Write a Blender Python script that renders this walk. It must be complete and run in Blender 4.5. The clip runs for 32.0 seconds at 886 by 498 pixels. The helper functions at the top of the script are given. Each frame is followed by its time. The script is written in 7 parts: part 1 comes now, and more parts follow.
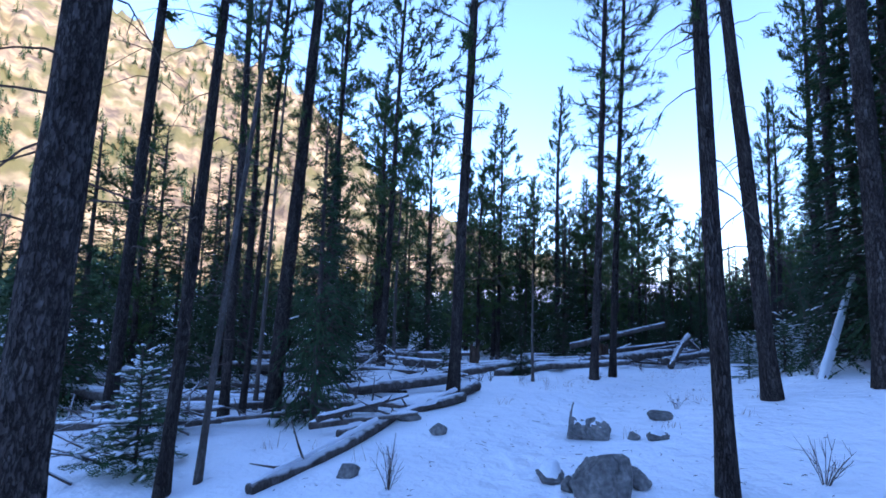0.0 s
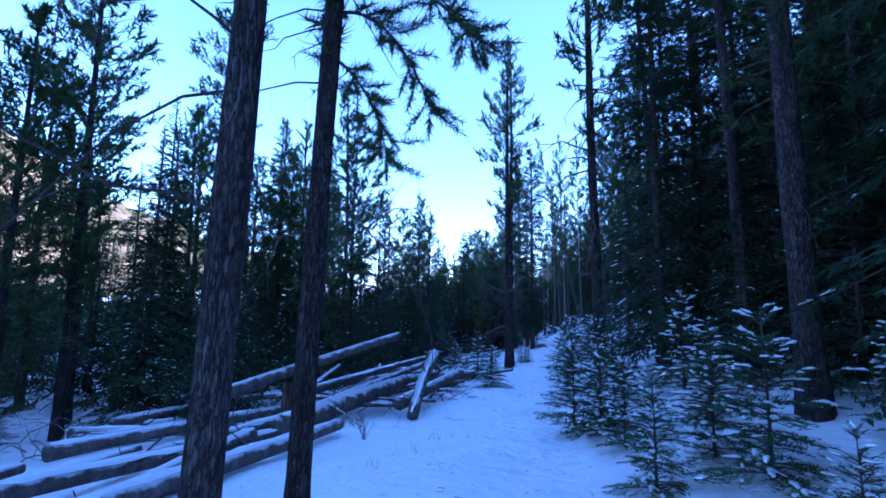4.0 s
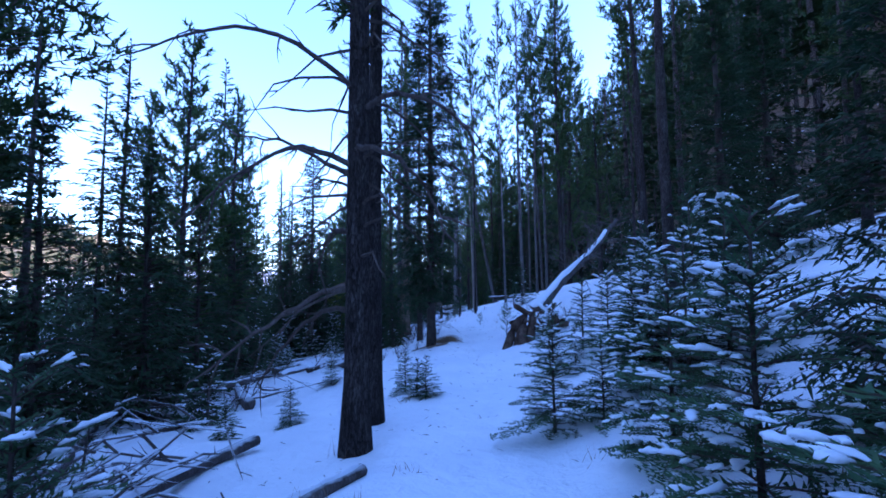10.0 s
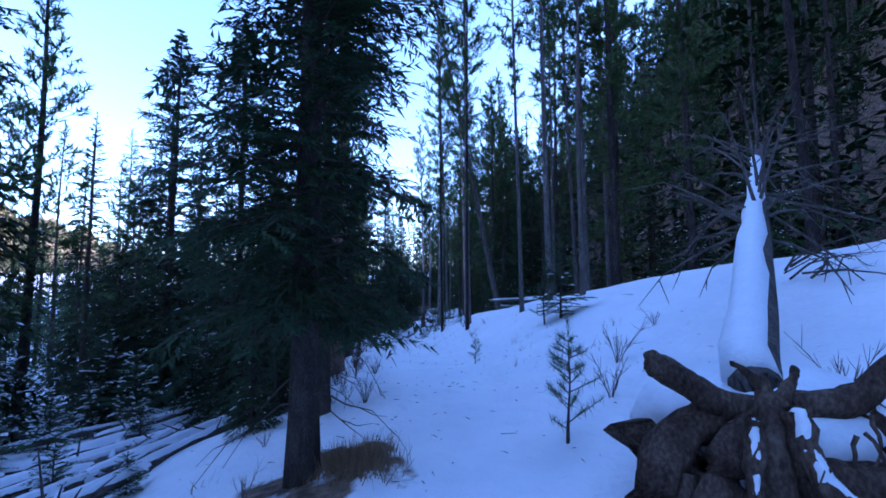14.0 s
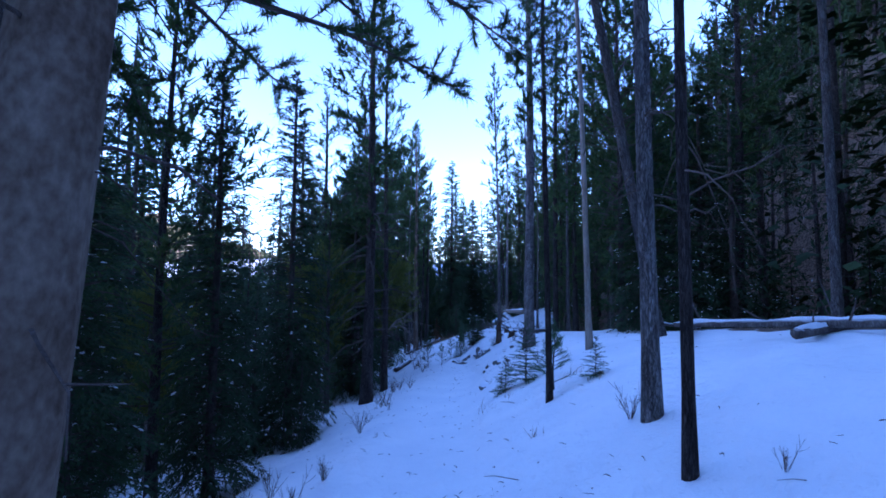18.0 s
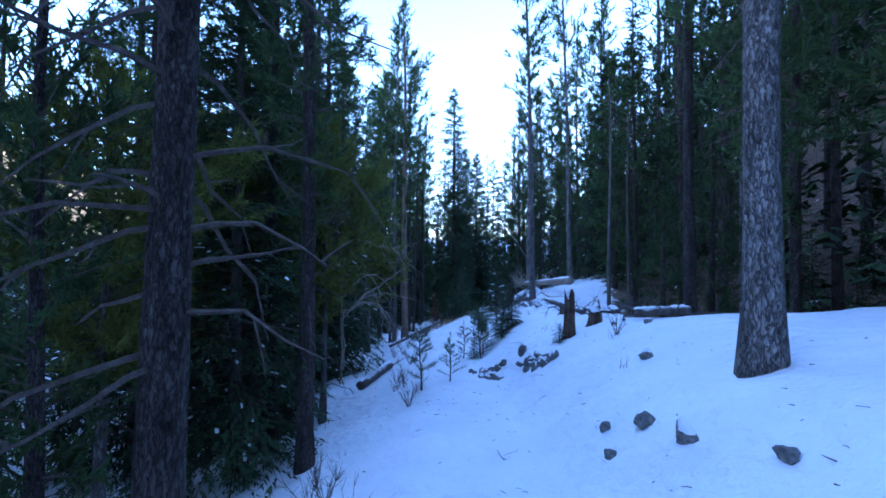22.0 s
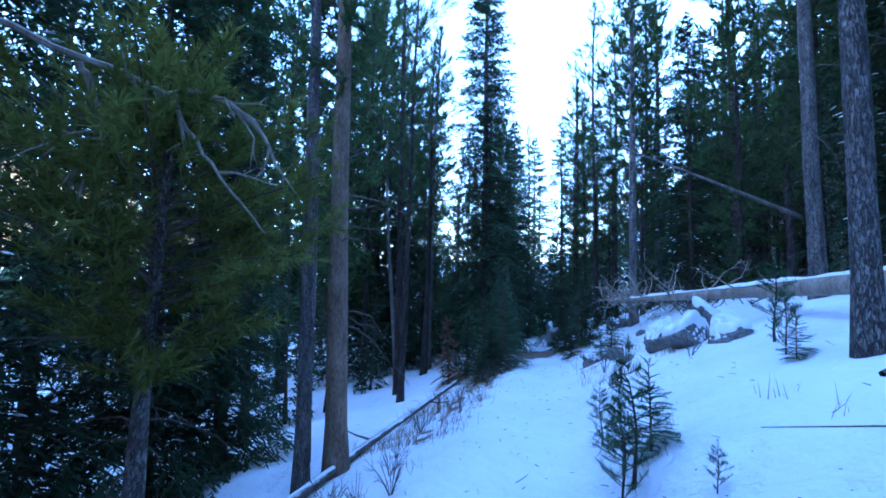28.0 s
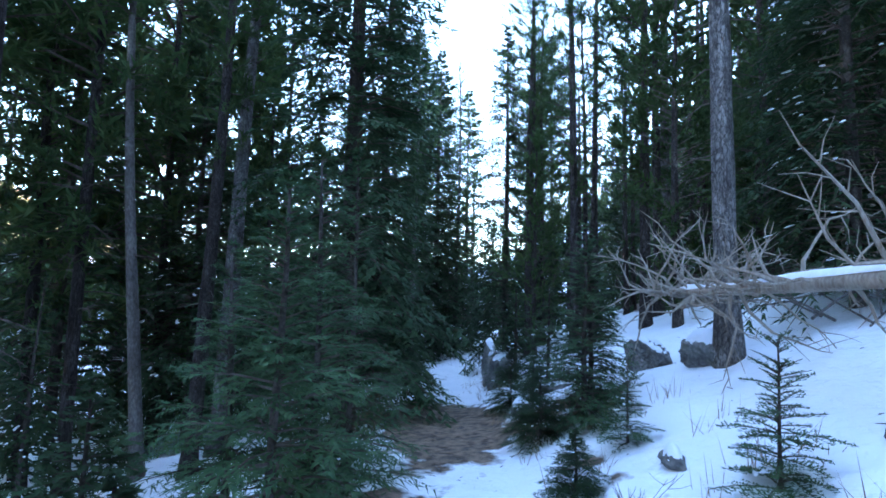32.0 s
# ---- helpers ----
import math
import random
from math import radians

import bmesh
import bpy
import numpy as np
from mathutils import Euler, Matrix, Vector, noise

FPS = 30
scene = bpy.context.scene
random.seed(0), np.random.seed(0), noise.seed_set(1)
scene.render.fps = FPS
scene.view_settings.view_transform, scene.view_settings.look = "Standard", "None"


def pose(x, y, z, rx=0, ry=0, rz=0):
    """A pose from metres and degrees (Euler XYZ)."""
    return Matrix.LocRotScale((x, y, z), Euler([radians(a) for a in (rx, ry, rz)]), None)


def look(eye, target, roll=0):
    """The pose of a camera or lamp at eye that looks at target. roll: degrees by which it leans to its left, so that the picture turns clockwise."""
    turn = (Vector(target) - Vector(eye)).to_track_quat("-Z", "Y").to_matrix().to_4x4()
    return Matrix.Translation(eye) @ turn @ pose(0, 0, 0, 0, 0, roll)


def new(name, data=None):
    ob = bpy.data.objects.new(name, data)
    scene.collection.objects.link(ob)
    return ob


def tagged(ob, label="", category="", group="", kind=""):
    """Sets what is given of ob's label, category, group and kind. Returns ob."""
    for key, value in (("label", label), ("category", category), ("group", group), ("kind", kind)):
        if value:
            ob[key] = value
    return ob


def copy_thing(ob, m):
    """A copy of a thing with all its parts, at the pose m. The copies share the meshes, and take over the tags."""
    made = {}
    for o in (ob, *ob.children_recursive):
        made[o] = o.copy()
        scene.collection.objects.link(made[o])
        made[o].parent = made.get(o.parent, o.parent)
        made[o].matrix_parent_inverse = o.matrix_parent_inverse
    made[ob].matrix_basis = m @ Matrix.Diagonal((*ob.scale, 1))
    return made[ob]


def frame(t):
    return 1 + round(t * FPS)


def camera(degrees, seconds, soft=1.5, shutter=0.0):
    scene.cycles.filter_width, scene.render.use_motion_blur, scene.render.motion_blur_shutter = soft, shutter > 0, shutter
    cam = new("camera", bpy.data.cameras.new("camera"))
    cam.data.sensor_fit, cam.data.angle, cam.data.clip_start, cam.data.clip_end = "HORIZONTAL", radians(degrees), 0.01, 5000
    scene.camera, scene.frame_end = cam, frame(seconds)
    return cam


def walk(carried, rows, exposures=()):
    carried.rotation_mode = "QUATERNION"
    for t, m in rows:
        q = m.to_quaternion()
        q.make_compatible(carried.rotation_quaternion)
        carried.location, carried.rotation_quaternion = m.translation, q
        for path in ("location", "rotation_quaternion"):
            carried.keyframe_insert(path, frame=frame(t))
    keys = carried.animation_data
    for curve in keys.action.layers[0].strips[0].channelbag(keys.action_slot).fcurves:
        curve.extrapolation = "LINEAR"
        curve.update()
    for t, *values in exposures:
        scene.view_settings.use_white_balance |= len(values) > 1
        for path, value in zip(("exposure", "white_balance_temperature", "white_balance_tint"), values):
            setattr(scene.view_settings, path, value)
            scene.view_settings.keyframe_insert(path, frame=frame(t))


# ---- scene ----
cam = camera(86.0, 32.0, soft=1.7)
PATH = [
    (0.0, pose(0.000, 0.000, 1.250, 95.6, -1.6, -0.2)),
    (0.5, pose(0.060, 1.020, 1.220, 96.7, -1.5, -3.5)),
    (1.0, pose(0.090, 2.070, 1.190, 96.6, -1.4, -7.7)),
    (1.5, pose(0.210, 3.150, 1.190, 96.1, -1.4, -12.1)),
    (2.0, pose(0.540, 4.200, 1.100, 95.3, -1.2, -17.9)),
    (2.5, pose(0.900, 5.190, 1.130, 95.5, -0.9, -23.6)),
    (3.0, pose(1.440, 6.150, 1.130, 95.6, -0.8, -27.7)),
    (3.5, pose(2.160, 7.020, 1.130, 95.8, -0.7, -31.4)),
    (4.0, pose(2.880, 7.770, 1.130, 96.6, -0.6, -34.3)),
    (4.5, pose(3.630, 8.580, 0.980, 96.9, -0.6, -35.9)),
    (6.5, pose(6.540, 11.610, 0.740, 95.9, 0.2, -39.3)),
    (7.0, pose(7.170, 12.360, 0.710, 95.8, 0.3, -40.1)),
    (7.5, pose(7.830, 13.170, 0.590, 96.0, 0.4, -41.7)),
    (8.0, pose(8.490, 13.920, 0.650, 95.5, 0.4, -43.1)),
    (8.5, pose(9.150, 14.670, 0.530, 94.5, 0.5, -44.6)),
    (9.0, pose(9.810, 15.360, 0.470, 94.0, 0.3, -45.9)),
    (9.5, pose(10.560, 16.020, 0.500, 94.6, 0.3, -46.9)),
    (10.0, pose(11.370, 16.620, 0.380, 94.8, 0.5, -47.5)),
    (10.5, pose(12.180, 17.280, 0.380, 93.8, 0.6, -47.9)),
    (11.0, pose(12.960, 17.820, 0.410, 93.3, 0.4, -47.6)),
    (11.5, pose(13.740, 18.360, 0.320, 93.6, 0.4, -47.1)),
    (12.0, pose(14.490, 18.990, 0.260, 93.8, 0.3, -47.3)),
    (12.5, pose(15.240, 19.650, 0.320, 94.6, 0.2, -47.9)),
    (13.0, pose(16.050, 20.280, 0.230, 94.7, 0.2, -48.4)),
    (13.5, pose(16.860, 20.970, 0.230, 94.7, 0.1, -48.1)),
    (14.0, pose(17.670, 21.570, 0.320, 94.8, 0.0, -48.1)),
    (14.5, pose(18.510, 22.230, 0.290, 95.5, 0.1, -47.9)),
    (16.5, pose(21.332, 24.745, 0.686, 92.9, -0.1, -44.3)),
    (17.0, pose(22.002, 25.431, 0.775, 93.1, -0.3, -41.8)),
    (17.5, pose(22.721, 26.218, 0.562, 93.4, -0.4, -40.3)),
    (18.0, pose(23.288, 27.079, 0.437, 93.8, -0.5, -39.1)),
    (18.5, pose(23.893, 27.928, 0.384, 93.2, -0.6, -38.0)),
    (19.0, pose(24.523, 28.802, 0.260, 93.0, -0.5, -37.7)),
    (19.5, pose(25.090, 29.663, 0.153, 93.8, -0.4, -38.2)),
    (20.0, pose(25.682, 30.525, 0.029, 93.2, -0.3, -38.3)),
    (20.5, pose(26.351, 31.312, -0.042, 92.8, -0.3, -38.2)),
    (21.0, pose(26.995, 32.073, -0.166, 91.9, -0.3, -38.6)),
    (21.5, pose(27.601, 32.821, -0.291, 91.5, -0.4, -39.0)),
    (22.0, pose(28.246, 33.507, -0.380, 91.3, -0.4, -39.6)),
    (22.5, pose(28.903, 34.206, -0.522, 92.2, -0.3, -40.4)),
    (23.0, pose(29.497, 34.892, -0.646, 92.7, -0.4, -41.1)),
    (23.5, pose(30.192, 35.578, -0.664, 92.7, -0.5, -41.1)),
    (24.0, pose(30.925, 36.228, -0.788, 92.1, -0.5, -40.4)),
    (24.5, pose(31.570, 36.889, -0.895, 92.5, -0.4, -38.7)),
    (25.0, pose(32.153, 37.511, -0.859, 92.3, -0.5, -35.9)),
    (25.5, pose(32.698, 38.171, -1.019, 91.7, -0.7, -33.9)),
    (27.5, pose(35.055, 41.501, -1.163, 94.4, -1.1, -34.9)),
    (28.0, pose(35.608, 42.363, -1.191, 94.2, -1.0, -36.8)),
    (28.5, pose(36.292, 43.181, -1.296, 94.1, -0.9, -39.8)),
    (29.0, pose(37.026, 43.987, -1.343, 94.7, -0.8, -42.4)),
    (29.5, pose(37.781, 44.709, -1.334, 94.9, -0.7, -44.3)),
    (30.0, pose(38.585, 45.351, -1.390, 94.5, -0.8, -45.6)),
    (30.5, pose(39.421, 46.005, -1.438, 95.0, -0.9, -46.4)),
    (31.0, pose(40.259, 46.646, -1.476, 94.8, -1.1, -46.2)),
    (31.5, pose(41.134, 47.274, -1.514, 95.2, -1.3, -45.6)),
    (32.0, pose(41.922, 47.926, -1.552, 94.8, -1.3, -44.6)),
]

EXPOSURE = [
    (0.0, 2.30, 5200, 22), (2.0, 2.03, 4600, 27), (3.0, 2.20, 4400, 26), (4.0, 2.35, 4400, 26), (7.0, 2.20, 4700, 24), (8.0, 2.35, 4800, 28), (9.0, 2.30, 4800, 28), (10.0, 2.55, 4850, 28), (11.0, 2.50, 4850, 26), (12.0, 3.00, 4900, 28), (13.0, 2.78, 5000, 26), (14.0, 2.48, 4900, 28), (17.0, 2.45, 5000, 30), (18.0, 2.50, 4800, 29), (19.0, 2.55, 4900, 24), (20.0, 2.45, 4850, 26), (21.0, 2.90, 4850, 24), (22.0, 3.20, 5000, 20), (23.0, 3.30, 4950, 16), (24.0, 3.40, 5000, 15), (25.0, 3.30, 4800, 16), (28.0, 3.70, 4700, 16), (29.0, 3.65, 4900, 16), (30.0, 3.83, 5050, 16), (31.0, 3.75, 5350, 14), (32.0, 4.30, 6100, 12),
]
walk(cam, PATH, EXPOSURE)

# ---- light: clear winter sky, low sun behind the southern ridge ----
world = bpy.data.worlds.new("sky")
scene.world = world
world.use_nodes = True
sky = world.node_tree.nodes.new("ShaderNodeTexSky")
sky.sky_type, sky.sun_disc = "NISHITA", False
sky.sun_elevation, sky.sun_rotation = radians(17), radians(130)
sky.altitude, sky.air_density, sky.dust_density, sky.ozone_density = 2000, 1.0, 0.6, 1.0
background = world.node_tree.nodes["Background"]
world.node_tree.links.new(sky.outputs["Color"], background.inputs["Color"])
background.inputs["Strength"].default_value = 0.15

sun_data = bpy.data.lights.new("sun", "SUN")
sun_data.energy, sun_data.angle, sun_data.color = 2.2, radians(0.5), (1.0, 0.80, 0.54)
sun = new("sun", sun_data)
sun.matrix_world = look((0.766 * 95.6, -0.643 * 95.6, 29.2), (0, 0, 0))

# ---- materials ----


def material(name, colours, scale=4.0, rough=0.85, bump=0.0, bump_scale=None, stretch=(1, 1, 1), per_object=0.0, detail=6.0, spec=0.3, coords="Object", hue=0.0, plates=0.0, leaf=0.0):
    """A surface whose colour wanders between the given colours at two scales, with a fine relief."""
    m = bpy.data.materials.new(name)
    m.use_nodes = True
    n, l = m.node_tree.nodes, m.node_tree.links
    shader = n["Principled BSDF"]
    shader.inputs["Roughness"].default_value = rough
    shader.inputs["Specular IOR Level"].default_value = spec
    tex, mapping = n.new("ShaderNodeTexCoord"), n.new("ShaderNodeMapping")
    mapping.inputs["Scale"].default_value = stretch
    l.new(tex.outputs[coords], mapping.inputs["Vector"])
    a, b = n.new("ShaderNodeTexNoise"), n.new("ShaderNodeTexNoise")
    a.inputs["Scale"].default_value, b.inputs["Scale"].default_value = scale, scale * 7.3
    a.inputs["Detail"].default_value = b.inputs["Detail"].default_value = detail
    for t in (a, b):
        l.new(mapping.outputs[0], t.inputs["Vector"])
    both = n.new("ShaderNodeMath")
    both.operation = "MULTIPLY_ADD"
    both.inputs[1].default_value = 0.5
    l.new(b.outputs["Fac"], both.inputs[0])
    half = n.new("ShaderNodeMath")
    half.operation = "MULTIPLY"
    half.inputs[1].default_value = 0.5
    l.new(a.outputs["Fac"], half.inputs[0])
    l.new(half.outputs[0], both.inputs[2])
    ramp = n.new("ShaderNodeValToRGB")
    steps = ramp.color_ramp.elements
    while len(steps) < len(colours):
        steps.new(0.5)
    for k, c in enumerate(colours):
        steps[k].position = 0.32 + 0.36 * k / max(1, len(colours) - 1)
        steps[k].color = (*c, 1)
    l.new(both.outputs[0], ramp.inputs["Fac"])
    out = ramp.outputs["Color"]
    crack = None
    if plates:
        cells, crack, darker = n.new("ShaderNodeTexVoronoi"), n.new("ShaderNodeMapRange"), n.new("ShaderNodeMix")
        cells.feature = "DISTANCE_TO_EDGE"
        cells.inputs["Scale"].default_value = plates
        bent = n.new("ShaderNodeMix")
        bent.data_type = "VECTOR"
        bent.inputs["Factor"].default_value = 0.06
        l.new(mapping.outputs[0], bent.inputs[4])
        l.new(b.outputs["Color"], bent.inputs[5])
        l.new(bent.outputs[1], cells.inputs["Vector"])
        crack.inputs["From Max"].default_value = 0.16
        crack.inputs["To Min"].default_value = 0.42
        l.new(cells.outputs["Distance"], crack.inputs["Value"])
        darker.data_type, darker.blend_type = "RGBA", "MULTIPLY"
        darker.inputs["Factor"].default_value = 1.0
        l.new(out, darker.inputs[6])
        l.new(crack.outputs[0], darker.inputs[7])
        out = darker.outputs[2]
    if per_object:
        info, vary, tone = n.new("ShaderNodeObjectInfo"), n.new("ShaderNodeMapRange"), n.new("ShaderNodeHueSaturation")
        vary.inputs["To Min"].default_value, vary.inputs["To Max"].default_value = 1 - per_object, 1 + per_object
        l.new(info.outputs["Random"], vary.inputs["Value"])
        l.new(vary.outputs[0], tone.inputs["Value"])
        if hue:
            turn = n.new("ShaderNodeMapRange")
            turn.inputs["To Min"].default_value, turn.inputs["To Max"].default_value = 0.5 - hue, 0.5 + hue
            geo = n.new("ShaderNodeNewGeometry")
            l.new(geo.outputs["Random Per Island"], turn.inputs["Value"])
            l.new(turn.outputs[0], tone.inputs["Hue"])
        l.new(out, tone.inputs["Color"])
        out = tone.outputs["Color"]
    l.new(out, shader.inputs["Base Color"])
    if leaf:
        # needles let some light through
        through_leaf, both_ways = n.new("ShaderNodeBsdfTranslucent"), n.new("ShaderNodeMixShader")
        both_ways.inputs[0].default_value = leaf
        l.new(out, through_leaf.inputs["Color"])
        l.new(shader.outputs[0], both_ways.inputs[1])
        l.new(through_leaf.outputs[0], both_ways.inputs[2])
        l.new(both_ways.outputs[0], n["Material Output"].inputs["Surface"])
    if bump:
        relief = n.new("ShaderNodeBump")
        relief.inputs["Strength"].default_value, relief.inputs["Distance"].default_value = min(bump, 1.0), 0.02
        source = both.outputs[0]
        if bump_scale:
            c = n.new("ShaderNodeTexNoise")
            c.inputs["Scale"].default_value, c.inputs["Detail"].default_value = bump_scale, 8
            l.new(mapping.outputs[0], c.inputs["Vector"])
            source = c.outputs["Fac"]
        if crack:
            deep = n.new("ShaderNodeMath")
            deep.operation = "MULTIPLY_ADD"
            deep.inputs[1].default_value = 0.5
            l.new(source, deep.inputs[0])
            l.new(crack.outputs[0], deep.inputs[2])
            source = deep.outputs[0]
        l.new(source, relief.inputs["Height"])
        l.new(relief.outputs[0], shader.inputs["Normal"])
    return m


PINE = material("pine_needles", [(0.039, 0.067, 0.027), (0.069, 0.112, 0.039), (0.112, 0.160, 0.053)], 1.5, 0.65, per_object=0.2, hue=0.025, spec=0.15, leaf=0.35)
SPRUCE = material("spruce_needles", [(0.026, 0.047, 0.025), (0.045, 0.078, 0.036), (0.074, 0.112, 0.047)], 1.8, 0.65, per_object=0.2, hue=0.02, spec=0.15, leaf=0.35)
FIR = material("fir_needles", [(0.039, 0.079, 0.039), (0.066, 0.122, 0.055), (0.113, 0.178, 0.074)], 5, 0.6, per_object=0.15, hue=0.02, spec=0.2, leaf=0.35)
RUST = material("dead_needles", [(0.13, 0.045, 0.018), (0.20, 0.08, 0.03)], 3, 0.8)
PINE_BARK = material("pine_bark", [(0.033, 0.026, 0.022), (0.075, 0.060, 0.054), (0.156, 0.135, 0.119)], 9, 0.95, 1.0, 26, (1, 1, 0.28), 0.2, spec=0.1, plates=34)
SPRUCE_BARK = material("spruce_bark", [(0.035, 0.027, 0.022), (0.075, 0.062, 0.054), (0.138, 0.119, 0.100)], 12, 0.95, 1.0, 30, (1, 1, 0.5), 0.15, spec=0.1)
GREEN_PINE = material("green_pine_needles", [(0.090, 0.115, 0.024), (0.160, 0.185, 0.040), (0.225, 0.245, 0.062)], 2.5, 0.65, spec=0.15, leaf=0.35)
GREY_BARK = material("grey_bark", [(0.081, 0.072, 0.068), (0.196, 0.176, 0.162), (0.365, 0.338, 0.313)], 11, 0.95, 1.0, 24, (1, 1, 0.33), 0.2, spec=0.1, plates=30)
PALE_BARK = material("pale_bark", [(0.16, 0.125, 0.095), (0.30, 0.25, 0.20), (0.42, 0.38, 0.32)], 8, 0.9, 0.8, 24, (1, 1, 0.25), spec=0.15)
TAN_BARK = material("tan_bark", [(0.085, 0.055, 0.036), (0.185, 0.132, 0.094), (0.29, 0.225, 0.168)], 7, 0.92, 1.0, 22, (1, 1, 0.4), spec=0.12)
DEAD = material("dead_wood", [(0.05, 0.042, 0.037), (0.105, 0.09, 0.08), (0.20, 0.18, 0.162)], 10, 0.95, 0.8, 40, (1, 1, 0.3), 0.2, spec=0.1)
TWIG = material("bare_twigs", [(0.05, 0.038, 0.030), (0.10, 0.078, 0.065), (0.17, 0.14, 0.12)], 14, 0.95, per_object=0.2, spec=0.1)
ROOT = material("rotten_roots", [(0.026, 0.017, 0.013), (0.088, 0.060, 0.044), (0.19, 0.14, 0.105)], 9, 0.95, 1.0, 34, (1, 1, 0.6), spec=0.08)
SNOW_CAP = material("snow_load", [(0.78, 0.81, 0.86), (0.88, 0.90, 0.92)], 9, 0.65, 0.5, 30)
ROCK = material("lichened_rock", [(0.07, 0.067, 0.063), (0.16, 0.155, 0.148), (0.30, 0.285, 0.26)], 4, 0.95, 1.0, 18, per_object=0.15, spec=0.15)
STRAW = material("dry_grass", [(0.16, 0.10, 0.06), (0.28, 0.19, 0.115), (0.38, 0.28, 0.17)], 6, 0.95, per_object=0.1, spec=0.1)
FAR_GREEN = material("far_conifers", [(0.024, 0.042, 0.022), (0.046, 0.076, 0.033), (0.084, 0.117, 0.045)], 0.08, 0.75, coords="Object", spec=0.1)

# ---- the lie of the land ----
# stations along the trail: x, y, height of the tread, rise per metre and top of the bank
# on the uphill side, fall per metre and depth of the slope on the valley side
TRAIL = [
    (-0.60, -10.80, 0.06, 0.10, 3.6, 0.05, 0.4),
    (0.00, -2.40, 0.04, 0.10, 3.6, 0.05, 0.4),
    (0.04, 0.61, -0.04, 0.10, 3.6, 0.05, 0.4),
    (0.54, 4.20, -0.17, 0.12, 3.6, 0.05, 0.4),
    (2.16, 7.02, -0.14, 0.16, 3.6, 0.06, 0.5),
    (4.36, 9.34, -0.35, 0.32, 4.2, 0.07, 0.6),
    (7.83, 13.17, -0.68, 0.47, 4.8, 0.08, 0.7),
    (10.41, 15.89, -0.78, 0.49, 5.0, 0.08, 0.7),
    (13.74, 18.36, -0.95, 0.49, 5.0, 0.08, 0.8),
    (16.86, 20.97, -1.04, 0.47, 4.3, 0.10, 1.0),
    (19.92, 23.49, -0.78, 0.34, 2.9, 0.25, 1.2),
]
TRAIL_ON = [
    (22.95, 26.56, -0.76, 0.48, 1.8, 0.34, 1.4),
    (25.68, 30.52, -1.24, 0.58, 1.2, 0.34, 1.4),
    (28.90, 34.21, -1.79, 0.74, 1.4, 0.34, 1.4),
    (31.92, 37.26, -2.14, 0.80, 1.25, 0.34, 1.4),
    (34.70, 41.00, -2.41, 0.95, 1.0, 0.36, 1.6),
    (37.48, 44.42, -2.61, 0.74, 1.15, 0.36, 1.6),
    (40.26, 46.65, -2.75, 0.63, 1.8, 0.34, 1.6),
    (43.02, 48.93, -2.91, 0.45, 2.9, 0.34, 1.6),
    (46.40, 52.50, -3.12, 0.45, 3.1, 0.30, 1.4),
    (49.30, 55.60, -3.75, 0.45, 3.4, 0.28, 1.4),
    (52.30, 57.70, -3.90, 0.45, 3.6, 0.20, 1.4),
    (56.80, 60.30, -4.00, 0.45, 3.6, 0.20, 1.4),
    (64.00, 63.50, -4.20, 0.45, 3.6, 0.20, 1.4),
]
ST = np.array(TRAIL + TRAIL_ON)
_i = np.linspace(0, len(ST) - 1, 150)
ST = np.stack([np.interp(_i, np.arange(len(ST)), ST[:, k]) for k in range(7)], 1)
_head = np.array([ST[0] + (ST[0] - ST[6]) * k * 1.1 for k in range(40, 0, -1)])
_tail = np.array([ST[-1] + (ST[-1] - ST[-7]) * k * 0.7 for k in range(1, 50)])
_head[:, 2:], _tail[:, 2:] = ST[0, 2:], ST[-1, 2:]
ST = np.concatenate([_head, ST, _tail])
FIRST = 40                          # index of the first true station
for _k in range(3):
    ST[1:-1] = (ST[:-2] + 2 * ST[1:-1] + ST[2:]) / 4
TAN = np.gradient(ST[:, :2], axis=0)
TAN /= np.linalg.norm(TAN, axis=1)[:, None]


def hash_noise(x, y, seed=0.0):
    """Smooth value noise on arrays, about -1 to 1."""
    xi, yi = np.floor(x), np.floor(y)
    fx, fy = x - xi, y - yi
    fx, fy = fx * fx * (3 - 2 * fx), fy * fy * (3 - 2 * fy)

    def h(a, b):
        v = np.sin(a * 127.1 + b * 311.7 + seed * 74.7) * 43758.5453
        return (v - np.floor(v)) * 2 - 1
    return (h(xi, yi) * (1 - fx) + h(xi + 1, yi) * fx) * (1 - fy) + (h(xi, yi + 1) * (1 - fx) + h(xi + 1, yi + 1) * fx) * fy


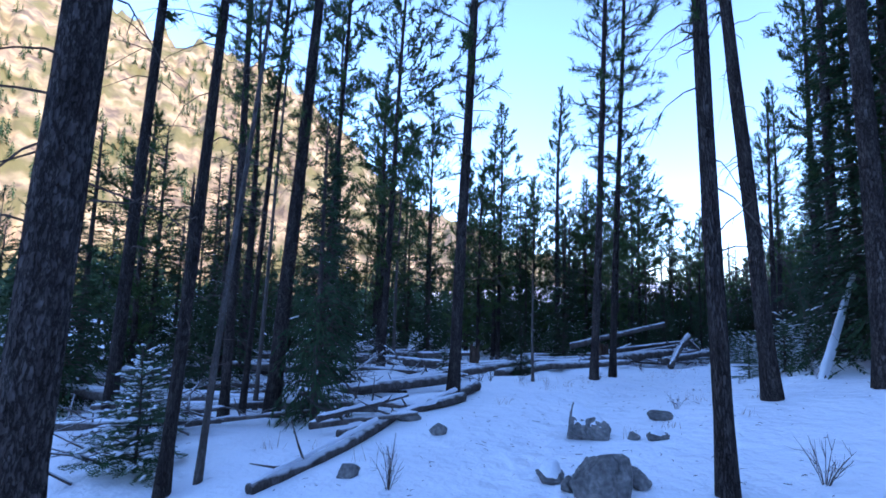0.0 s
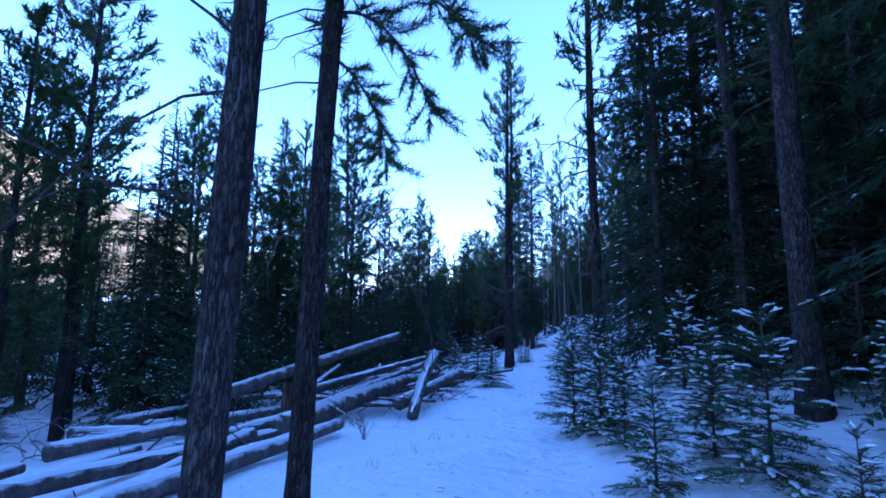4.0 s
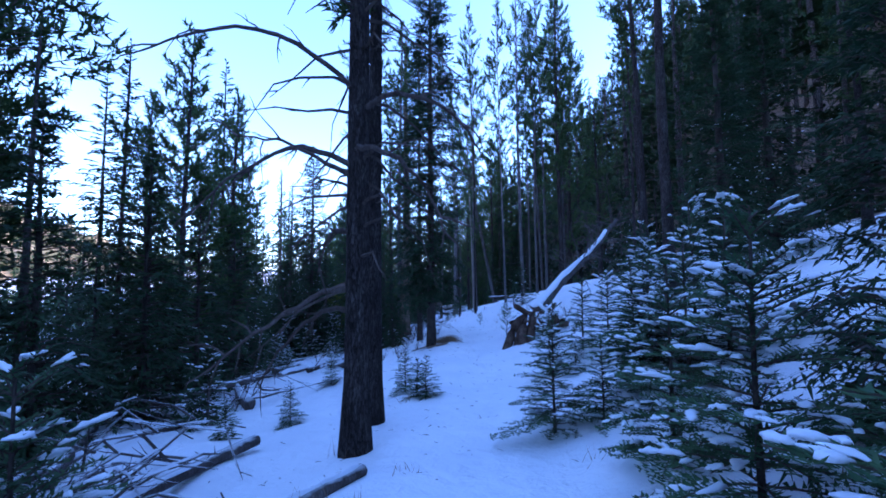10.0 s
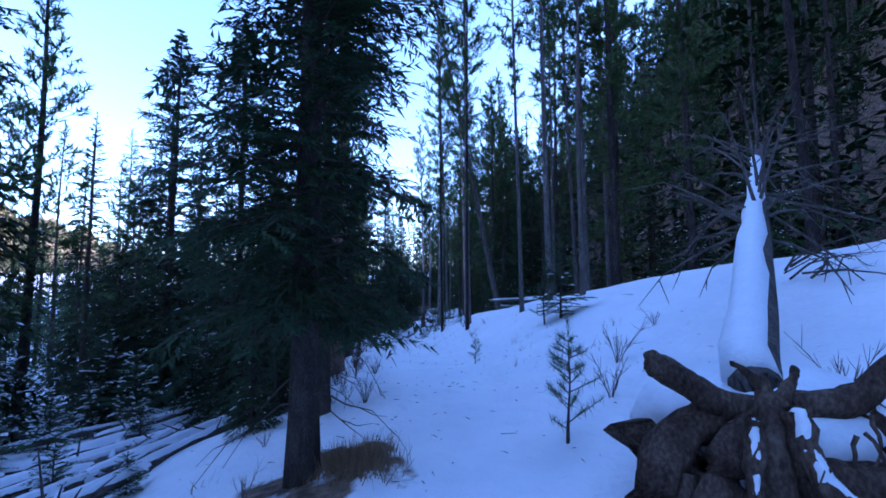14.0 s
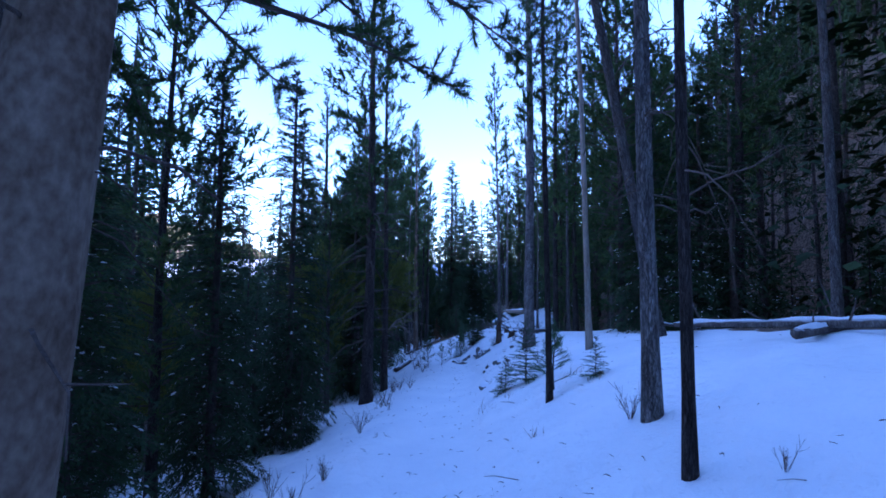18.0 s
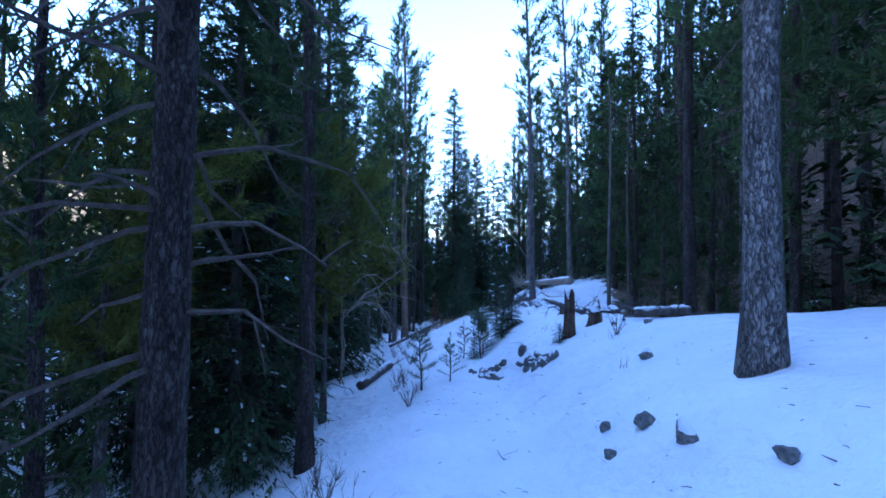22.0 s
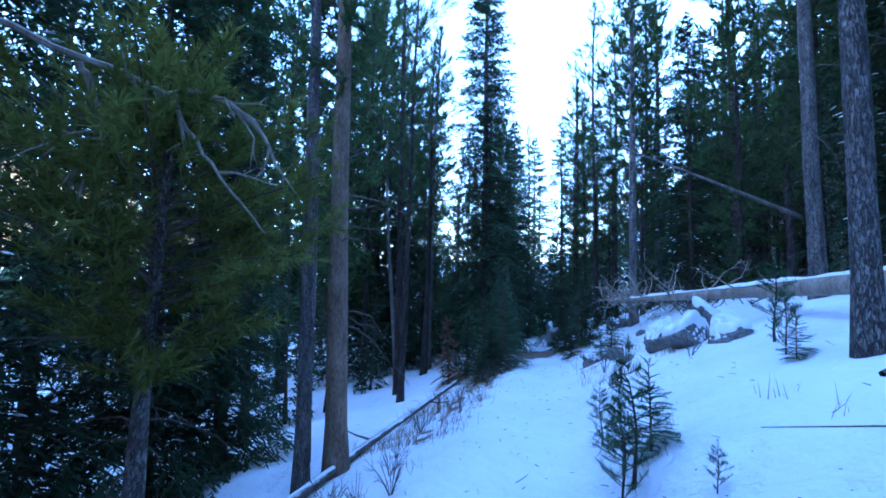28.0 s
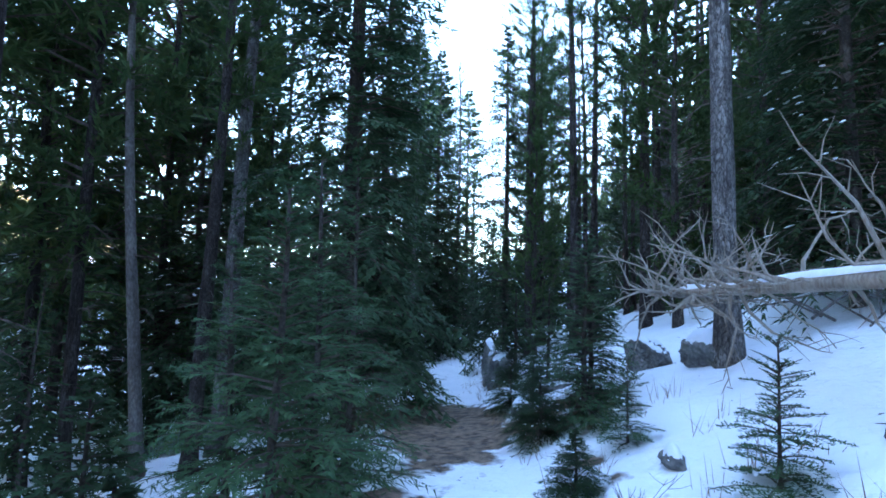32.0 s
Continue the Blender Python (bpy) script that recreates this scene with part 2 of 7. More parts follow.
def trail_coords(x, y):
    """Signed distance from the trail (right is positive) and the base land height."""
    x, y = np.atleast_1d(np.asarray(x, float)), np.atleast_1d(np.asarray(y, float))
    us, zs = np.empty(len(x)), np.empty(len(x))
    for a in range(0, len(x), 20000):
        dx = x[a:a + 20000, None] - ST[None, :, 0]
        dy = y[a:a + 20000, None] - ST[None, :, 1]
        d2 = dx * dx + dy * dy
        near = d2.argmin(1)
        rows = np.arange(len(near))
        side = np.sign(dx[rows, near] * TAN[near, 1] - dy[rows, near] * TAN[near, 0])
        dist = np.sqrt(d2[rows, near])
        u = side * np.maximum(dist - 0.04, 0)
        spread = 1.2 + 0.35 * dist
        w = np.exp(-(d2 - d2[rows, near][:, None]) / (2 * spread[:, None] ** 2))
        w /= w.sum(1)[:, None]
        z, kr, hr, kl, hl = (w @ ST[:, 2:]).T
        r, l = np.maximum(u - 0.55, 0), np.maximum(-u - 0.5, 0)
        rise = hr * np.tanh(kr * r / hr) + 0.10 * np.clip(r - 6, 0, 20) + 0.30 * np.clip(r - 14, 0, 14)
        # behind the bank by the stump the ground dips again
        far_on = x[a:a + 20000] * 0.65 + y[a:a + 20000] * 0.76
        dip = np.clip((far_on - 49.5) / 3, 0, 1) * np.clip((61 - far_on) / 4, 0, 1)
        rise = rise - dip * 0.36 * np.clip(r - 1.9, 0, 5)
        fall = hl * np.tanh(kl * l / hl) + 0.015 * np.minimum(l, 60)
        us[a:a + 20000], zs[a:a + 20000] = u, z + rise - fall
    return us, zs


def hill(x, y):
    """The wooded ridge that stands to the south and keeps the sun off, and the far valley sides."""
    x, y = np.asarray(x, float), np.asarray(y, float)
    ax, ay = 0.72, -0.69            # the way up the ridge
    d = x * ax + y * ay
    side = 54 * (1 - np.exp(-np.maximum(d - 12, 0) / 50.0)) + 30 * (1 - np.exp(-np.maximum(d - 90, 0) / 120.0))
    back = 55 * (1 - np.exp(-np.maximum(-y - 45, 0) / 70.0))
    far = 30 * (1 - np.exp(-np.maximum(y * 0.85 + x * 0.5 - 190, 0) / 160.0))
    return np.maximum(np.maximum(side, back), far)


def land(x, y):
    u, z = trail_coords(x, y)
    x, y = np.atleast_1d(np.asarray(x, float)), np.atleast_1d(np.asarray(y, float))
    off = np.clip((np.abs(u) - 0.4) / 1.2, 0, 1)
    valley = np.clip(-u - 1.0, 0, 1.5) / 1.5
    z = z + off * (0.05 * hash_noise(x * 0.9, y * 0.9, 1) + 0.025 * hash_noise(x * 2.3, y * 2.3, 2))
    z = z + valley * (0.10 * hash_noise(x * 0.7, y * 0.7, 3) + 0.05 * hash_noise(x * 1.9, y * 1.9, 4))
    tread = np.clip(1 - np.abs(u) / 0.5, 0, 1)
    z = z - 0.05 * tread + tread * 0.03 * np.minimum(hash_noise(x * 3.6, y * 3.6, 5), 0.1) + tread * 0.012 * hash_noise(x * 9, y * 9, 6)
    z = z + 0.012 * hash_noise(x * 5, y * 5, 7)
    return z + hill(x, y)


def floor_z(x, y):
    return float(land([x], [y])[0])


def shade_smooth(mesh):
    mesh.polygons.foreach_set("use_smooth", np.ones(len(mesh.polygons), bool))


def grow(start, stop, step, factor):
    out, s = [], step
    x = start
    while abs(x - start) < abs(stop - start):
        s *= factor
        x += s if stop > start else -s
        out.append(x)
    return out


def grid_mesh(name, xs, ys):
    gx, gy = np.meshgrid(xs, ys)
    nx, ny = len(xs), len(ys)
    co = np.stack([gx.ravel(), gy.ravel(), land(gx.ravel(), gy.ravel())], 1)
    mesh = bpy.data.meshes.new(name)
    mesh.vertices.add(nx * ny)
    mesh.vertices.foreach_set("co", co.ravel())
    j, i = np.meshgrid(np.arange(ny - 1), np.arange(nx - 1), indexing="ij")
    a = (j * nx + i).ravel()
    quads = np.stack([a, a + 1, a + nx + 1, a + nx], 1)
    mesh.loops.add(quads.size)
    mesh.loops.foreach_set("vertex_index", quads.ravel())
    mesh.polygons.add(len(quads))
    mesh.polygons.foreach_set("loop_start", np.arange(0, quads.size, 4))
    mesh.update(calc_edges=True)
    shade_smooth(mesh)
    return mesh, co


def bare_amount(co):
    """Where litter, soil and dry grass show through the snow."""
    x, y = co[:, 0], co[:, 1]
    u, _ = trail_coords(x, y)
    d_soil = np.hypot(((x - 46.1) * 0.68 + (y - 52.1) * 0.73) * 0.50, ((x - 46.1) * 0.73 - (y - 52.1) * 0.68) * 1.25)
    soil = np.clip(1.5 - d_soil * 1.05, 0, 0.92)
    under = np.zeros(len(x))
    for tx, ty, r in ((19.55, 24.3, 0.75), (43.6, 50.7, 1.0), (46.3, 53.6, 1.3), (46.3, 50.6, 0.9)):
        under = np.maximum(under, np.clip(1.05 - np.hypot(x - tx, y - ty) / r * 0.8, 0, 0.62))
    along = np.clip((x * 0.65 + y * 0.76 - 56) / 5, 0, 1)
    edge = np.clip(1 - np.abs(u + 1.15) / 0.75, 0, 1) * along * 0.52
    on = np.clip((x * 0.65 + y * 0.76 - 36) / 4, 0, 1)
    woods = np.clip((-u - 4.0) / 4, 0, 1) * 0.42 + np.clip((u - 6.5 + 2.6 * on) / (3 - 1.6 * on), 0, 1) * 0.74
    cliff = np.clip(1 - np.abs(u - 1.0) / 0.5, 0, 1) * np.clip((x * 0.65 + y * 0.76 - 62) / 3, 0, 1) * 0.55
    return np.maximum.reduce([soil, under, edge, woods, cliff])


xs = grow(-9, -1300, 0.22, 1.16)[::-1] + list(np.arange(-9, 57, 0.21)) + grow(57, 1300, 0.22, 1.16)
ys = grow(-5, -1300, 0.22, 1.16)[::-1] + list(np.arange(-5, 66, 0.21)) + grow(66, 1300, 0.22, 1.16)
ground_mesh, ground_co = grid_mesh("ground", np.array(xs), np.array(ys))
bare = ground_mesh.attributes.new("bare", "FLOAT", "POINT")
bare.data.foreach_set("value", bare_amount(ground_co))
tread = ground_mesh.attributes.new("tread", "FLOAT", "POINT")
tread.data.foreach_set("value", np.clip(1.25 - np.abs(trail_coords(ground_co[:, 0], ground_co[:, 1])[0]) / 0.42, 0, 1))
ground = tagged(new("ground", ground_mesh), "snow-covered forest floor with a trodden trail and bare patches", "ground", kind="structure")


def frosted(name, base):
    """A copy of a wood with thin snow lying on whatever faces up."""
    m = base.copy()
    m.name = name
    n, l = m.node_tree.nodes, m.node_tree.links
    shader = n["Principled BSDF"]
    under = shader.inputs["Base Color"].links[0].from_socket
    geo, split, tex = n.new("ShaderNodeNewGeometry"), n.new("ShaderNodeSeparateXYZ"), n.new("ShaderNodeTexCoord")
    grain, add, lie, mix = n.new("ShaderNodeTexNoise"), n.new("ShaderNodeMath"), n.new("ShaderNodeMapRange"), n.new("ShaderNodeMix")
    grain.inputs["Scale"].default_value, grain.inputs["Detail"].default_value = 7.0, 8.0
    l.new(tex.outputs["Object"], grain.inputs["Vector"])
    l.new(geo.outputs["Normal"], split.inputs[0])
    add.operation = "MULTIPLY_ADD"
    add.inputs[1].default_value = 1.5
    l.new(grain.outputs["Fac"], add.inputs[0])
    l.new(split.outputs[2], add.inputs[2])
    lie.inputs["From Min"].default_value, lie.inputs["From Max"].default_value = 1.25, 1.6
    lie.inputs["To Max"].default_value = 0.6
    l.new(add.outputs[0], lie.inputs["Value"])
    mix.data_type = "RGBA"
    l.new(lie.outputs[0], mix.inputs["Factor"])
    l.new(under, mix.inputs[6])
    mix.inputs[7].default_value = (0.84, 0.86, 0.89, 1)
    l.new(mix.outputs[2], shader.inputs["Base Color"])
    return m


FROSTED = frosted("frosted_dead_wood", DEAD)


def snow_ground():
    m = bpy.data.materials.new("snow_ground")
    m.use_nodes = True
    n, l = m.node_tree.nodes, m.node_tree.links
    shader = n["Principled BSDF"]
    shader.inputs["Roughness"].default_value = 0.7
    shader.inputs["Specular IOR Level"].default_value = 0.25
    tex = n.new("ShaderNodeTexCoord")

    def noise_tex(scale, detail=5.0):
        t = n.new("ShaderNodeTexNoise")
        t.inputs["Scale"].default_value, t.inputs["Detail"].default_value = scale, detail
        l.new(tex.outputs["Object"], t.inputs["Vector"])
        return t.outputs["Fac"]

    def ramp(source, p0, c0, p1, c1):
        r = n.new("ShaderNodeValToRGB")
        r.color_ramp.elements[0].position, r.color_ramp.elements[0].color = p0, (*c0, 1)
        r.color_ramp.elements[1].position, r.color_ramp.elements[1].color = p1, (*c1, 1)
        l.new(source, r.inputs["Fac"])
        return r.outputs["Color"]

    white = ramp(noise_tex(1.3), 0.3, (0.82, 0.84, 0.87), 0.7, (0.91, 0.92, 0.93))
    litter = ramp(noise_tex(11.0, 9.0), 0.35, (0.055, 0.040, 0.028), 0.68, (0.27, 0.185, 0.125))
    amount = n.new("ShaderNodeAttribute")
    amount.attribute_name = "bare"
    total = n.new("ShaderNodeMath")
    total.operation = "ADD"
    fine = n.new("ShaderNodeMath")
    fine.operation = "MULTIPLY_ADD"
    fine.inputs[1].default_value, fine.inputs[2].default_value = 0.9, -0.18
    l.new(noise_tex(3.4, 8.0), fine.inputs[0])
    l.new(amount.outputs["Fac"], total.inputs[0])
    l.new(fine.outputs[0], total.inputs[1])
    cut = n.new("ShaderNodeMapRange")
    cut.inputs["From Min"].default_value, cut.inputs["From Max"].default_value = 0.74, 0.84
    l.new(total.outputs[0], cut.inputs["Value"])
    mix = n.new("ShaderNodeMix")
    mix.data_type = "RGBA"
    l.new(cut.outputs[0], mix.inputs["Factor"])
    l.new(white, mix.inputs[6])
    l.new(litter, mix.inputs[7])
    l.new(mix.outputs[2], shader.inputs["Base Color"])
    relief, fine_relief = n.new("ShaderNodeBump"), n.new("ShaderNodeBump")
    relief.inputs["Strength"].default_value, relief.inputs["Distance"].default_value = 0.8, 0.09
    fine_relief.inputs["Strength"].default_value, fine_relief.inputs["Distance"].default_value = 0.6, 0.018
    # trodden snow along the trail: overlapping boot dents
    trodden, prints, press, height = n.new("ShaderNodeAttribute"), n.new("ShaderNodeTexVoronoi"), n.new("ShaderNodeMath"), n.new("ShaderNodeMath")
    trodden.attribute_name = "tread"
    prints.feature = "SMOOTH_F1"
    prints.inputs["Scale"].default_value = 4.6
    l.new(tex.outputs["Object"], prints.inputs["Vector"])
    press.operation, height.operation = "MULTIPLY", "MULTIPLY_ADD"
    l.new(trodden.outputs["Fac"], press.inputs[0])
    l.new(prints.outputs["Distance"], press.inputs[1])
    height.inputs[1].default_value = 1.0
    l.new(noise_tex(5.5, 4.0), height.inputs[0])
    l.new(press.outputs[0], height.inputs[2])
    l.new(height.outputs[0], relief.inputs["Height"])
    l.new(noise_tex(30.0, 6.0), fine_relief.inputs["Height"])
    l.new(relief.outputs[0], fine_relief.inputs["Normal"])
    l.new(fine_relief.outputs[0], shader.inputs["Normal"])
    return m


ground_mesh.materials.append(snow_ground())


# ---- the sunlit mountain across the valley ----
RIDGE = [(75, 26), (52, 28), (40, 27), (32, 26), (22, 25), (17, 23), (12, 18.5), (7, 14), (3, 11.5), (-2, 9.5), (-8, 7), (-16, 4.5), (-26, 2)]


def mountain():
    yaw = np.linspace(75, -26, 260)
    level = np.linspace(0, 1, 70)
    top = np.interp(-yaw, [-r[0] for r in RIDGE], [r[1] for r in RIDGE])
    g, h = np.meshgrid(yaw, level)
    near, far = 270.0, 520.0
    dist = near + (far - near) * h
    rough = hash_noise(g * 0.9, h * 6, 11) * 0.5 + hash_noise(g * 2.2, h * 14, 12) * 0.3 + hash_noise(g * 5, h * 30, 13) * 0.2
    crag = np.abs(hash_noise(g * 1.6, h * 9, 14))
    height = np.tan(np.radians(np.interp(-g, [-r[0] for r in RIDGE], [r[1] for r in RIDGE]))) * far
    z = -6 + height * (h ** 0.85) * (1 + 0.06 * rough * h) + 6 * rough * h + 3 * (crag - 0.4) * h
    dist = dist - 9 * crag * np.sin(np.pi * h) + 6 * rough
    a = np.radians(g)
    co = np.stack([-np.sin(a) * dist, np.cos(a) * dist, z], -1).reshape(-1, 3)
    # the far side, going down out of sight
    ny, nx = g.shape
    back = co.reshape(ny, nx, 3)[-1].copy()
    back[:, :2] *= 1.5
    back[:, 2] = -20
    co = np.concatenate([co, back])
    j, i = np.meshgrid(np.arange(ny), np.arange(nx - 1), indexing="ij")
    q = (j * nx + i).ravel()
    faces = np.stack([q, q + nx, q + nx + 1, q + 1], 1)
    mesh = bpy.data.meshes.new("mountain")
    mesh.from_pydata(co.tolist(), [], faces.tolist())
    shade_smooth(mesh)
    m = bpy.data.materials.new("sunlit_mountain")
    m.use_nodes = True
    n, l = m.node_tree.nodes, m.node_tree.links
    shader = n["Principled BSDF"]
    shader.inputs["Roughness"].default_value = 0.95
    tex = n.new("ShaderNodeTexCoord")
    big, small, woods = (n.new("ShaderNodeTexNoise") for _ in range(3))
    for t, s, d in ((big, 0.02, 8), (small, 0.11, 9), (woods, 0.045, 7)):
        t.inputs["Scale"].default_value, t.inputs["Detail"].default_value = s, d
        l.new(tex.outputs["Object"], t.inputs["Vector"])
    rock, tree = n.new("ShaderNodeValToRGB"), n.new("ShaderNodeValToRGB")
    rock.color_ramp.elements[0].position, rock.color_ramp.elements[0].color = 0.35, (0.13, 0.09, 0.06, 1)
    rock.color_ramp.elements[1].position, rock.color_ramp.elements[1].color = 0.66, (0.44, 0.32, 0.17, 1)
    l.new(small.outputs["Fac"], rock.inputs["Fac"])
    tree.color_ramp.elements[0].position, tree.color_ramp.elements[1].position = 0.44, 0.60
    l.new(woods.outputs["Fac"], tree.inputs["Fac"])
    mix = n.new("ShaderNodeMix")
    mix.data_type = "RGBA"
    l.new(tree.outputs["Color"], mix.inputs["Factor"])
    l.new(rock.outputs["Color"], mix.inputs[6])
    mix.inputs[7].default_value = (0.13, 0.11, 0.038, 1)
    l.new(mix.outputs[2], shader.inputs["Base Color"])
    relief = n.new("ShaderNodeBump")
    relief.inputs["Strength"].default_value, relief.inputs["Distance"].default_value = 0.6, 1.5
    l.new(small.outputs["Fac"], relief.inputs["Height"])
    l.new(relief.outputs[0], shader.inputs["Normal"])
    mesh.materials.append(m)
    ob = tagged(new("backdrop_mountain", mesh), "sunlit rocky mountainside dotted with conifers", "mountain", kind="structure")
    return ob, co[:nx * ny].reshape(ny, nx, 3)


mountain_ob, mountain_co = mountain()

# ---- building blocks for plants ----


class Buffer:
    """Collects vertices and faces of one mesh."""

    def __init__(self):
        self.v, self.f = [], []

    def add(self, verts, faces):
        base = len(self.v)
        self.v.extend(verts)
        self.f.extend([tuple(i + base for i in face) for face in faces])

    def mesh(self, name, mat, smooth=False):
        m = bpy.data.meshes.new(name)
        m.from_pydata(self.v, [], self.f)
        m.materials.append(mat)
        if smooth:
            shade_smooth(m)
        return m


def part(name, mesh, parent, label="", kind=""):
    ob = new(name, mesh)
    ob.parent = parent
    return tagged(ob, label, kind=kind)


def thing(name, label, category, group="", kind=""):
    return tagged(new(name), label, category, group, kind)


def cross(a, b):
    return np.array((a[1] * b[2] - a[2] * b[1], a[2] * b[0] - a[0] * b[2], a[0] * b[1] - a[1] * b[0]))


def unit(v):
    return v / max(math.sqrt(float(v @ v)), 1e-9)


def tube(buf, points, radii, sides=5, cap=True, wobble=0.0, rng=None):
    points = [np.asarray(p, float) for p in points]
    verts, faces = [], []
    n = len(points)
    ref = np.array((0.31, 0.17, 0.93))
    for i, p in enumerate(points):
        t = unit(points[min(i + 1, n - 1)] - points[max(i - 1, 0)])
        r = ref if abs(t @ ref) < 0.9 else np.array((1.0, 0, 0))
        a = unit(cross(t, r))
        b = cross(t, a)
        for k in range(sides):
            q = 2 * math.pi * k / sides
            rad = radii[i] * (1 + (rng.uniform(-wobble, wobble) if rng else 0))
            verts.append(tuple(p + (a * math.cos(q) + b * math.sin(q)) * rad))
    for i in range(n - 1):
        for k in range(sides):
            k2 = (k + 1) % sides
            faces.append((i * sides + k, i * sides + k2, (i + 1) * sides + k2, (i + 1) * sides + k))
    if cap:
        faces.append(tuple(range(sides))[::-1])
        faces.append(tuple((n - 1) * sides + k for k in range(sides)))
    buf.add(verts, faces)


def blade(buf, p, d, length, width, up):
    """One narrow leaf-shaped face."""
    s = unit(cross(d, up)) * (width / 2)
    if width < 0.06:
        buf.add([tuple(p - s), tuple(p + d * length), tuple(p + s)], [(0, 1, 2)])
        return
    mid = p + d * (length * 0.45)
    buf.add([tuple(p), tuple(mid - s), tuple(p + d * length), tuple(mid + s)], [(0, 1, 2, 3)])


def bough(base, yaw, length, rise, droop, steps=5):
    """A curved branch line from the trunk outward."""
    out = []
    for k in range(steps):
        f = k / (steps - 1)
        h = rise * f * length - droop * length * f * f
        out.append(np.array((base[0] + math.cos(yaw) * length * f, base[1] + math.sin(yaw) * length * f, base[2] + h)))
    return out


def along(line, f):
    x = f * (len(line) - 1)
    i = min(int(x), len(line) - 2)
    return line[i] + (line[i + 1] - line[i]) * (x - i), unit(line[i + 1] - line[i])


def trunk_mesh(rng, height, radius, mat, bend=0.0, sides=10, taper=0.75):
    buf, pts, rad = Buffer(), [], []
    n = max(6, int(height / 0.7))
    ph = rng.uniform(0, 6)
    for i in range(n + 1):
        f = i / n
        z = height * f - 0.15
        pts.append((bend * math.sin(f * 5 + ph) * f, bend * math.cos(f * 4 + ph) * f, z))
        flare = 1 + 0.38 * math.exp(-max(z + 0.15, 0) / 0.20)
        rad.append(max(radius * (1 - f * taper) * flare, 0.006) if i < n else 0.006)
    tube(buf, pts, rad, sides, True, 0.06, rng)
    return buf.mesh("trunk", mat, True), pts


def on_trunk(pts, z):
    zs = [p[2] for p in pts]
    return np.array((np.interp(z, zs, [p[0] for p in pts]), np.interp(z, zs, [p[1] for p in pts]), z))


def dead_branches(buf, rng, pts, z0, z1, count, reach, r=0.010, yaw_bias=None):
    for _ in range(count):
        z, yaw, length = rng.uniform(z0, z1), rng.uniform(0, 2 * math.pi), reach * rng.uniform(0.35, 1.0)
        line = bough(on_trunk(pts, z), yaw, length, rng.uniform(-0.2, 0.45), rng.uniform(0.1, 0.8), 5)
        for p in line[2:]:
            p += np.array([rng.uniform(-1, 1) for _ in range(3)]) * 0.05 * length
        tube(buf, line, [r * (1 - 0.8 * k / 4) for k in range(5)], 3, False)
        for _ in range(rng.randint(1, 2)):
            p, d = along(line, rng.uniform(0.35, 0.95))
            e = unit(d + np.array([rng.uniform(-1, 1) for _ in range(3)]) * 0.9)
            s = length * rng.uniform(0.15, 0.4)
            tube(buf, [p, p + e * s * 0.5 + np.array((0, 0, -0.02)), p + e * s + np.array((0, 0, rng.uniform(-0.1, 0.05)))], [r * 0.45, r * 0.3, r * 0.12], 3, False)


def tuft(buf, rng, p, d, size, n, width):
    """A bottle-brush of stiff needles round the end of a shoot."""
    for i in range(n):
        f = (i + rng.random()) / n
        e = unit(d * (0.35 + 0.55 * f) + np.array([rng.gauss(0, 1) for _ in range(3)]) * 0.5)
        blade(buf, p + d * (f - 0.55) * size * 1.3, e, size * rng.uniform(0.55, 0.85), width, np.array((rng.uniform(-1, 1), rng.uniform(-1, 1), 1.0)))


def make_pine(rng, height, radius, start, reach, boughs, tufts, needles, tuft_size, width, mat=None, bark=None, dead=14, sparse=1.0, dead_r=0.010, dead_reach=0.8):
    """A lodgepole pine: long bare bole, dead lower twigs, a crown of tufted boughs."""
    root = thing("pine_tree", "tall pine with a bare grey-brown trunk and tufted crown", "tree", "forest pines")
    mesh, pts = trunk_mesh(rng, height, radius, bark or PINE_BARK, 0.07 * height / 10)
    part("trunk", mesh, root)
    leaf, wood = Buffer(), Buffer()
    for k in range(boughs):
        f = (k + rng.random()) / boughs
        z = height * (start + (0.99 - start) * f)
        shape = math.sin(min(1.0, 0.12 + f * 1.35) * math.pi * 0.5) if f < 0.45 else (1.02 - f) / 0.57
        length = reach * max(0.12, shape) * rng.uniform(0.55, 1.15)
        line = bough(on_trunk(pts, z), rng.uniform(0, 2 * math.pi), length, 0.15 + 0.75 * f + rng.uniform(-0.15, 0.2), 0.15 * (1 - f), 5)
        tube(wood, [line[0], line[2], line[4]], [0.020 * (1 - 0.6 * f), 0.013 * (1 - 0.6 * f), 0.004], 3, False)
        count = max(2, int(tufts * length / reach + 0.5))
        for _ in range(count):
            g = 1 - rng.random() ** 1.6 * 0.75
            p, d = along(line, min(g, 0.999))
            side = unit(np.array([rng.gauss(0, 1) for _ in range(3)]) + np.array((0, 0, 0.3)))
            p = p + side * 0.20 * length * rng.random() * sparse
            tuft(leaf, rng, p, unit(d + side * 0.7 + np.array((0, 0, 0.35))), tuft_size, needles, width)
    tuft(leaf, rng, np.array((*pts[-1][:2], height - 0.2)), np.array((0, 0, 1.0)), tuft_size * 1.3, needles, width)
    dead_branches(wood, rng, pts, height * 0.12, height * (start + 0.12), dead, reach * dead_reach, dead_r)
    part("crown", leaf.mesh("crown", mat or PINE), root, kind="stuff")
    part("branchwork", wood.mesh("branchwork", TWIG), root, "thin bare branches", kind="stuff")
    return root


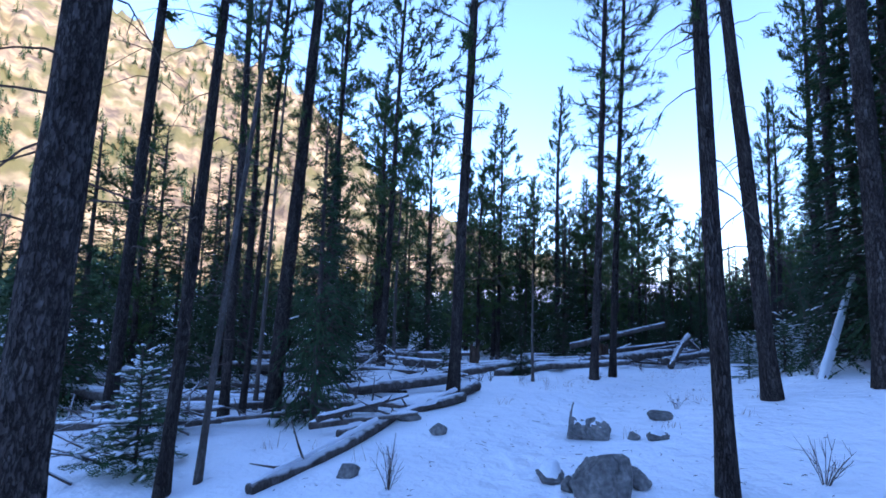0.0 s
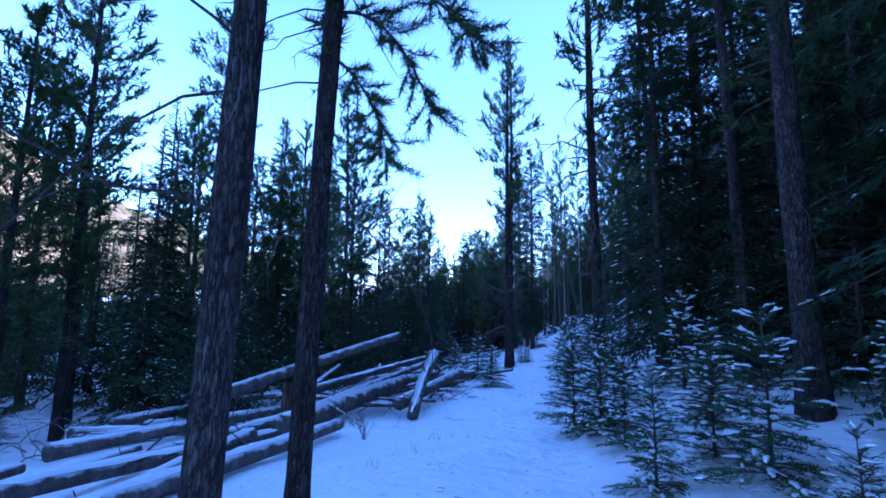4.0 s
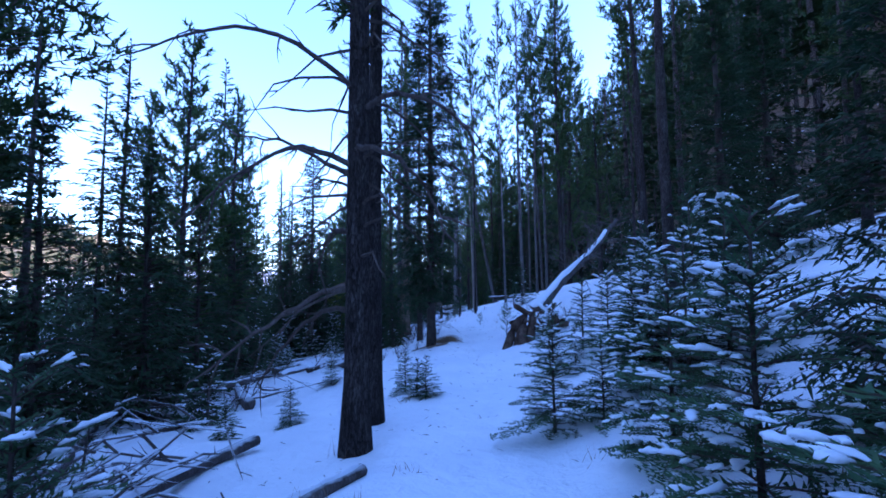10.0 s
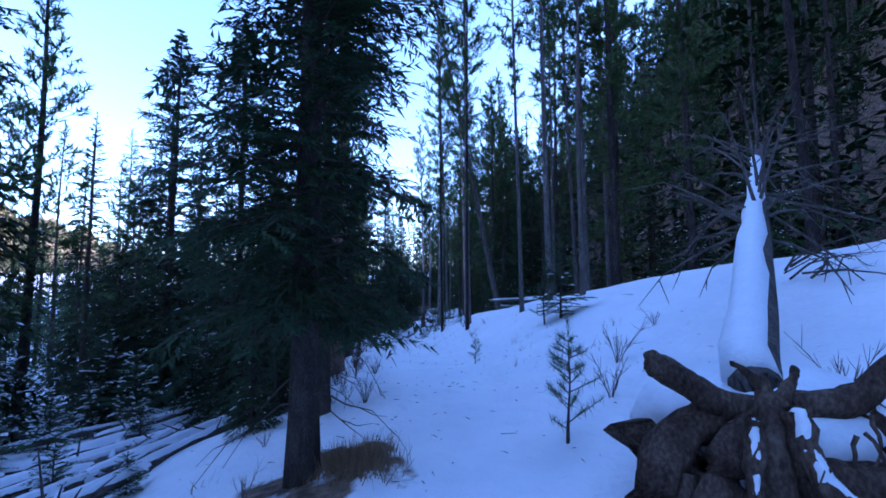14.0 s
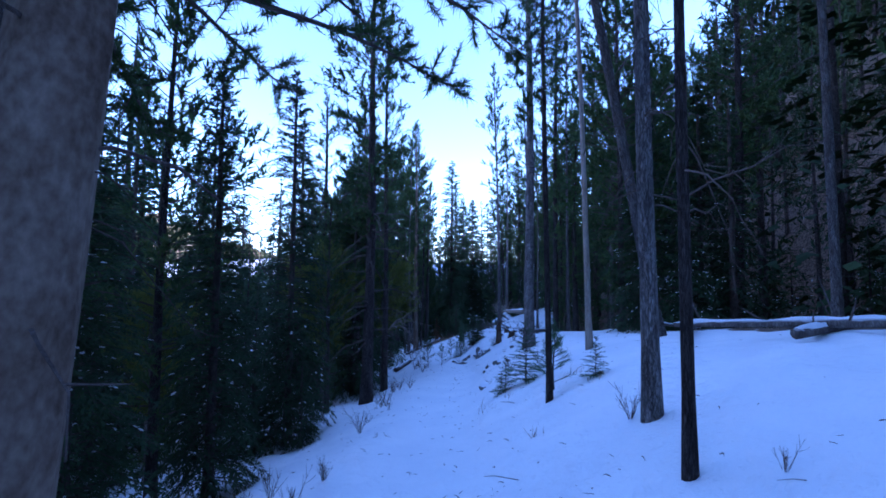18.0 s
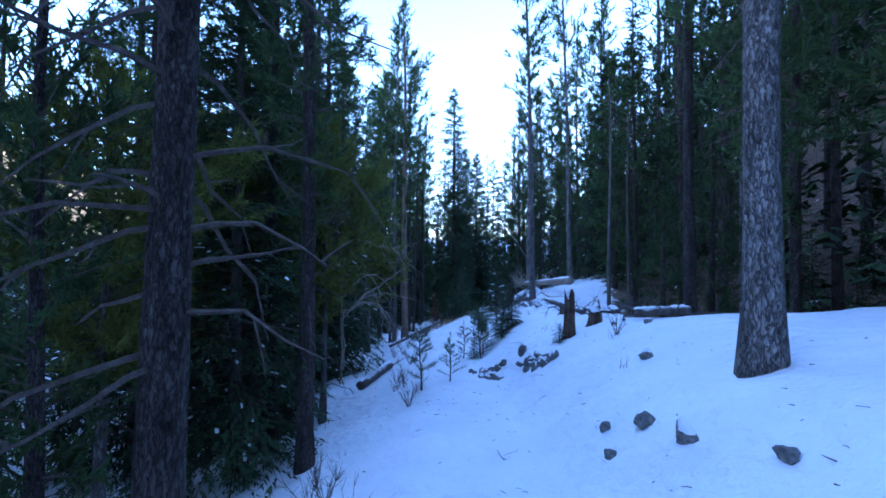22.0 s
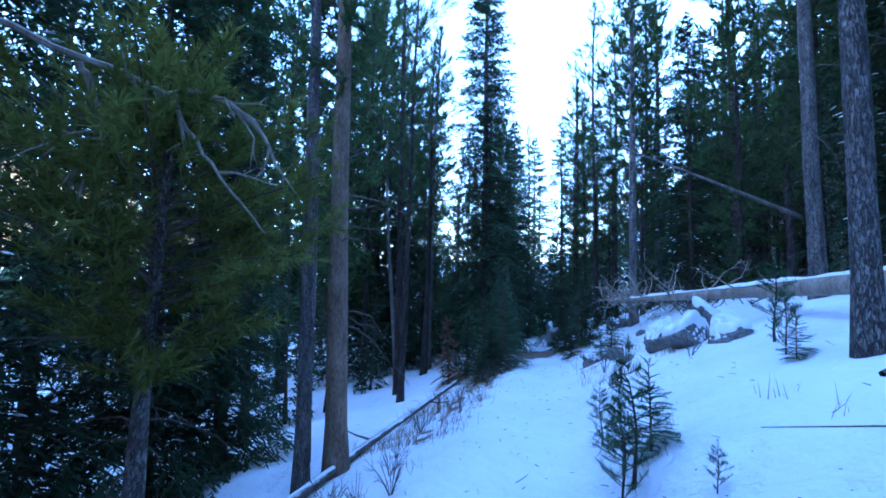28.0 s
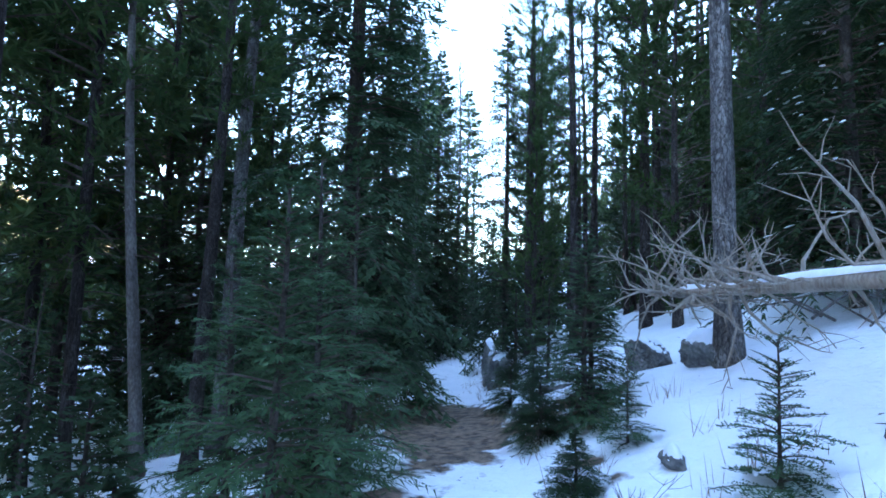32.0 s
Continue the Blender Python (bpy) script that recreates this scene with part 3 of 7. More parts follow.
def make_spruce(rng, height, radius, start, reach, boughs, twigs, width, dead=10, mat=None, power=0.85, cross_leaf=True, fine=0, snow=0.0, stick=True, fan=1, leaf_width=0.018, sag=0.55):
    """A spruce: boughs to near the ground, each a drooping spray of needle-clad twigs."""
    root = thing("spruce_tree", "dark green spruce with dense drooping boughs", "tree", "forest spruces")
    mesh, pts = trunk_mesh(rng, height, radius, SPRUCE_BARK, 0.02)
    part("trunk", mesh, root)
    leaf, wood, white = Buffer(), Buffer(), Buffer()
    for k in range(boughs):
        f = ((k + rng.random()) / boughs) ** 1.15
        z = height * (start + (0.985 - start) * f)
        length = reach * max(0.05, (1 - f) ** power) * rng.uniform(0.6, 1.12)
        droop = sag * (1 - f) + 0.1
        line = bough(on_trunk(pts, z), rng.uniform(0, 2 * math.pi), length, 0.25 + 0.35 * f, droop, 5)
        if stick:
            tube(wood, [line[0], line[2], line[4]], [0.015 * (1 - 0.6 * f), 0.010 * (1 - 0.6 * f), 0.003], 3, False)
        n = max(3, int(twigs * (0.35 + 0.65 * length / reach)))
        for i in range(n):
            g = 0.18 + 0.82 * (i + rng.random()) / n
            p, d = along(line, min(g, 0.999))
            s = unit(cross(d, np.array((0, 0, 1.0)))) * (1 if i % 2 else -1)
            reach_t = min(length, 0.9) * (0.42 * (1 - 0.55 * g) + 0.10) * rng.uniform(0.7, 1.3)
            e = unit(d * 0.75 + s * rng.uniform(0.5, 1.0) + np.array((0, 0, rng.uniform(-0.45, 0.12))))
            if fine:
                tip = p + e * reach_t
                for j in range(fine):
                    q = p + (tip - p) * ((j + rng.random()) / fine)
                    t = unit(cross(e, np.array((0, 0, 1.0)))) * (1 if j % 2 else -1)
                    blade(leaf, q, unit(e * 0.8 + t * rng.uniform(0.3, 0.9) + np.array((0, 0, rng.uniform(-0.5, 0.35)))), 0.05 + (0.28 if fine < 9 else 0.20) * reach_t * (1 - 0.4 * j / fine) * rng.uniform(0.6, 1.1), leaf_width, np.array((rng.uniform(-0.5, 0.5), rng.uniform(-0.5, 0.5), 1.0)))
                continue
            blade(leaf, p, e, reach_t, width * rng.uniform(0.8, 1.3), np.array((0, 0, 1.0)))
            for j in range(fan - 1):
                t = unit(cross(e, np.array((0, 0, 1.0)))) * (1 if j % 2 else -1)
                q = p + e * reach_t * rng.uniform(0.15, 0.5)
                blade(leaf, q, unit(e + t * rng.uniform(0.4, 0.8) + np.array((0, 0, rng.uniform(-0.4, 0.2)))), reach_t * rng.uniform(0.4, 0.65), width * 0.8, np.array((0, 0, 1.0)))
            if cross_leaf:
                blade(leaf, p + np.array((0, 0, 0.01)), unit(e + np.array((0, 0, rng.uniform(-0.5, 0.1)))), reach_t * 0.8, width * 0.8, s + np.array((0, 0, 0.2)))
        for _ in range(3 if f < 0.5 else 0):
            if rng.random() > snow:
                continue
            p, d = along(line, rng.uniform(0.45, 0.97))
            p = p + unit(cross(d, np.array((0, 0, 1.0)))) * rng.uniform(-0.2, 0.2) * length
            snow_lump(white, rng, p + np.array((0, 0, 0.012)), unit(d * np.array((1, 1, 0.6))), rng.uniform(0.05, 0.13), rng.uniform(0.03, 0.06), 0.014)
        blade(leaf, line[3], unit(line[4] - line[3] + np.array((0, 0, 0.02))), 0.3 * min(length, 0.9) + 0.05, width, np.array((0, 0, 1.0)))
    if dead:
        dead_branches(wood, rng, pts, height * 0.03, height * max(start, 0.25), dead, reach * 0.8, 0.009)
    part("crown", leaf.mesh("crown", mat or SPRUCE), root, kind="stuff")
    if wood.v:
        part("branchwork", wood.mesh("branchwork", TWIG), root, "thin bare branches", kind="stuff")
    if white.v:
        part("snow_load", white.mesh("snow_load", SNOW_CAP, True), root, "small pads of settled snow", kind="stuff")
    return root


def snow_lump(buf, rng, p, d, length, width, thick):
    """An uneven rounded pad of snow lying along a twig."""
    s = unit(cross(d, np.array((0, 0, 1.0))))
    verts, n, m = [], 6, 6
    for i in range(n):
        f = i / (n - 1)
        girth = math.sin(math.pi * (0.10 + 0.80 * f)) * rng.uniform(0.7, 1.2)
        c = p + d * length * (f - 0.5) + s * width * rng.uniform(-0.18, 0.18)
        for k in range(m):
            q = math.pi * k / (m - 1)
            verts.append(tuple(c + s * (0.5 * width * girth * math.cos(q)) + np.array((0, 0, thick * girth * math.sin(q) ** 0.7 * rng.uniform(0.85, 1.1)))))
    faces = [(i * m + k, i * m + k + 1, i * m + k + m + 1, i * m + k + m) for i in range(n - 1) for k in range(m - 1)]
    faces += [(i * m + m - 1, i * m, i * m + m, i * m + 2 * m - 1) for i in range(n - 1)] + [tuple(range(m))[::-1], tuple((n - 1) * m + k for k in range(m))]
    buf.add(verts, faces)


def make_fir(rng, height, reach, whorls, per, snow=0.0, needle=0.026, gap=0.013, mat=None, coarse=False, twig=0.040):
    """A young fir with single needles along flat sprays, some carrying pads of snow."""
    root = thing("young_fir", "young green fir sapling" + (" carrying pads of snow" if snow else " with open tiers"), "sapling", "young firs")
    mesh, pts = trunk_mesh(rng, height, 0.009 + 0.007 * height, SPRUCE_BARK, 0.01, 6)
    part("trunk", mesh, root)
    leaf, wood, white = Buffer(), Buffer(), Buffer()

    def needles(a, b, step):
        d = b - a
        length = math.sqrt(float(d @ d))
        d = d / max(length, 1e-6)
        s = unit(cross(d, np.array((0.02, 0.01, 1.0))))
        if coarse:
            blade(leaf, a, d, length * 1.15, 0.05, np.array((rng.uniform(-0.4, 0.4), rng.uniform(-0.4, 0.4), 1.0)))
            return
        n = int(length / step)
        for i in range(n):
            p = a + d * (i + rng.random()) * step
            q = s * (1 if i % 2 else -1)
            e = unit(q * rng.uniform(0.7, 1.0) + d * 0.55 + np.array((0, 0, rng.uniform(-0.05, 0.55))))
            w = d * 0.0095
            buf = leaf
            buf.add([tuple(p - w), tuple(p + w), tuple(p + e * needle * rng.uniform(0.8, 1.2))], [(0, 1, 2)])

    for k in range(whorls):
        f = (k + rng.uniform(-0.25, 0.25)) / whorls if k else 0.0
        z = height * (0.07 + 0.88 * f)
        length0 = (reach * (1 - f) ** 0.85 + 0.05) * rng.uniform(0.8, 1.12)
        turn = rng.uniform(0, 6.28)
        for j in range(per if f < 0.75 else 4):
            yaw = turn + j * 2 * math.pi / per + rng.uniform(-0.35, 0.35)
            length = length0 * rng.uniform(0.55, 1.2)
            line = bough(on_trunk(pts, z + rng.uniform(-0.04, 0.04)), yaw, length, 0.16 + 0.75 * f * f + rng.uniform(-0.12, 0.12), 0.22 * (1 - f) + rng.uniform(-0.06, 0.10), 5)
            tube(wood, line, [0.006, 0.005, 0.004, 0.003, 0.002], 3, False)
            for i in range(4):
                needles(line[i], line[i + 1], gap)
            n = max(4, int(length / twig))
            for i in range(n):
                g = 0.22 + 0.74 * (i + 0.5 * rng.random()) / n
                p, d = along(line, g)
                s = unit(cross(d, np.array((0, 0, 1.0)))) * (1 if i % 2 else -1)
                e = unit(d * 0.75 + s * 0.8 + np.array((0, 0, rng.uniform(-0.18, 0.06))))
                tip = p + e * length * 0.55 * (1.12 - g) * rng.uniform(0.7, 1.1)
                needles(p, tip, gap * 1.15)
                if rng.random() < snow * 0.35:
                    snow_lump(white, rng, p + (tip - p) * 0.6 + np.array((0, 0, 0.006)), e, rng.uniform(0.04, 0.09), rng.uniform(0.022, 0.045), rng.uniform(0.008, 0.018))
            if length > 0.10 and rng.random() < snow:
                for _ in range(rng.randint(1, 2)):
                    p, d = along(line, rng.uniform(0.5, 0.95))
                    p = p + unit(cross(d, np.array((0, 0, 1.0)))) * rng.uniform(-0.12, 0.12) * length
                    snow_lump(white, rng, p + np.array((0, 0, 0.008)), unit(d * np.array((1, 1, 0.5))), rng.uniform(0.06, 0.14), rng.uniform(0.03, 0.065), rng.uniform(0.010, 0.024))
    part("crown", leaf.mesh("crown", mat or FIR), root, kind="stuff")
    part("branchwork", wood.mesh("branchwork", TWIG), root, kind="stuff")
    if white.v:
        part("snow_load", white.mesh("snow_load", SNOW_CAP, True), root, "white pads of settled snow", kind="stuff")
    return root


def make_snag(rng, height, radius, twigs, mat=None, reach=0.6):
    root = thing("dead_tree", "thin dead grey trunk with bare broken twigs", "dead tree", "standing dead trees")
    mesh, pts = trunk_mesh(rng, height, radius, mat or DEAD, 0.05, 8, 0.6)
    part("trunk", mesh, root)
    wood = Buffer()
    dead_branches(wood, rng, pts, height * 0.12, height * 0.95, twigs, reach, 0.008)
    part("branchwork", wood.mesh("branchwork", TWIG), root, "bare grey twigs", kind="stuff")
    return root


def make_shrub(rng, height, stems):
    buf = Buffer()
    for _ in range(stems):
        yaw, lean = rng.uniform(0, 6.28), rng.uniform(0.1, 0.6)
        h = height * rng.uniform(0.5, 1.0)
        line = [np.array((math.cos(yaw) * lean * h * f * (0.6 + 0.6 * f), math.sin(yaw) * lean * h * f * (0.6 + 0.6 * f), h * f - 0.03)) for f in (0, 0.35, 0.7, 1.0)]
        tube(buf, line, [0.005, 0.004, 0.003, 0.0015], 3, False)
        for _ in range(4):
            p, d = along(line, rng.uniform(0.3, 0.9))
            e = unit(d + np.array([rng.gauss(0, 0.5) for _ in range(3)]))
            tube(buf, [p, p + e * h * 0.18, p + e * h * 0.3 + np.array((0, 0, 0.02))], [0.003, 0.002, 0.001], 3, False)
    ob = tagged(new("bare_shrub", buf.mesh("bare_shrub", TWIG)), "leafless brown shrub twigs poking through snow", "shrub", "bare shrubs")
    return ob


def make_young_pine(rng, height):
    root = thing("young_pine", "small pine seedling with bottle-brush tufts", "sapling", "young pines")
    mesh, pts = trunk_mesh(rng, height, 0.010 + 0.008 * height, PINE_BARK, 0.03, 6)
    part("trunk", mesh, root)
    leaf, wood = Buffer(), Buffer()
    ends = [(np.array((*pts[-1][:2], height - 0.12)), np.array((0, 0, 1.0)), 0.25)]
    for k in range(int(16 + 14 * height)):
        f = rng.uniform(0.15, 0.95)
        length = height * 0.34 * (1.05 - f) * rng.uniform(0.6, 1.2) + 0.06
        line = bough(on_trunk(pts, f * height), rng.uniform(0, 6.28), length, 0.5, 0.0, 4)
        tube(wood, line, [0.006, 0.005, 0.004, 0.003], 3, False)
        ends.append((line[1], unit(line[3] - line[1]), length * 0.75))
    for p, d, length in ends:
        for i in range(60):
            q = p + d * length * rng.random()
            e = unit(d * 0.8 + np.array([rng.gauss(0, 1) for _ in range(3)]) * 0.7)
            blade(leaf, q, e, 0.075 * rng.uniform(0.8, 1.2), 0.006, np.array((0.3, 0.2, 1.0)))
    part("crown", leaf.mesh("crown", FIR), root, kind="stuff")
    part("branchwork", wood.mesh("branchwork", TWIG), root, kind="stuff")
    return root


R = random.Random(7)


SPEC = {}


def template(ob, height, radius):
    SPEC[ob.name] = (height, radius)
    return ob


PINES_HIGH = [template(make_pine(R, 14, 0.12, 0.40, 1.5, 84, 11, 14, 0.22, 0.042, dead=18), 14, 0.12) for _ in range(3)]
PINES_CLOSE = [template(make_pine(R, 14, 0.12, s0, 1.5, 84, 10, 34, 0.20, 0.015, dead=20), 14, 0.12) for s0 in (0.36, 0.24)]
PINES_MID = [template(make_pine(R, 11, 0.10, 0.20, 1.5, 104, 11, 14, 0.22, 0.042, dead=12), 11, 0.10) for _ in range(3)]
PINES_LOW = [template(make_pine(R, 8, 0.09, 0.05, 1.6, 104, 11, 14, 0.21, 0.042, dead=10), 8, 0.09) for _ in range(3)]
PINES_GREY = [template(make_pine(R, 14, 0.12, 0.38, 1.5, 84, 11, 14, 0.22, 0.042, dead=30, bark=GREY_BARK), 14, 0.12) for _ in range(2)]
PINES_GREEN = [template(make_pine(R, 4.4, 0.08, 0.34, 1.45, 120, 12, 38, 0.19, 0.017, dead=14, mat=GREEN_PINE, bark=GREY_BARK), 4.4, 0.08)]
PINES_OLD = [template(make_pine(R, 11, 0.12, 0.34, 1.6, 90, 11, 14, 0.22, 0.042, dead=36, bark=PINE_BARK, dead_r=0.022, dead_reach=0.95), 11, 0.12)]
PINES_TAN = [template(make_pine(R, 12, 0.12, 0.34, 1.5, 84, 11, 14, 0.22, 0.042, dead=22, bark=TAN_BARK, dead_r=0.014), 12, 0.12)]
SPRUCES = [template(make_spruce(R, 10, 0.11, 0.03, 1.55, 210, 13, 0.058, 6, fan=3, power=0.75, snow=0.3), 10, 0.11) for _ in range(3)]
SPRUCES_FINE = [template(make_spruce(R, 10, 0.12, 0.04, 1.25, 380, 15, 0.03, 16, fine=8, leaf_width=0.036, power=0.55), 10, 0.12) for _ in range(2)]
SPRUCES_NEAR = [template(make_spruce(R, 8, 0.09, 0.04, 1.35, 320, 14, 0.03, 24, fine=9, leaf_width=0.036, power=0.65, snow=0.25), 8, 0.09) for _ in range(3)]
SPRUCES_TALL = [template(make_spruce(R, 10, 0.12, 0.11, 1.15, 330, 15, 0.03, 26, fine=13, leaf_width=0.028, power=0.40, sag=0.30), 10, 0.12)]
SPRUCES_SMALL = [template(make_spruce(R, 3.5, 0.05, 0.02, 0.9, 170, 10, 0.03, 3, fine=6, snow=0.05, leaf_width=0.034), 3.5, 0.05) for _ in range(3)]
SPRUCES_YOUNG = [template(make_spruce(R, 3, 0.03, 0.03, 0.72, 120, 12, 0.02, 6, fine=9, leaf_width=0.015, mat=FIR, power=0.75, sag=0.3), 3, 0.03) for _ in range(2)]
DEAD_SAPLINGS = [template(make_spruce(R, 1.6, 0.02, 0.05, 0.4, 90, 8, 0.02, 2, fine=4, leaf_width=0.016, mat=RUST), 1.6, 0.02)]
THICKET = [template(make_spruce(R, 4.5, 0.05, 0.01, 1.2, 120, 10, 0.058, 0, cross_leaf=True, snow=0.35, stick=False, fan=3), 4.5, 0.05) for _ in range(4)]
MID_PINES = [template(make_pine(R, 12, 0.10, s, 1.6, 70, 6, 8, 0.34, 0.058, dead=0), 12, 0.10) for s in (0.04, 0.12, 0.26)]
MID_SPRUCES = [template(make_spruce(R, 9, 0.10, 0.02, 1.9, 85, 6, 0.18, dead=0, cross_leaf=False, stick=False, fan=2), 9, 0.10) for _ in range(3)]
FIRS_SNOW = [template(make_fir(R, 1.4, 0.52, 13, 7, 0.42, 0.036, 0.0115, twig=0.034), 1.4, 0.033) for _ in range(4)]
FIRS_FAR = [template(make_fir(R, 1.4, 0.55, 18, 6, 0.35, coarse=True), 1.4, 0.033) for _ in range(3)]
FIRS_BARE = [template(make_fir(R, 1.2, 0.40, 12, 7, 0.06, 0.032, 0.0115, twig=0.036), 1.2, 0.030) for _ in range(3)]
SNAGS = [template(make_snag(R, 7, 0.05, 26), 7, 0.05) for _ in range(2)]
PALE_SNAGS = [template(make_snag(R, 9, 0.07, 10, PALE_BARK, 0.5), 9, 0.07)]
SHRUBS = [template(make_shrub(R, 0.55, 9), 0.55, 0.005) for _ in range(3)]
YOUNG_PINES = [template(make_young_pine(R, 0.9), 0.9, 0.017) for _ in range(2)]
KINDS = {"closepine": PINES_CLOSE, "youngspruce": SPRUCES_YOUNG, "nearspruce": SPRUCES_NEAR, "farfir": FIRS_FAR, "finespruce": SPRUCES_FINE, "deadsapling": DEAD_SAPLINGS, "tanpine": PINES_TAN, "oldpine": PINES_OLD, "greypine": PINES_GREY, "greenpine": PINES_GREEN, "tallspruce": SPRUCES_TALL, "thicket": THICKET, "pine": PINES_HIGH, "midpine": PINES_MID, "lowpine": PINES_LOW, "spruce": SPRUCES, "smallspruce": SPRUCES_SMALL, "farpine": MID_PINES, "farspruce": MID_SPRUCES,
         "snowfir": FIRS_SNOW, "fir": FIRS_BARE, "snag": SNAGS, "pale": PALE_SNAGS, "shrub": SHRUBS, "youngpine": YOUNG_PINES}
PLACED = []


def plant(kind, x, y, height, radius=None, width=1.0, lean=0.0, lean_to=0.0, label="", sink=0.03):
    """Sets one plant on the ground; lean in degrees towards the heading lean_to (0 is +y, 90 is -x)."""
    if kind == "spruce" and abs(float(trail_coords(x, y)[0][0])) < 5.5:
        kind = "nearspruce"
    elif kind in ("pine", "midpine") and height > 8 and abs(float(trail_coords(x, y)[0][0])) < 3.6:
        kind = "closepine"
    group = KINDS[kind]
    ob = group[(len(PLACED) * 7 + int(x * 13 + y * 7)) % len(group)]
    full, girth = SPEC[ob.name]
    sz = height / full
    sxy = sz * width
    z = floor_z(x, y) - sink
    a = radians(lean_to)
    tilt = Matrix.Rotation(radians(lean), 4, Vector((-math.cos(a), -math.sin(a), 0)))
    m = Matrix.Translation((x, y, z)) @ tilt @ Matrix.Rotation(R.uniform(0, 6.28), 4, "Z") @ Matrix.Diagonal((sxy, sxy, sz, 1))
    c = copy_thing(ob, m)
    if radius:
        for o in c.children:
            if o.name.startswith("trunk"):
                k = radius / (girth * sxy)
                o.scale = (k, k, 1)
    if label:
        c["label"] = label
    PLACED.append((x, y, max(0.15, 0.1 * height * width)))
    return c

# ---- trees beside the trail ----
# first stretch
plant("pine", -2.35, 2.75, 15, 0.15, 0.9, 3, -90)
plant("pine", -4.3, 6.4, 14, 0.085, 0.8, 2, -90)
plant("midpine", -2.1, 6.15, 11, 0.1, 0.7, 3, -90)
plant("midpine", -2.5, 5.7, 9, 0.06, 0.7)
plant("pine", -2.04, 3.7, 10, 0.05, 0.7, 3, -90)
plant("snag", -1.85, 3.85, 5, 0.03, 1, 4, -60)
plant("pine", -2.47, 6.16, 10, 0.04, 0.7, 3, -90)
plant("snag", -2.44, 6.5, 6, 0.03, 0.8, 2, -90)
plant("pine", -2.12, 8.41, 12, 0.06, 0.8, 2, -90)
plant("snowfir", -2.5, 4.1, 1.2)
plant("snowfir", -2.9, 4.9, 1.0)
plant("smallspruce", -1.9, 7.9, 4.2, 0.05, 0.8)
plant("pine", 3.19, 10.0, 15, 0.085, 0.75, 2.2, -120)
JAM_PINE = plant("midpine", 3.87, 10.82, 14, 0.08, 0.95, 1.8, -120)
plant("snag", 1.77, 9.15, 2.2, 0.03, 0.6, 2, 20)
plant("pine", 1.96, 3.32, 13, 0.065, 0.6, 2, 90)
plant("pine", 5.3, 5.7, 13, 0.13, 0.8, 1, 0)
plant("pine", -2.44, 17.5, 11, 0.09, 0.9, 1, -90)
plant("midpine", -2.0, 15.6, 10, 0.09, 0.9)
plant("midpine", -1.4, 11.5, 12, 0.09, 0.9, 2, -90)
plant("snag", -1.4, 14.7, 6, 0.06, 1)
plant("smallspruce", 1.9, 11.3, 1.5, 0.03, 1.0)
plant("lowpine", 4.9, 25.5, 9.5, 0.11, 1.0)
plant("midpine", -1.9, 24.5, 12, 0.11, 0.9)
plant("lowpine", 6.4, 24.0, 7.5, 0.1, 1.1)
plant("lowpine", 1.2, 22.5, 8.5, 0.09, 0.9)
plant("pine", 0.21, 7.2, 14, 0.095, 0.8, 1.5, -90)
plant("pine", 4.04, 5.88, 14, 0.1, 0.7, 4, 80)
plant("spruce", -4.8, 11.2, 6, 0.07, 1.0)
plant("spruce", -2.9, 12.2, 6.5, 0.07, 0.9)
plant("lowpine", -6.6, 10.4, 6, 0.07, 1.0)
plant("lowpine", -3.6, 16.3, 7, 0.08, 1.0)
plant("spruce", -0.4, 15.9, 5.5, 0.07, 0.8)
plant("lowpine", 0.8, 19.6, 6.5, 0.07, 0.9)
plant("spruce", -6.4, 8.6, 5.0, 0.07, 1.0)
plant("spruce", -8.8, 13.4, 7, 0.08, 1.0)
plant("spruce", 9.7, 8.9, 8, 0.08, 1.0)
plant("spruce", 11.4, 11.4, 8, 0.08, 1.0)
plant("lowpine", 8.4, 7.4, 7, 0.08, 1.0)
plant("thicket", 9.9, 10.9, 2.6)
plant("thicket", 7.9, 8.3, 2.2)
plant("thicket", 10.7, 11.9, 2.4)
# by the log jam
plant("pine", 7.85, 9.42, 13, 0.115, 0.8, 1, 20)
plant("pine", 9.36, 10.57, 13, 0.08, 0.8, 1, 20)
plant("spruce", 7.3, 7.6, 9.5, 0.1, 1.0)
plant("spruce", 10.2, 12.2, 8, 0.09, 0.9)
plant("pine", 9.3, 8.4, 13, 0.1, 0.9)
plant("midpine", 13.2, 14.0, 12, 0.1, 0.9, 2, 40)
plant("pine", 14.6, 13.4, 13, 0.11, 0.9, 3, 60)
plant("lowpine", 6.5, 25.5, 8.0, 0.09, 0.9)
plant("lowpine", 8.2, 26.0, 9.0, 0.09, 1.0)
plant("lowpine", 7.6, 20.6, 6.5, 0.08, 0.7)
plant("farspruce", 12.5, 27, 7, 0.08, 0.8)
plant("midpine", 2.2, 20.0, 10, 0.1, 0.9)
plant("pine", 4.6, 19.0, 11.5, 0.13, 0.8, 2, -30)
plant("spruce", 10.5, 24.5, 5, 0.08, 0.8)
plant("smallspruce", 9.6, 20.6, 3.2, 0.05, 1)
plant("smallspruce", 8.4, 21.4, 3.6, 0.05, 1)
plant("smallspruce", 11.3, 20.8, 3.0, 0.05, 1)
plant("smallspruce", 10.4, 22.5, 3.8, 0.05, 1.0)
plant("smallspruce", 12.2, 23.4, 4.0, 0.05, 1.0)
plant("smallspruce", 13.6, 24.6, 4.2, 0.05, 1.0)
plant("smallspruce", 15.0, 26.4, 4.2, 0.05, 1.0)
plant("smallspruce", 16.4, 28.0, 4.4, 0.05, 1.0)
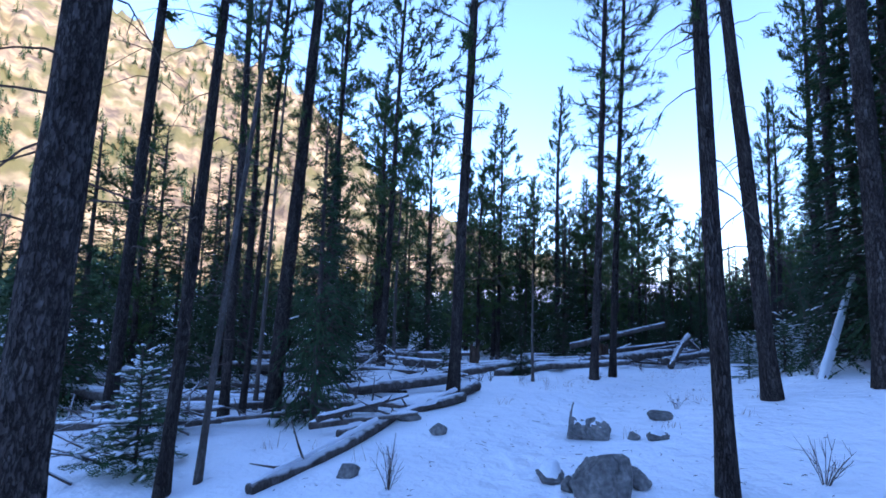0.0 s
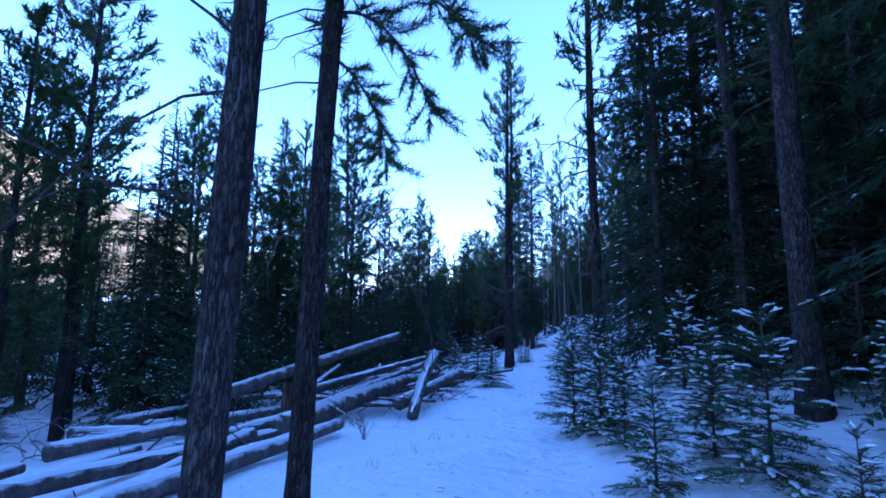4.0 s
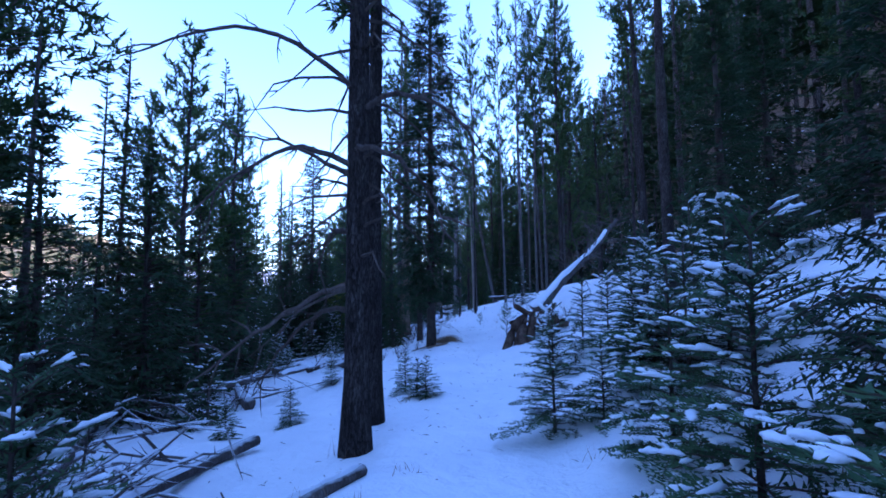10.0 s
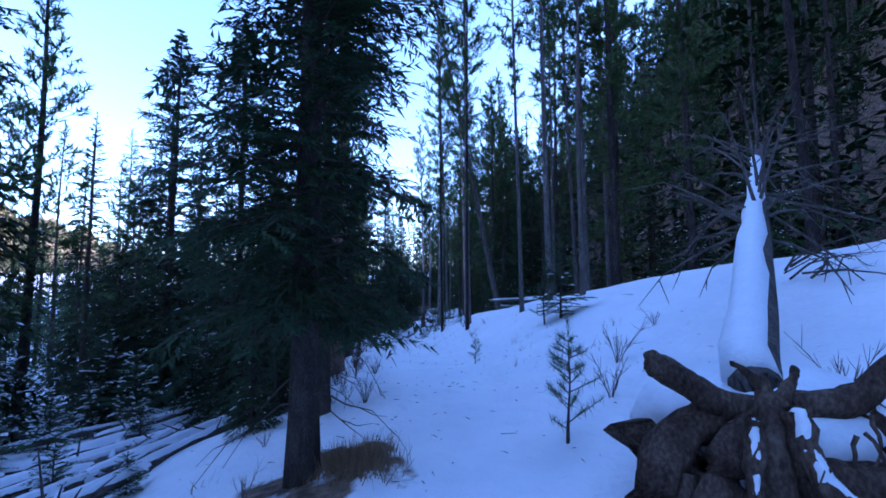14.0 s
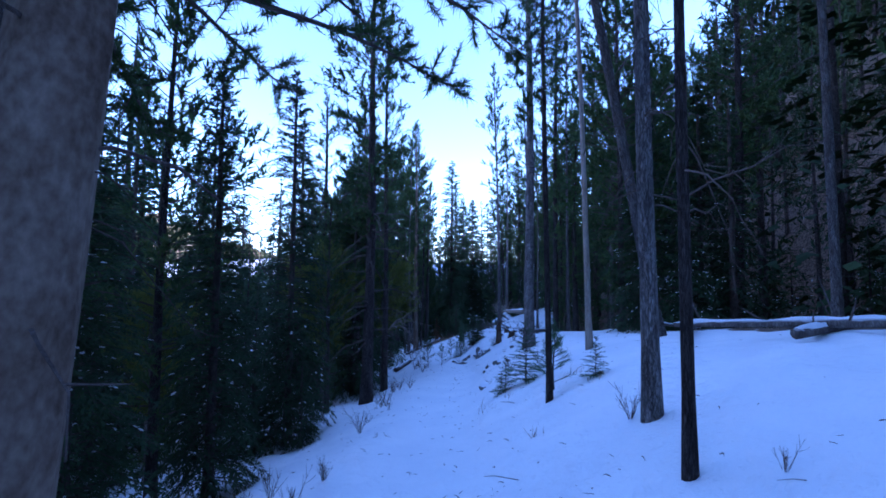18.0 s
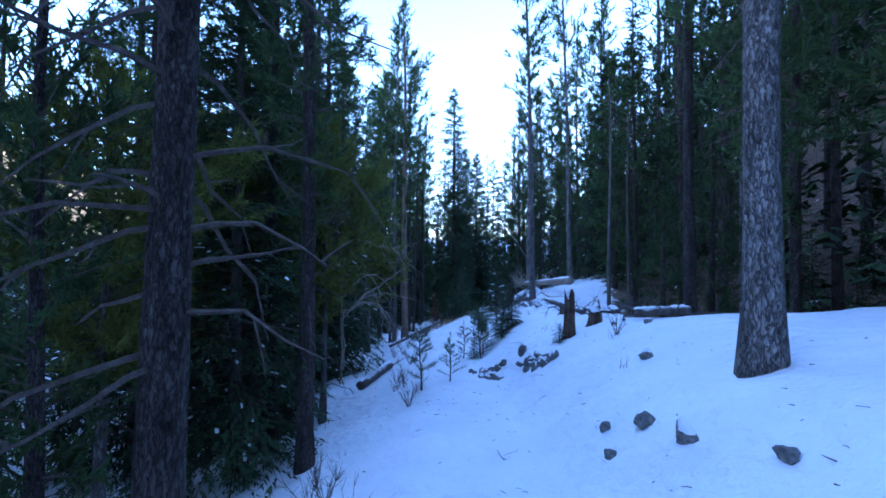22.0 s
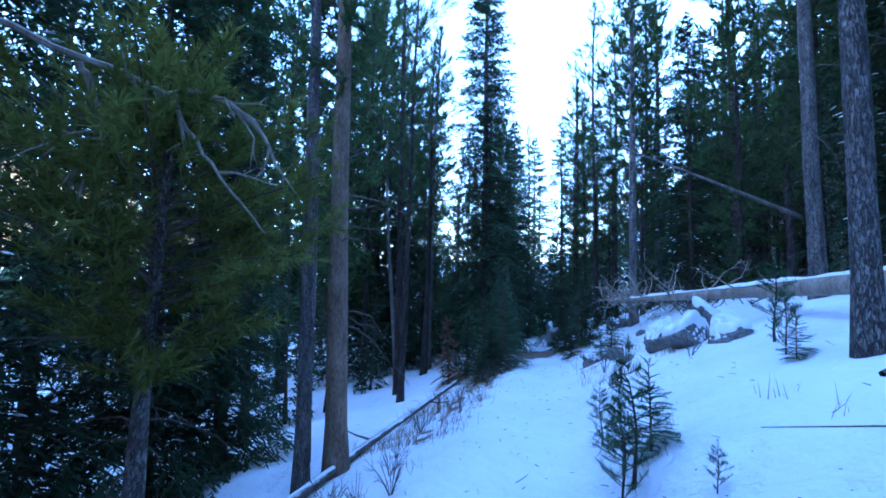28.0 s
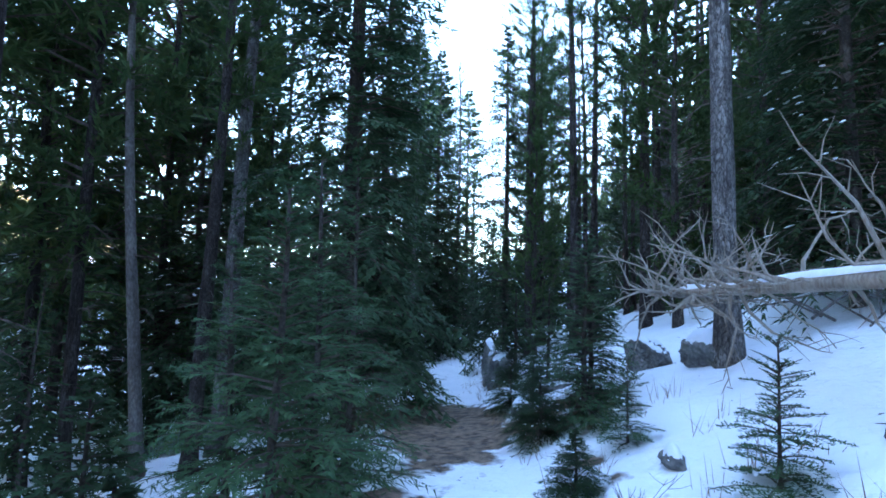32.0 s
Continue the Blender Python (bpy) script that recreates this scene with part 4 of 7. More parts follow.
# by the uprooted tree
plant("smallspruce", 21.0, 27.6, 2.6, 0.04, 1.0)
plant("smallspruce", 21.4, 28.4, 3.4, 0.04, 1.0)
plant("spruce", 22.4, 30.4, 4.6, 0.05, 0.9)
plant("spruce", 23.4, 31.9, 5.0, 0.05, 0.9)
plant("lowpine", 24.3, 33.9, 7.0, 0.07, 0.9)
plant("spruce", 7.9, 6.9, 8.0, 0.08, 1.0)
plant("spruce", 9.0, 7.8, 8.0, 0.08, 1.0)
plant("lowpine", 9.2, 9.3, 7.0, 0.08, 1.0)
plant("pine", 10.2, 9.9, 13, 0.09, 0.9)
plant("smallspruce", 8.5, 9.25, 2.4, 0.03, 1.0)
plant("smallspruce", 9.2, 9.6, 3.2, 0.04, 1.0)
plant("smallspruce", 8.2, 8.6, 2.0, 0.03, 1.1)
plant("smallspruce", 8.75, 10.3, 2.2, 0.03, 1.0)
plant("smallspruce", 20.2, 26.6, 1.6, 0.03, 0.9)
BIG_PINE = plant("oldpine", 14.06, 20.17, 12, 0.125, 0.72, 1, -60, "rough-barked pine with long drooping dead limbs beside the trail")
plant("midpine", 14.79, 20.8, 12.5, 0.10, 0.9)
plant("pine", 16.18, 22.63, 7, 0.035, 0.8, 1, -60)
plant("snowfir", 15.88, 21.07, 0.62)
plant("snowfir", 14.57, 22.17, 0.6)
plant("pine", 21.12, 19.58, 13, 0.12, 0.8)
plant("pine", 23.7, 21.2, 10, 0.045, 0.7)
plant("spruce", 21.9, 29.9, 5.0, 0.05, 0.9)
plant("tallspruce", 19.45, 24.4, 10, 0.10, 0.8, label="tall dark spruce with a bare grass ring at its foot")
plant("tallspruce", 20.75, 26.1, 8.5, 0.075, 0.8)
for x, y, h, w in ((43.0, 56.5, 15, 1.0), (45.4, 61.0, 16, 1.1), (41.9, 52.6, 14, 0.8), (37.5, 53.6, 13, 1.0), (38.5, 53.3, 14, 1.0), (44.6, 58.6, 16, 1.1), (40.6, 57.2, 15, 1.1), (46.4, 62.5, 17, 1.2)):
    plant("lowpine" if w > 1.05 else "midpine", x, y, h, 0.09, w)
plant("greenpine", 24.4, 35.0, 3.0, 0.045, 0.62, 2, 30, "young olive pine with long needle tufts below the trail")
for x, y, h in ((18.3, 29.4, 1.3), (19.1, 30.4, 1.1), (20.3, 30.9, 1.5), (18.9, 32.0, 1.6), (20.9, 29.6, 1.2), (21.6, 31.4, 1.7), (19.9, 29.2, 0.8), (17.9, 30.9, 1.4), (20.3, 32.3, 1.9)):
    plant("snowfir", x, y, h)
plant("snowfir", 16.46, 24.05, 0.6)
plant("spruce", 24.7, 32.9, 5.0, 0.06, 0.8)
plant("spruce", 26.4, 35.0, 6.5, 0.07, 0.8)
plant("lowpine", 28.2, 37.3, 5.0, 0.06, 0.8)
plant("midpine", 35.8, 36.7, 12, 0.09, 1.0)
plant("lowpine", 33.9, 33.3, 10, 0.08, 0.9)
plant("smallspruce", 14.5, 16.5, 3.0, 0.04, 0.8)
plant("smallspruce", -1.5, 5.9, 4.2, 0.045, 0.5, label="dark narrow young spruce among fallen logs")
plant("youngspruce", 43.37, 50.43, 2.4, 0.03, 1.1, label="light green young spruce beside the trail")
plant("youngspruce", 42.85, 49.85, 2.0, 0.03, 1.2, label="light green young spruce beside the trail")
plant("youngspruce", 42.95, 50.6, 1.9, 0.03, 1.1, label="light green young spruce beside the trail")
plant("smallspruce", 42.25, 49.6, 1.0, 0.02, 1.7, label="low dark spruce bush on the slope edge")
plant("smallspruce", 41.7, 49.2, 0.7, 0.02, 1.7, label="low dark spruce bush on the slope edge")
plant("smallspruce", 42.3, 50.4, 1.3, 0.02, 1.5, label="low dark spruce bush on the slope edge")
plant("youngspruce", 44.2, 51.3, 2.8, 0.03, 0.9, label="light green young spruce beside the trail")
plant("pine", 23.08, 20.69, 13, 0.085, 0.8, 1, 0)
plant("pine", 27.1, 22.2, 14, 0.08, 0.8, 4, -60)
plant("snag", 26.3, 25.7, 7, 0.05, 1)
plant("lowpine", 17.4, 30.5, 8.5, 0.1, 0.9)
plant("midpine", 19.2, 34.0, 9.5, 0.1, 0.9)
plant("midpine", 15.9, 33.0, 9, 0.1, 1.0)
plant("smallspruce", 20.5, 33.0, 4.0, 0.05, 1)
plant("smallspruce", 22.4, 34.4, 4.4, 0.05, 1)
plant("spruce", 23.8, 36.0, 5.0, 0.07, 0.8)
plant("spruce", 25.6, 38.0, 5.5, 0.07, 0.9)
# along the bank
plant("pine", 25.91, 28.24, 11, 0.035, 0.7)
plant("greypine", 26.7, 28.85, 13, 0.066, 0.7, 1, 90)
plant("greypine", 27.59, 27.14, 14, 0.075, 0.7, 1, 90)
plant("greypine", 26.15, 26.98, 12, 0.045, 0.7, 1, 60)
plant("greypine", 30.26, 28.48, 13, 0.055, 0.7, 1, -60)
plant("greypine", 29.73, 27.5, 13, 0.06, 0.7, 2, 60)
plant("greypine", 28.87, 26.79, 14, 0.066, 0.7, 2, -40)
plant("greypine", 29.71, 26.4, 14, 0.062, 0.7)
plant("greypine", 30.2, 26.8, 14, 0.070, 0.8, 2, -50)
plant("midpine", 28.7, 26.0, 13, 0.1, 0.8)
plant("pine", 27.46, 30.38, 9, 0.034, 0.8, 1, 90)
plant("youngpine", 27.75, 30.55, 0.7)
plant("greypine", 30.71, 30.79, 14, 0.09, 0.7, 15, 80)
plant("spruce", 29.2, 41.4, 9, 0.1, 0.8)
plant("midpine", 29.1, 39.6, 9, 0.1, 1.0)
plant("midpine", 30.4, 39.4, 8, 0.075, 0.9)
plant("lowpine", 31.0, 41.0, 6.5, 0.07, 0.9)
plant("smallspruce", 26.3, 34.2, 1.5, 0.03, 0.9)
# by the stump
plant("spruce", 31.7, 43.3, 8, 0.09, 1.0)
plant("spruce", 32.5, 44.4, 9, 0.09, 0.9)
plant("spruce", 31.0, 41.4, 7, 0.08, 1.0)
plant("spruce", 29.9, 39.2, 7, 0.08, 1.0)
plant("spruce", 33.6, 45.6, 9, 0.10, 0.9)
plant("greenpine", 31.5, 40.3, 4.6, 0.055, 0.75, 1, -60, "slim green pine at the edge of the slope")
plant("spruce", 30.2, 41.9, 7, 0.07, 0.9)
plant("lowpine", 31.5, 43.6, 7, 0.07, 0.9)
plant("snowfir", 18.6, 27.0, 0.7)
plant("snowfir", 17.6, 27.6, 0.8)
plant("snowfir", 18.0, 28.6, 0.9)
plant("snowfir", 19.0, 26.4, 0.5)
TAN_PINE = plant("tanpine", 23.06, 29.2, 12, 0.195, 0.8, 5, -50, "pale tan pine trunk with flaking bark beside the trail")
plant("greypine", 23.12, 29.5, 12, 0.11, 0.8, 0)
plant("youngpine", 35.1, 40.55, 0.8)
plant("youngpine", 35.4, 40.9, 0.9)
plant("oldpine", 28.68, 36.36, 11, 0.13, 0.9, 2, -50, "old pine with drooping dead lower limbs and rough bark")
plant("oldpine", 32.3, 42.6, 10, 0.09, 0.9, 2, -50, "old pine with drooping dead lower limbs and rough bark")
plant("greenpine", 29.9, 40.4, 4.6, 0.06, 0.8)
plant("greenpine", 28.6, 38.4, 4.2, 0.06, 0.8)
plant("greenpine", 31.3, 41.2, 4.6, 0.06, 0.8)
plant("smallspruce", 35.95, 40.73, 0.8, 0.02, 1.5)
plant("greypine", 32.1, 34.65, 13, 0.13, 0.75)
plant("youngpine", 31.92, 33.81, 0.5)
plant("greypine", 34.65, 35.39, 11, 0.05, 0.7)
plant("pale", 29.87, 31.5, 9, 0.052, 1, 2, 80)
plant("fir", 28.65, 31.75, 0.95, None, 1.1)
plant("fir", 28.67, 32.17, 0.6)
plant("oldpine", 11.5, 14.4, 14, 0.125, 0.7, 1, 60, "rough-barked pine rising from snowy young firs")
plant("greypine", 30.4, 39.9, 9, 0.10, 0.9, 2, -40)
plant("fir", 34.28, 37.99, 0.32, None, 1.3)
plant("fir", 37.0, 41.95, 1.5)
plant("spruce", 33.4, 44.2, 10, 0.12, 0.9)
plant("spruce", 37.2, 49.6, 9.5, 0.1, 0.8)
plant("snag", 38.5, 39.7, 6, 0.05, 0.8)
plant("snag", 40.3, 40.2, 6, 0.05, 0.8)
plant("greypine", 40.2, 37.4, 13, 0.1, 0.8)
plant("midpine", 38.4, 36.0, 12, 0.1, 0.9)
plant("lowpine", 35.4, 33.6, 9, 0.1, 1.0)
plant("lowpine", 37.0, 34.0, 9, 0.1, 1.0)
plant("smallspruce", 36.2, 40.7, 0.9, 0.02, 1.3)
# last stretch
plant("deadsapling", 41.75, 50.3, 1.5, None, 1.0, 3, 60, "dead sapling with rust-brown needles below the trail")
plant("midpine", 34.8, 54.2, 11, 0.09, 1.1)
plant("spruce", 36.0, 56.0, 12, 0.09, 1.1)
plant("midpine", 37.9, 56.6, 12, 0.09, 1.1)
plant("midpine", 40.4, 57.0, 12, 0.09, 1.1)
plant("spruce", 43.0, 58.3, 12, 0.09, 1.0)
plant("spruce", 53.7, 61.5, 13, 0.10, 1.0)
plant("spruce", 57.8, 64.6, 14, 0.10, 1.1)
plant("spruce", 55.3, 61.9, 13, 0.10, 1.0)
plant("spruce", 60.3, 64.9, 14, 0.10, 1.1)
plant("midpine", 57.0, 62.4, 13, 0.10, 1.0)
plant("midpine", 56.9, 58.2, 13, 0.10, 1.0)
plant("spruce", 58.9, 58.8, 13, 0.10, 1.0)
plant("lowpine", 55.6, 57.2, 10, 0.09, 1.0)
plant("tanpine", 37.8, 47.1, 12, 0.115, 0.8, 1, 90, "brown-barked pine with dead snapped branches")
plant("greypine", 37.52, 47.34, 12, 0.08, 0.7)
plant("midpine", 52.6, 55.4, 12, 0.09, 1.0)
plant("midpine", 50.0, 52.6, 12, 0.09, 1.0)
plant("midpine", 52.9, 53.7, 13, 0.10, 1.0)
plant("midpine", 52.0, 51.8, 13, 0.10, 1.0)
plant("midpine", 47.4, 59.3, 12, 0.09, 1.0)
plant("midpine", 48.4, 47.4, 12, 0.09, 1.0)
plant("midpine", 45.8, 44.4, 12, 0.09, 1.0)
plant("spruce", 44.8, 42.5, 11, 0.09, 1.0)
plant("greenpine", 35.95, 46.5, 3.9, 0.085, 1.15, 2, -60, "bushy olive-green pine with long tufts")
plant("spruce", 34.6, 48.6, 10, 0.11, 1.0)
plant("spruce", 36.3, 49.4, 9, 0.10, 1.0)
plant("youngspruce", 45.95, 50.15, 1.85, 0.03, 1.15, label="bushy young fir on the edge of a snowy bank")
plant("smallspruce", 45.7, 50.45, 0.7, 0.015, 1.8, label="low dark green juniper bush among snowy rocks")
plant("smallspruce", 46.15, 50.85, 0.7, 0.015, 1.8, label="low dark green juniper bush among snowy rocks")
plant("smallspruce", 44.75, 49.55, 0.45, 0.015, 2.2, label="low dark green juniper bush among snowy rocks")
plant("smallspruce", 46.9, 51.7, 0.8, 0.015, 1.8, label="low dark green juniper bush among snowy rocks")
plant("greypine", 46.8, 49.2, 13, 0.11, 0.8)
plant("greypine", 53.5, 52.2, 14, 0.14, 0.8)
plant("greypine", 39.97, 43.25, 13, 0.092, 0.8, 1, 60)
plant("greypine", 43.75, 44.53, 13, 0.11, 0.8, 2, 80)
plant("greypine", 48.7, 45.75, 13, 0.12, 0.9, 2, 60)
plant("finespruce", 45.73, 53.71, 13, 0.15, 1.0)
plant("finespruce", 48.3, 56.3, 12, 0.13, 0.8)
plant("smallspruce", 46.25, 50.25, 1.6, 0.03, 1.2)
plant("smallspruce", 47.6, 51.6, 1.5, 0.03, 1.2)
plant("smallspruce", 48.6, 52.9, 1.7, 0.04, 1.2)
plant("fir", 43.5, 47.65, 0.8)
plant("fir", 43.62, 47.95, 0.65)
plant("shrub", 43.2, 47.45, 0.45)
plant("shrub", 42.66, 46.84, 0.5)
plant("shrub", 42.35, 47.0, 0.55)
plant("spruce", 44.9, 57.6, 9, 0.08, 1.0)
plant("spruce", 47.4, 60.2, 10, 0.08, 1.0)
plant("lowpine", 50.2, 60.6, 9, 0.09, 1.0)
plant("lowpine", 52.6, 62.4, 10, 0.09, 1.0)
plant("midpine", 51.4, 59.8, 11, 0.09, 1.0)
plant("spruce", 54.6, 62.3, 10, 0.09, 1.0)
plant("thicket", 51.0, 59.0, 3.5, 0.04, 1.0)
plant("thicket", 53.0, 60.4, 3.2, 0.04, 1.0)
plant("thicket", 46.9, 56.6, 3.0, 0.04, 1.0)
plant("lowpine", 50.6, 53.9, 5, 0.06, 1.0)
plant("midpine", 52.2, 55.2, 11, 0.09, 1.0)
plant("lowpine", 49.6, 50.6, 6, 0.07, 1.0)
plant("spruce", 48.2, 48.4, 8, 0.07, 0.9)
plant("lowpine", 46.6, 46.6, 7, 0.07, 0.9)
plant("spruce", 45.0, 43.6, 9, 0.08, 1.0)
plant("lowpine", 43.0, 42.2, 8, 0.08, 1.0)
plant("lowpine", 41.0, 40.4, 8, 0.08, 1.0)
plant("snag", 37.9, 48.2, 8, 0.05, 0.7)
plant("midpine", 40.0, 52.3, 9, 0.1, 0.9, 1, -60)
plant("midpine", 41.0, 51.0, 10, 0.075, 0.8, 2, -80)
plant("midpine", 44.0, 54.5, 11, 0.1, 0.8, 3, -60)
plant("snag", 43.7, 55.6, 8, 0.09, 1.5, 4, 80)
plant("greypine", 44.6, 55.2, 12, 0.14, 0.8, 3, -60)
plant("midpine", 42.6, 57.5, 11, 0.1, 0.9)
plant("midpine", 50.6, 51.5, 12, 0.1, 0.9)
plant("greypine", 52.4, 60.0, 12, 0.1, 0.8)
plant("spruce", 52.8, 56.4, 10, 0.1, 0.8)
plant("spruce", 49.8, 62.0, 10, 0.1, 0.8)
plant("lowpine", 46.6, 58.4, 8, 0.08, 1)
# conifers standing back from the trail
plant("spruce", -7.7, 9, 4.6, 0.08, 1.0)
plant("spruce", -7.2, 12, 6.3, 0.08, 1.0)
plant("spruce", -4.3, 8, 3.9, 0.08, 1.0)
plant("spruce", -4.1, 9, 4.5, 0.08, 1.0)
plant("lowpine", -5.2, 13, 4.9, 0.08, 1.0)
plant("smallspruce", -5.5, 7, 3.2, 0.045, 1.0)
plant("spruce", -5, 15.9, 5.7, 0.08, 1.0)
plant("midpine", -0.6, 19.9, 11.3, 0.09, 1.0)
plant("lowpine", 1.4, 17.9, 7.2, 0.08, 1.0)
plant("spruce", 3.6, 21.9, 7.3, 0.08, 1.0)
plant("spruce", 8.4, 29.8, 10.1, 0.08, 1.0)
plant("pine", -3.2, 13.9, 10.5, 0.09, 1.0)
plant("pine", -4.1, 10, 8.2, 0.09, 1.0)
plant("spruce", -8.6, 17.9, 7.8, 0.08, 1.0)
plant("lowpine", -2.3, 18.7, 7.3, 0.08, 1.0)
plant("midpine", 2.2, 18.3, 10.2, 0.09, 1.0)
plant("spruce", 4.1, 26.1, 10.1, 0.08, 1.0)
plant("spruce", 8.6, 28.8, 10.6, 0.08, 1.0)
plant("spruce", -4.4, 18.4, 6.7, 0.08, 1.0)
plant("spruce", -1.5, 21.6, 8.9, 0.08, 1.0)
plant("spruce", 9.6, 26.4, 8.3, 0.08, 1.0)
plant("spruce", 2.2, 27.4, 8.7, 0.08, 1.0)
plant("lowpine", 4.5, 23.5, 8.4, 0.08, 1.0)
plant("spruce", 4, 22.7, 7.8, 0.08, 1.0)
plant("spruce", 7.5, 25.1, 9.8, 0.08, 1.0)
plant("midpine", 9.1, 22.8, 9.9, 0.09, 1.0)
plant("spruce", 14.5, 29.9, 8.8, 0.08, 1.0)
plant("lowpine", 15.3, 28.2, 8.4, 0.08, 1.0)
plant("spruce", 0.9, 24.8, 7.1, 0.08, 1.0)
plant("spruce", 3.3, 27.9, 8.1, 0.08, 1.0)
plant("pine", 14.3, 14.4, 10.5, 0.09, 1.0)
plant("midpine", 15.2, 16.2, 8.7, 0.09, 1.0)
plant("spruce", 11.9, 12.4, 7.9, 0.08, 1.0)
plant("spruce", 11, 10.7, 7.1, 0.08, 1.0)
plant("spruce", 10.7, 9.7, 5.9, 0.08, 1.0)
plant("midpine", 7.3, 24, 9, 0.09, 1.0)
plant("midpine", 8.2, 24.5, 9.5, 0.09, 1.0)
plant("lowpine", 11.7, 28.1, 12, 0.08, 1.0)
plant("lowpine", 10.5, 29, 10, 0.08, 1.0)
plant("midpine", 11, 32.8, 10.8, 0.09, 1.0)
plant("midpine", 11.7, 30.6, 9.7, 0.09, 1.0)
plant("midpine", 12, 28.9, 9.6, 0.09, 1.0)
plant("spruce", 15, 34.4, 10.1, 0.08, 1.0)
plant("lowpine", 16.8, 32.5, 9.2, 0.08, 1.0)
plant("spruce", 18, 32.7, 11, 0.08, 1.0)
plant("spruce", 21.2, 32.3, 8.2, 0.08, 1.0)
plant("spruce", 19.5, 18.3, 4.9, 0.08, 1.0)
plant("spruce", 21.2, 17.9, 5.7, 0.08, 1.0)
plant("pine", 22.4, 16.7, 5.2, 0.09, 1.0)
plant("spruce", 20.4, 15.9, 4.1, 0.08, 1.0)
plant("spruce", 20.6, 36.2, 7.8, 0.08, 1.0)
plant("spruce", 22.7, 39.8, 8, 0.08, 1.0)
plant("spruce", 24.8, 40.4, 9.4, 0.08, 1.0)
plant("spruce", 24.4, 37.9, 7.4, 0.08, 1.0)
plant("spruce", 21.3, 29.4, 7, 0.08, 1.0)
plant("spruce", 27.8, 20.5, 4.6, 0.08, 1.0)
plant("midpine", 28.5, 24.3, 7.2, 0.09, 1.0)
plant("spruce", 22.4, 46.5, 9.8, 0.08, 1.0)
plant("spruce", 24, 46.4, 11.7, 0.08, 1.0)
plant("spruce", 25.3, 46.6, 11.6, 0.08, 1.0)
plant("spruce", 28, 49.6, 10.3, 0.08, 1.0)
plant("spruce", 24.6, 45.2, 10.6, 0.08, 1.0)
plant("spruce", 25.4, 42, 9.2, 0.08, 1.0)
plant("spruce", 26.8, 42.2, 9.9, 0.08, 1.0)
plant("lowpine", 23.8, 44.5, 8.7, 0.08, 1.0)
plant("spruce", 29.3, 47.8, 8.3, 0.08, 1.0)
plant("midpine", 30.3, 38.2, 10.4, 0.09, 1.0)
plant("smallspruce", 26.1, 35.8, 3.1, 0.045, 1.0)
plant("spruce", 33.1, 32.2, 5.6, 0.08, 1.0)
plant("spruce", 34, 31.5, 5.5, 0.08, 1.0)
plant("spruce", 33.5, 30.7, 4.8, 0.08, 1.0)
plant("midpine", 35.3, 35.6, 6.8, 0.09, 1.0)
plant("midpine", 29.5, 42.8, 6.1, 0.09, 1.0)
plant("spruce", 30.4, 43.4, 7.5, 0.08, 1.0)
plant("lowpine", 38.9, 38.6, 3.2, 0.08, 1.0)
plant("lowpine", 38.7, 37.5, 4.8, 0.08, 1.0)
plant("midpine", 45.8, 45, 7.4, 0.09, 1.0)
plant("spruce", 32.7, 52.6, 8.6, 0.08, 1.0)
plant("midpine", 39.4, 58.7, 8.7, 0.09, 1.0)
plant("lowpine", 40.6, 63.3, 12.3, 0.08, 1.0)
plant("lowpine", 42.3, 62.9, 11.1, 0.08, 1.0)
plant("lowpine", 43.7, 63, 9.6, 0.08, 1.0)
plant("lowpine", 45.2, 60, 9.9, 0.08, 1.0)
plant("midpine", 53.6, 55.7, 10.4, 0.09, 1.0)
plant("midpine", 54.4, 54.8, 10.5, 0.09, 1.0)
plant("lowpine", 51.1, 49.7, 7.1, 0.08, 1.0)
plant("lowpine", 51, 48.3, 5.8, 0.08, 1.0)
plant("lowpine", 50.8, 47.1, 5.1, 0.08, 1.0)
plant("pine", 46.6, 45.7, 4.4, 0.09, 1.0)
plant("thicket", 40.3, 66.4, 4.8, 0.05, 1.0)
plant("thicket", 42.6, 66.9, 4.9, 0.05, 1.0)
plant("thicket", 45.8, 62.2, 7.7, 0.05, 1.0)
plant("lowpine", 42.8, 61.1, 9.5, 0.08, 1.0)
plant("midpine", 44.8, 63.3, 11.6, 0.09, 1.0)
plant("spruce", 47.7, 61.8, 9.2, 0.08, 1.0)
plant("lowpine", 52.4, 50.1, 5, 0.08, 1.0)
plant("lowpine", 52.2, 49, 4.7, 0.08, 1.0)
plant("smallspruce", 50.2, 52.3, 2.2, 0.045, 1.0)
plant("pine", 57.6, 54.8, 9.8, 0.09, 1.0)

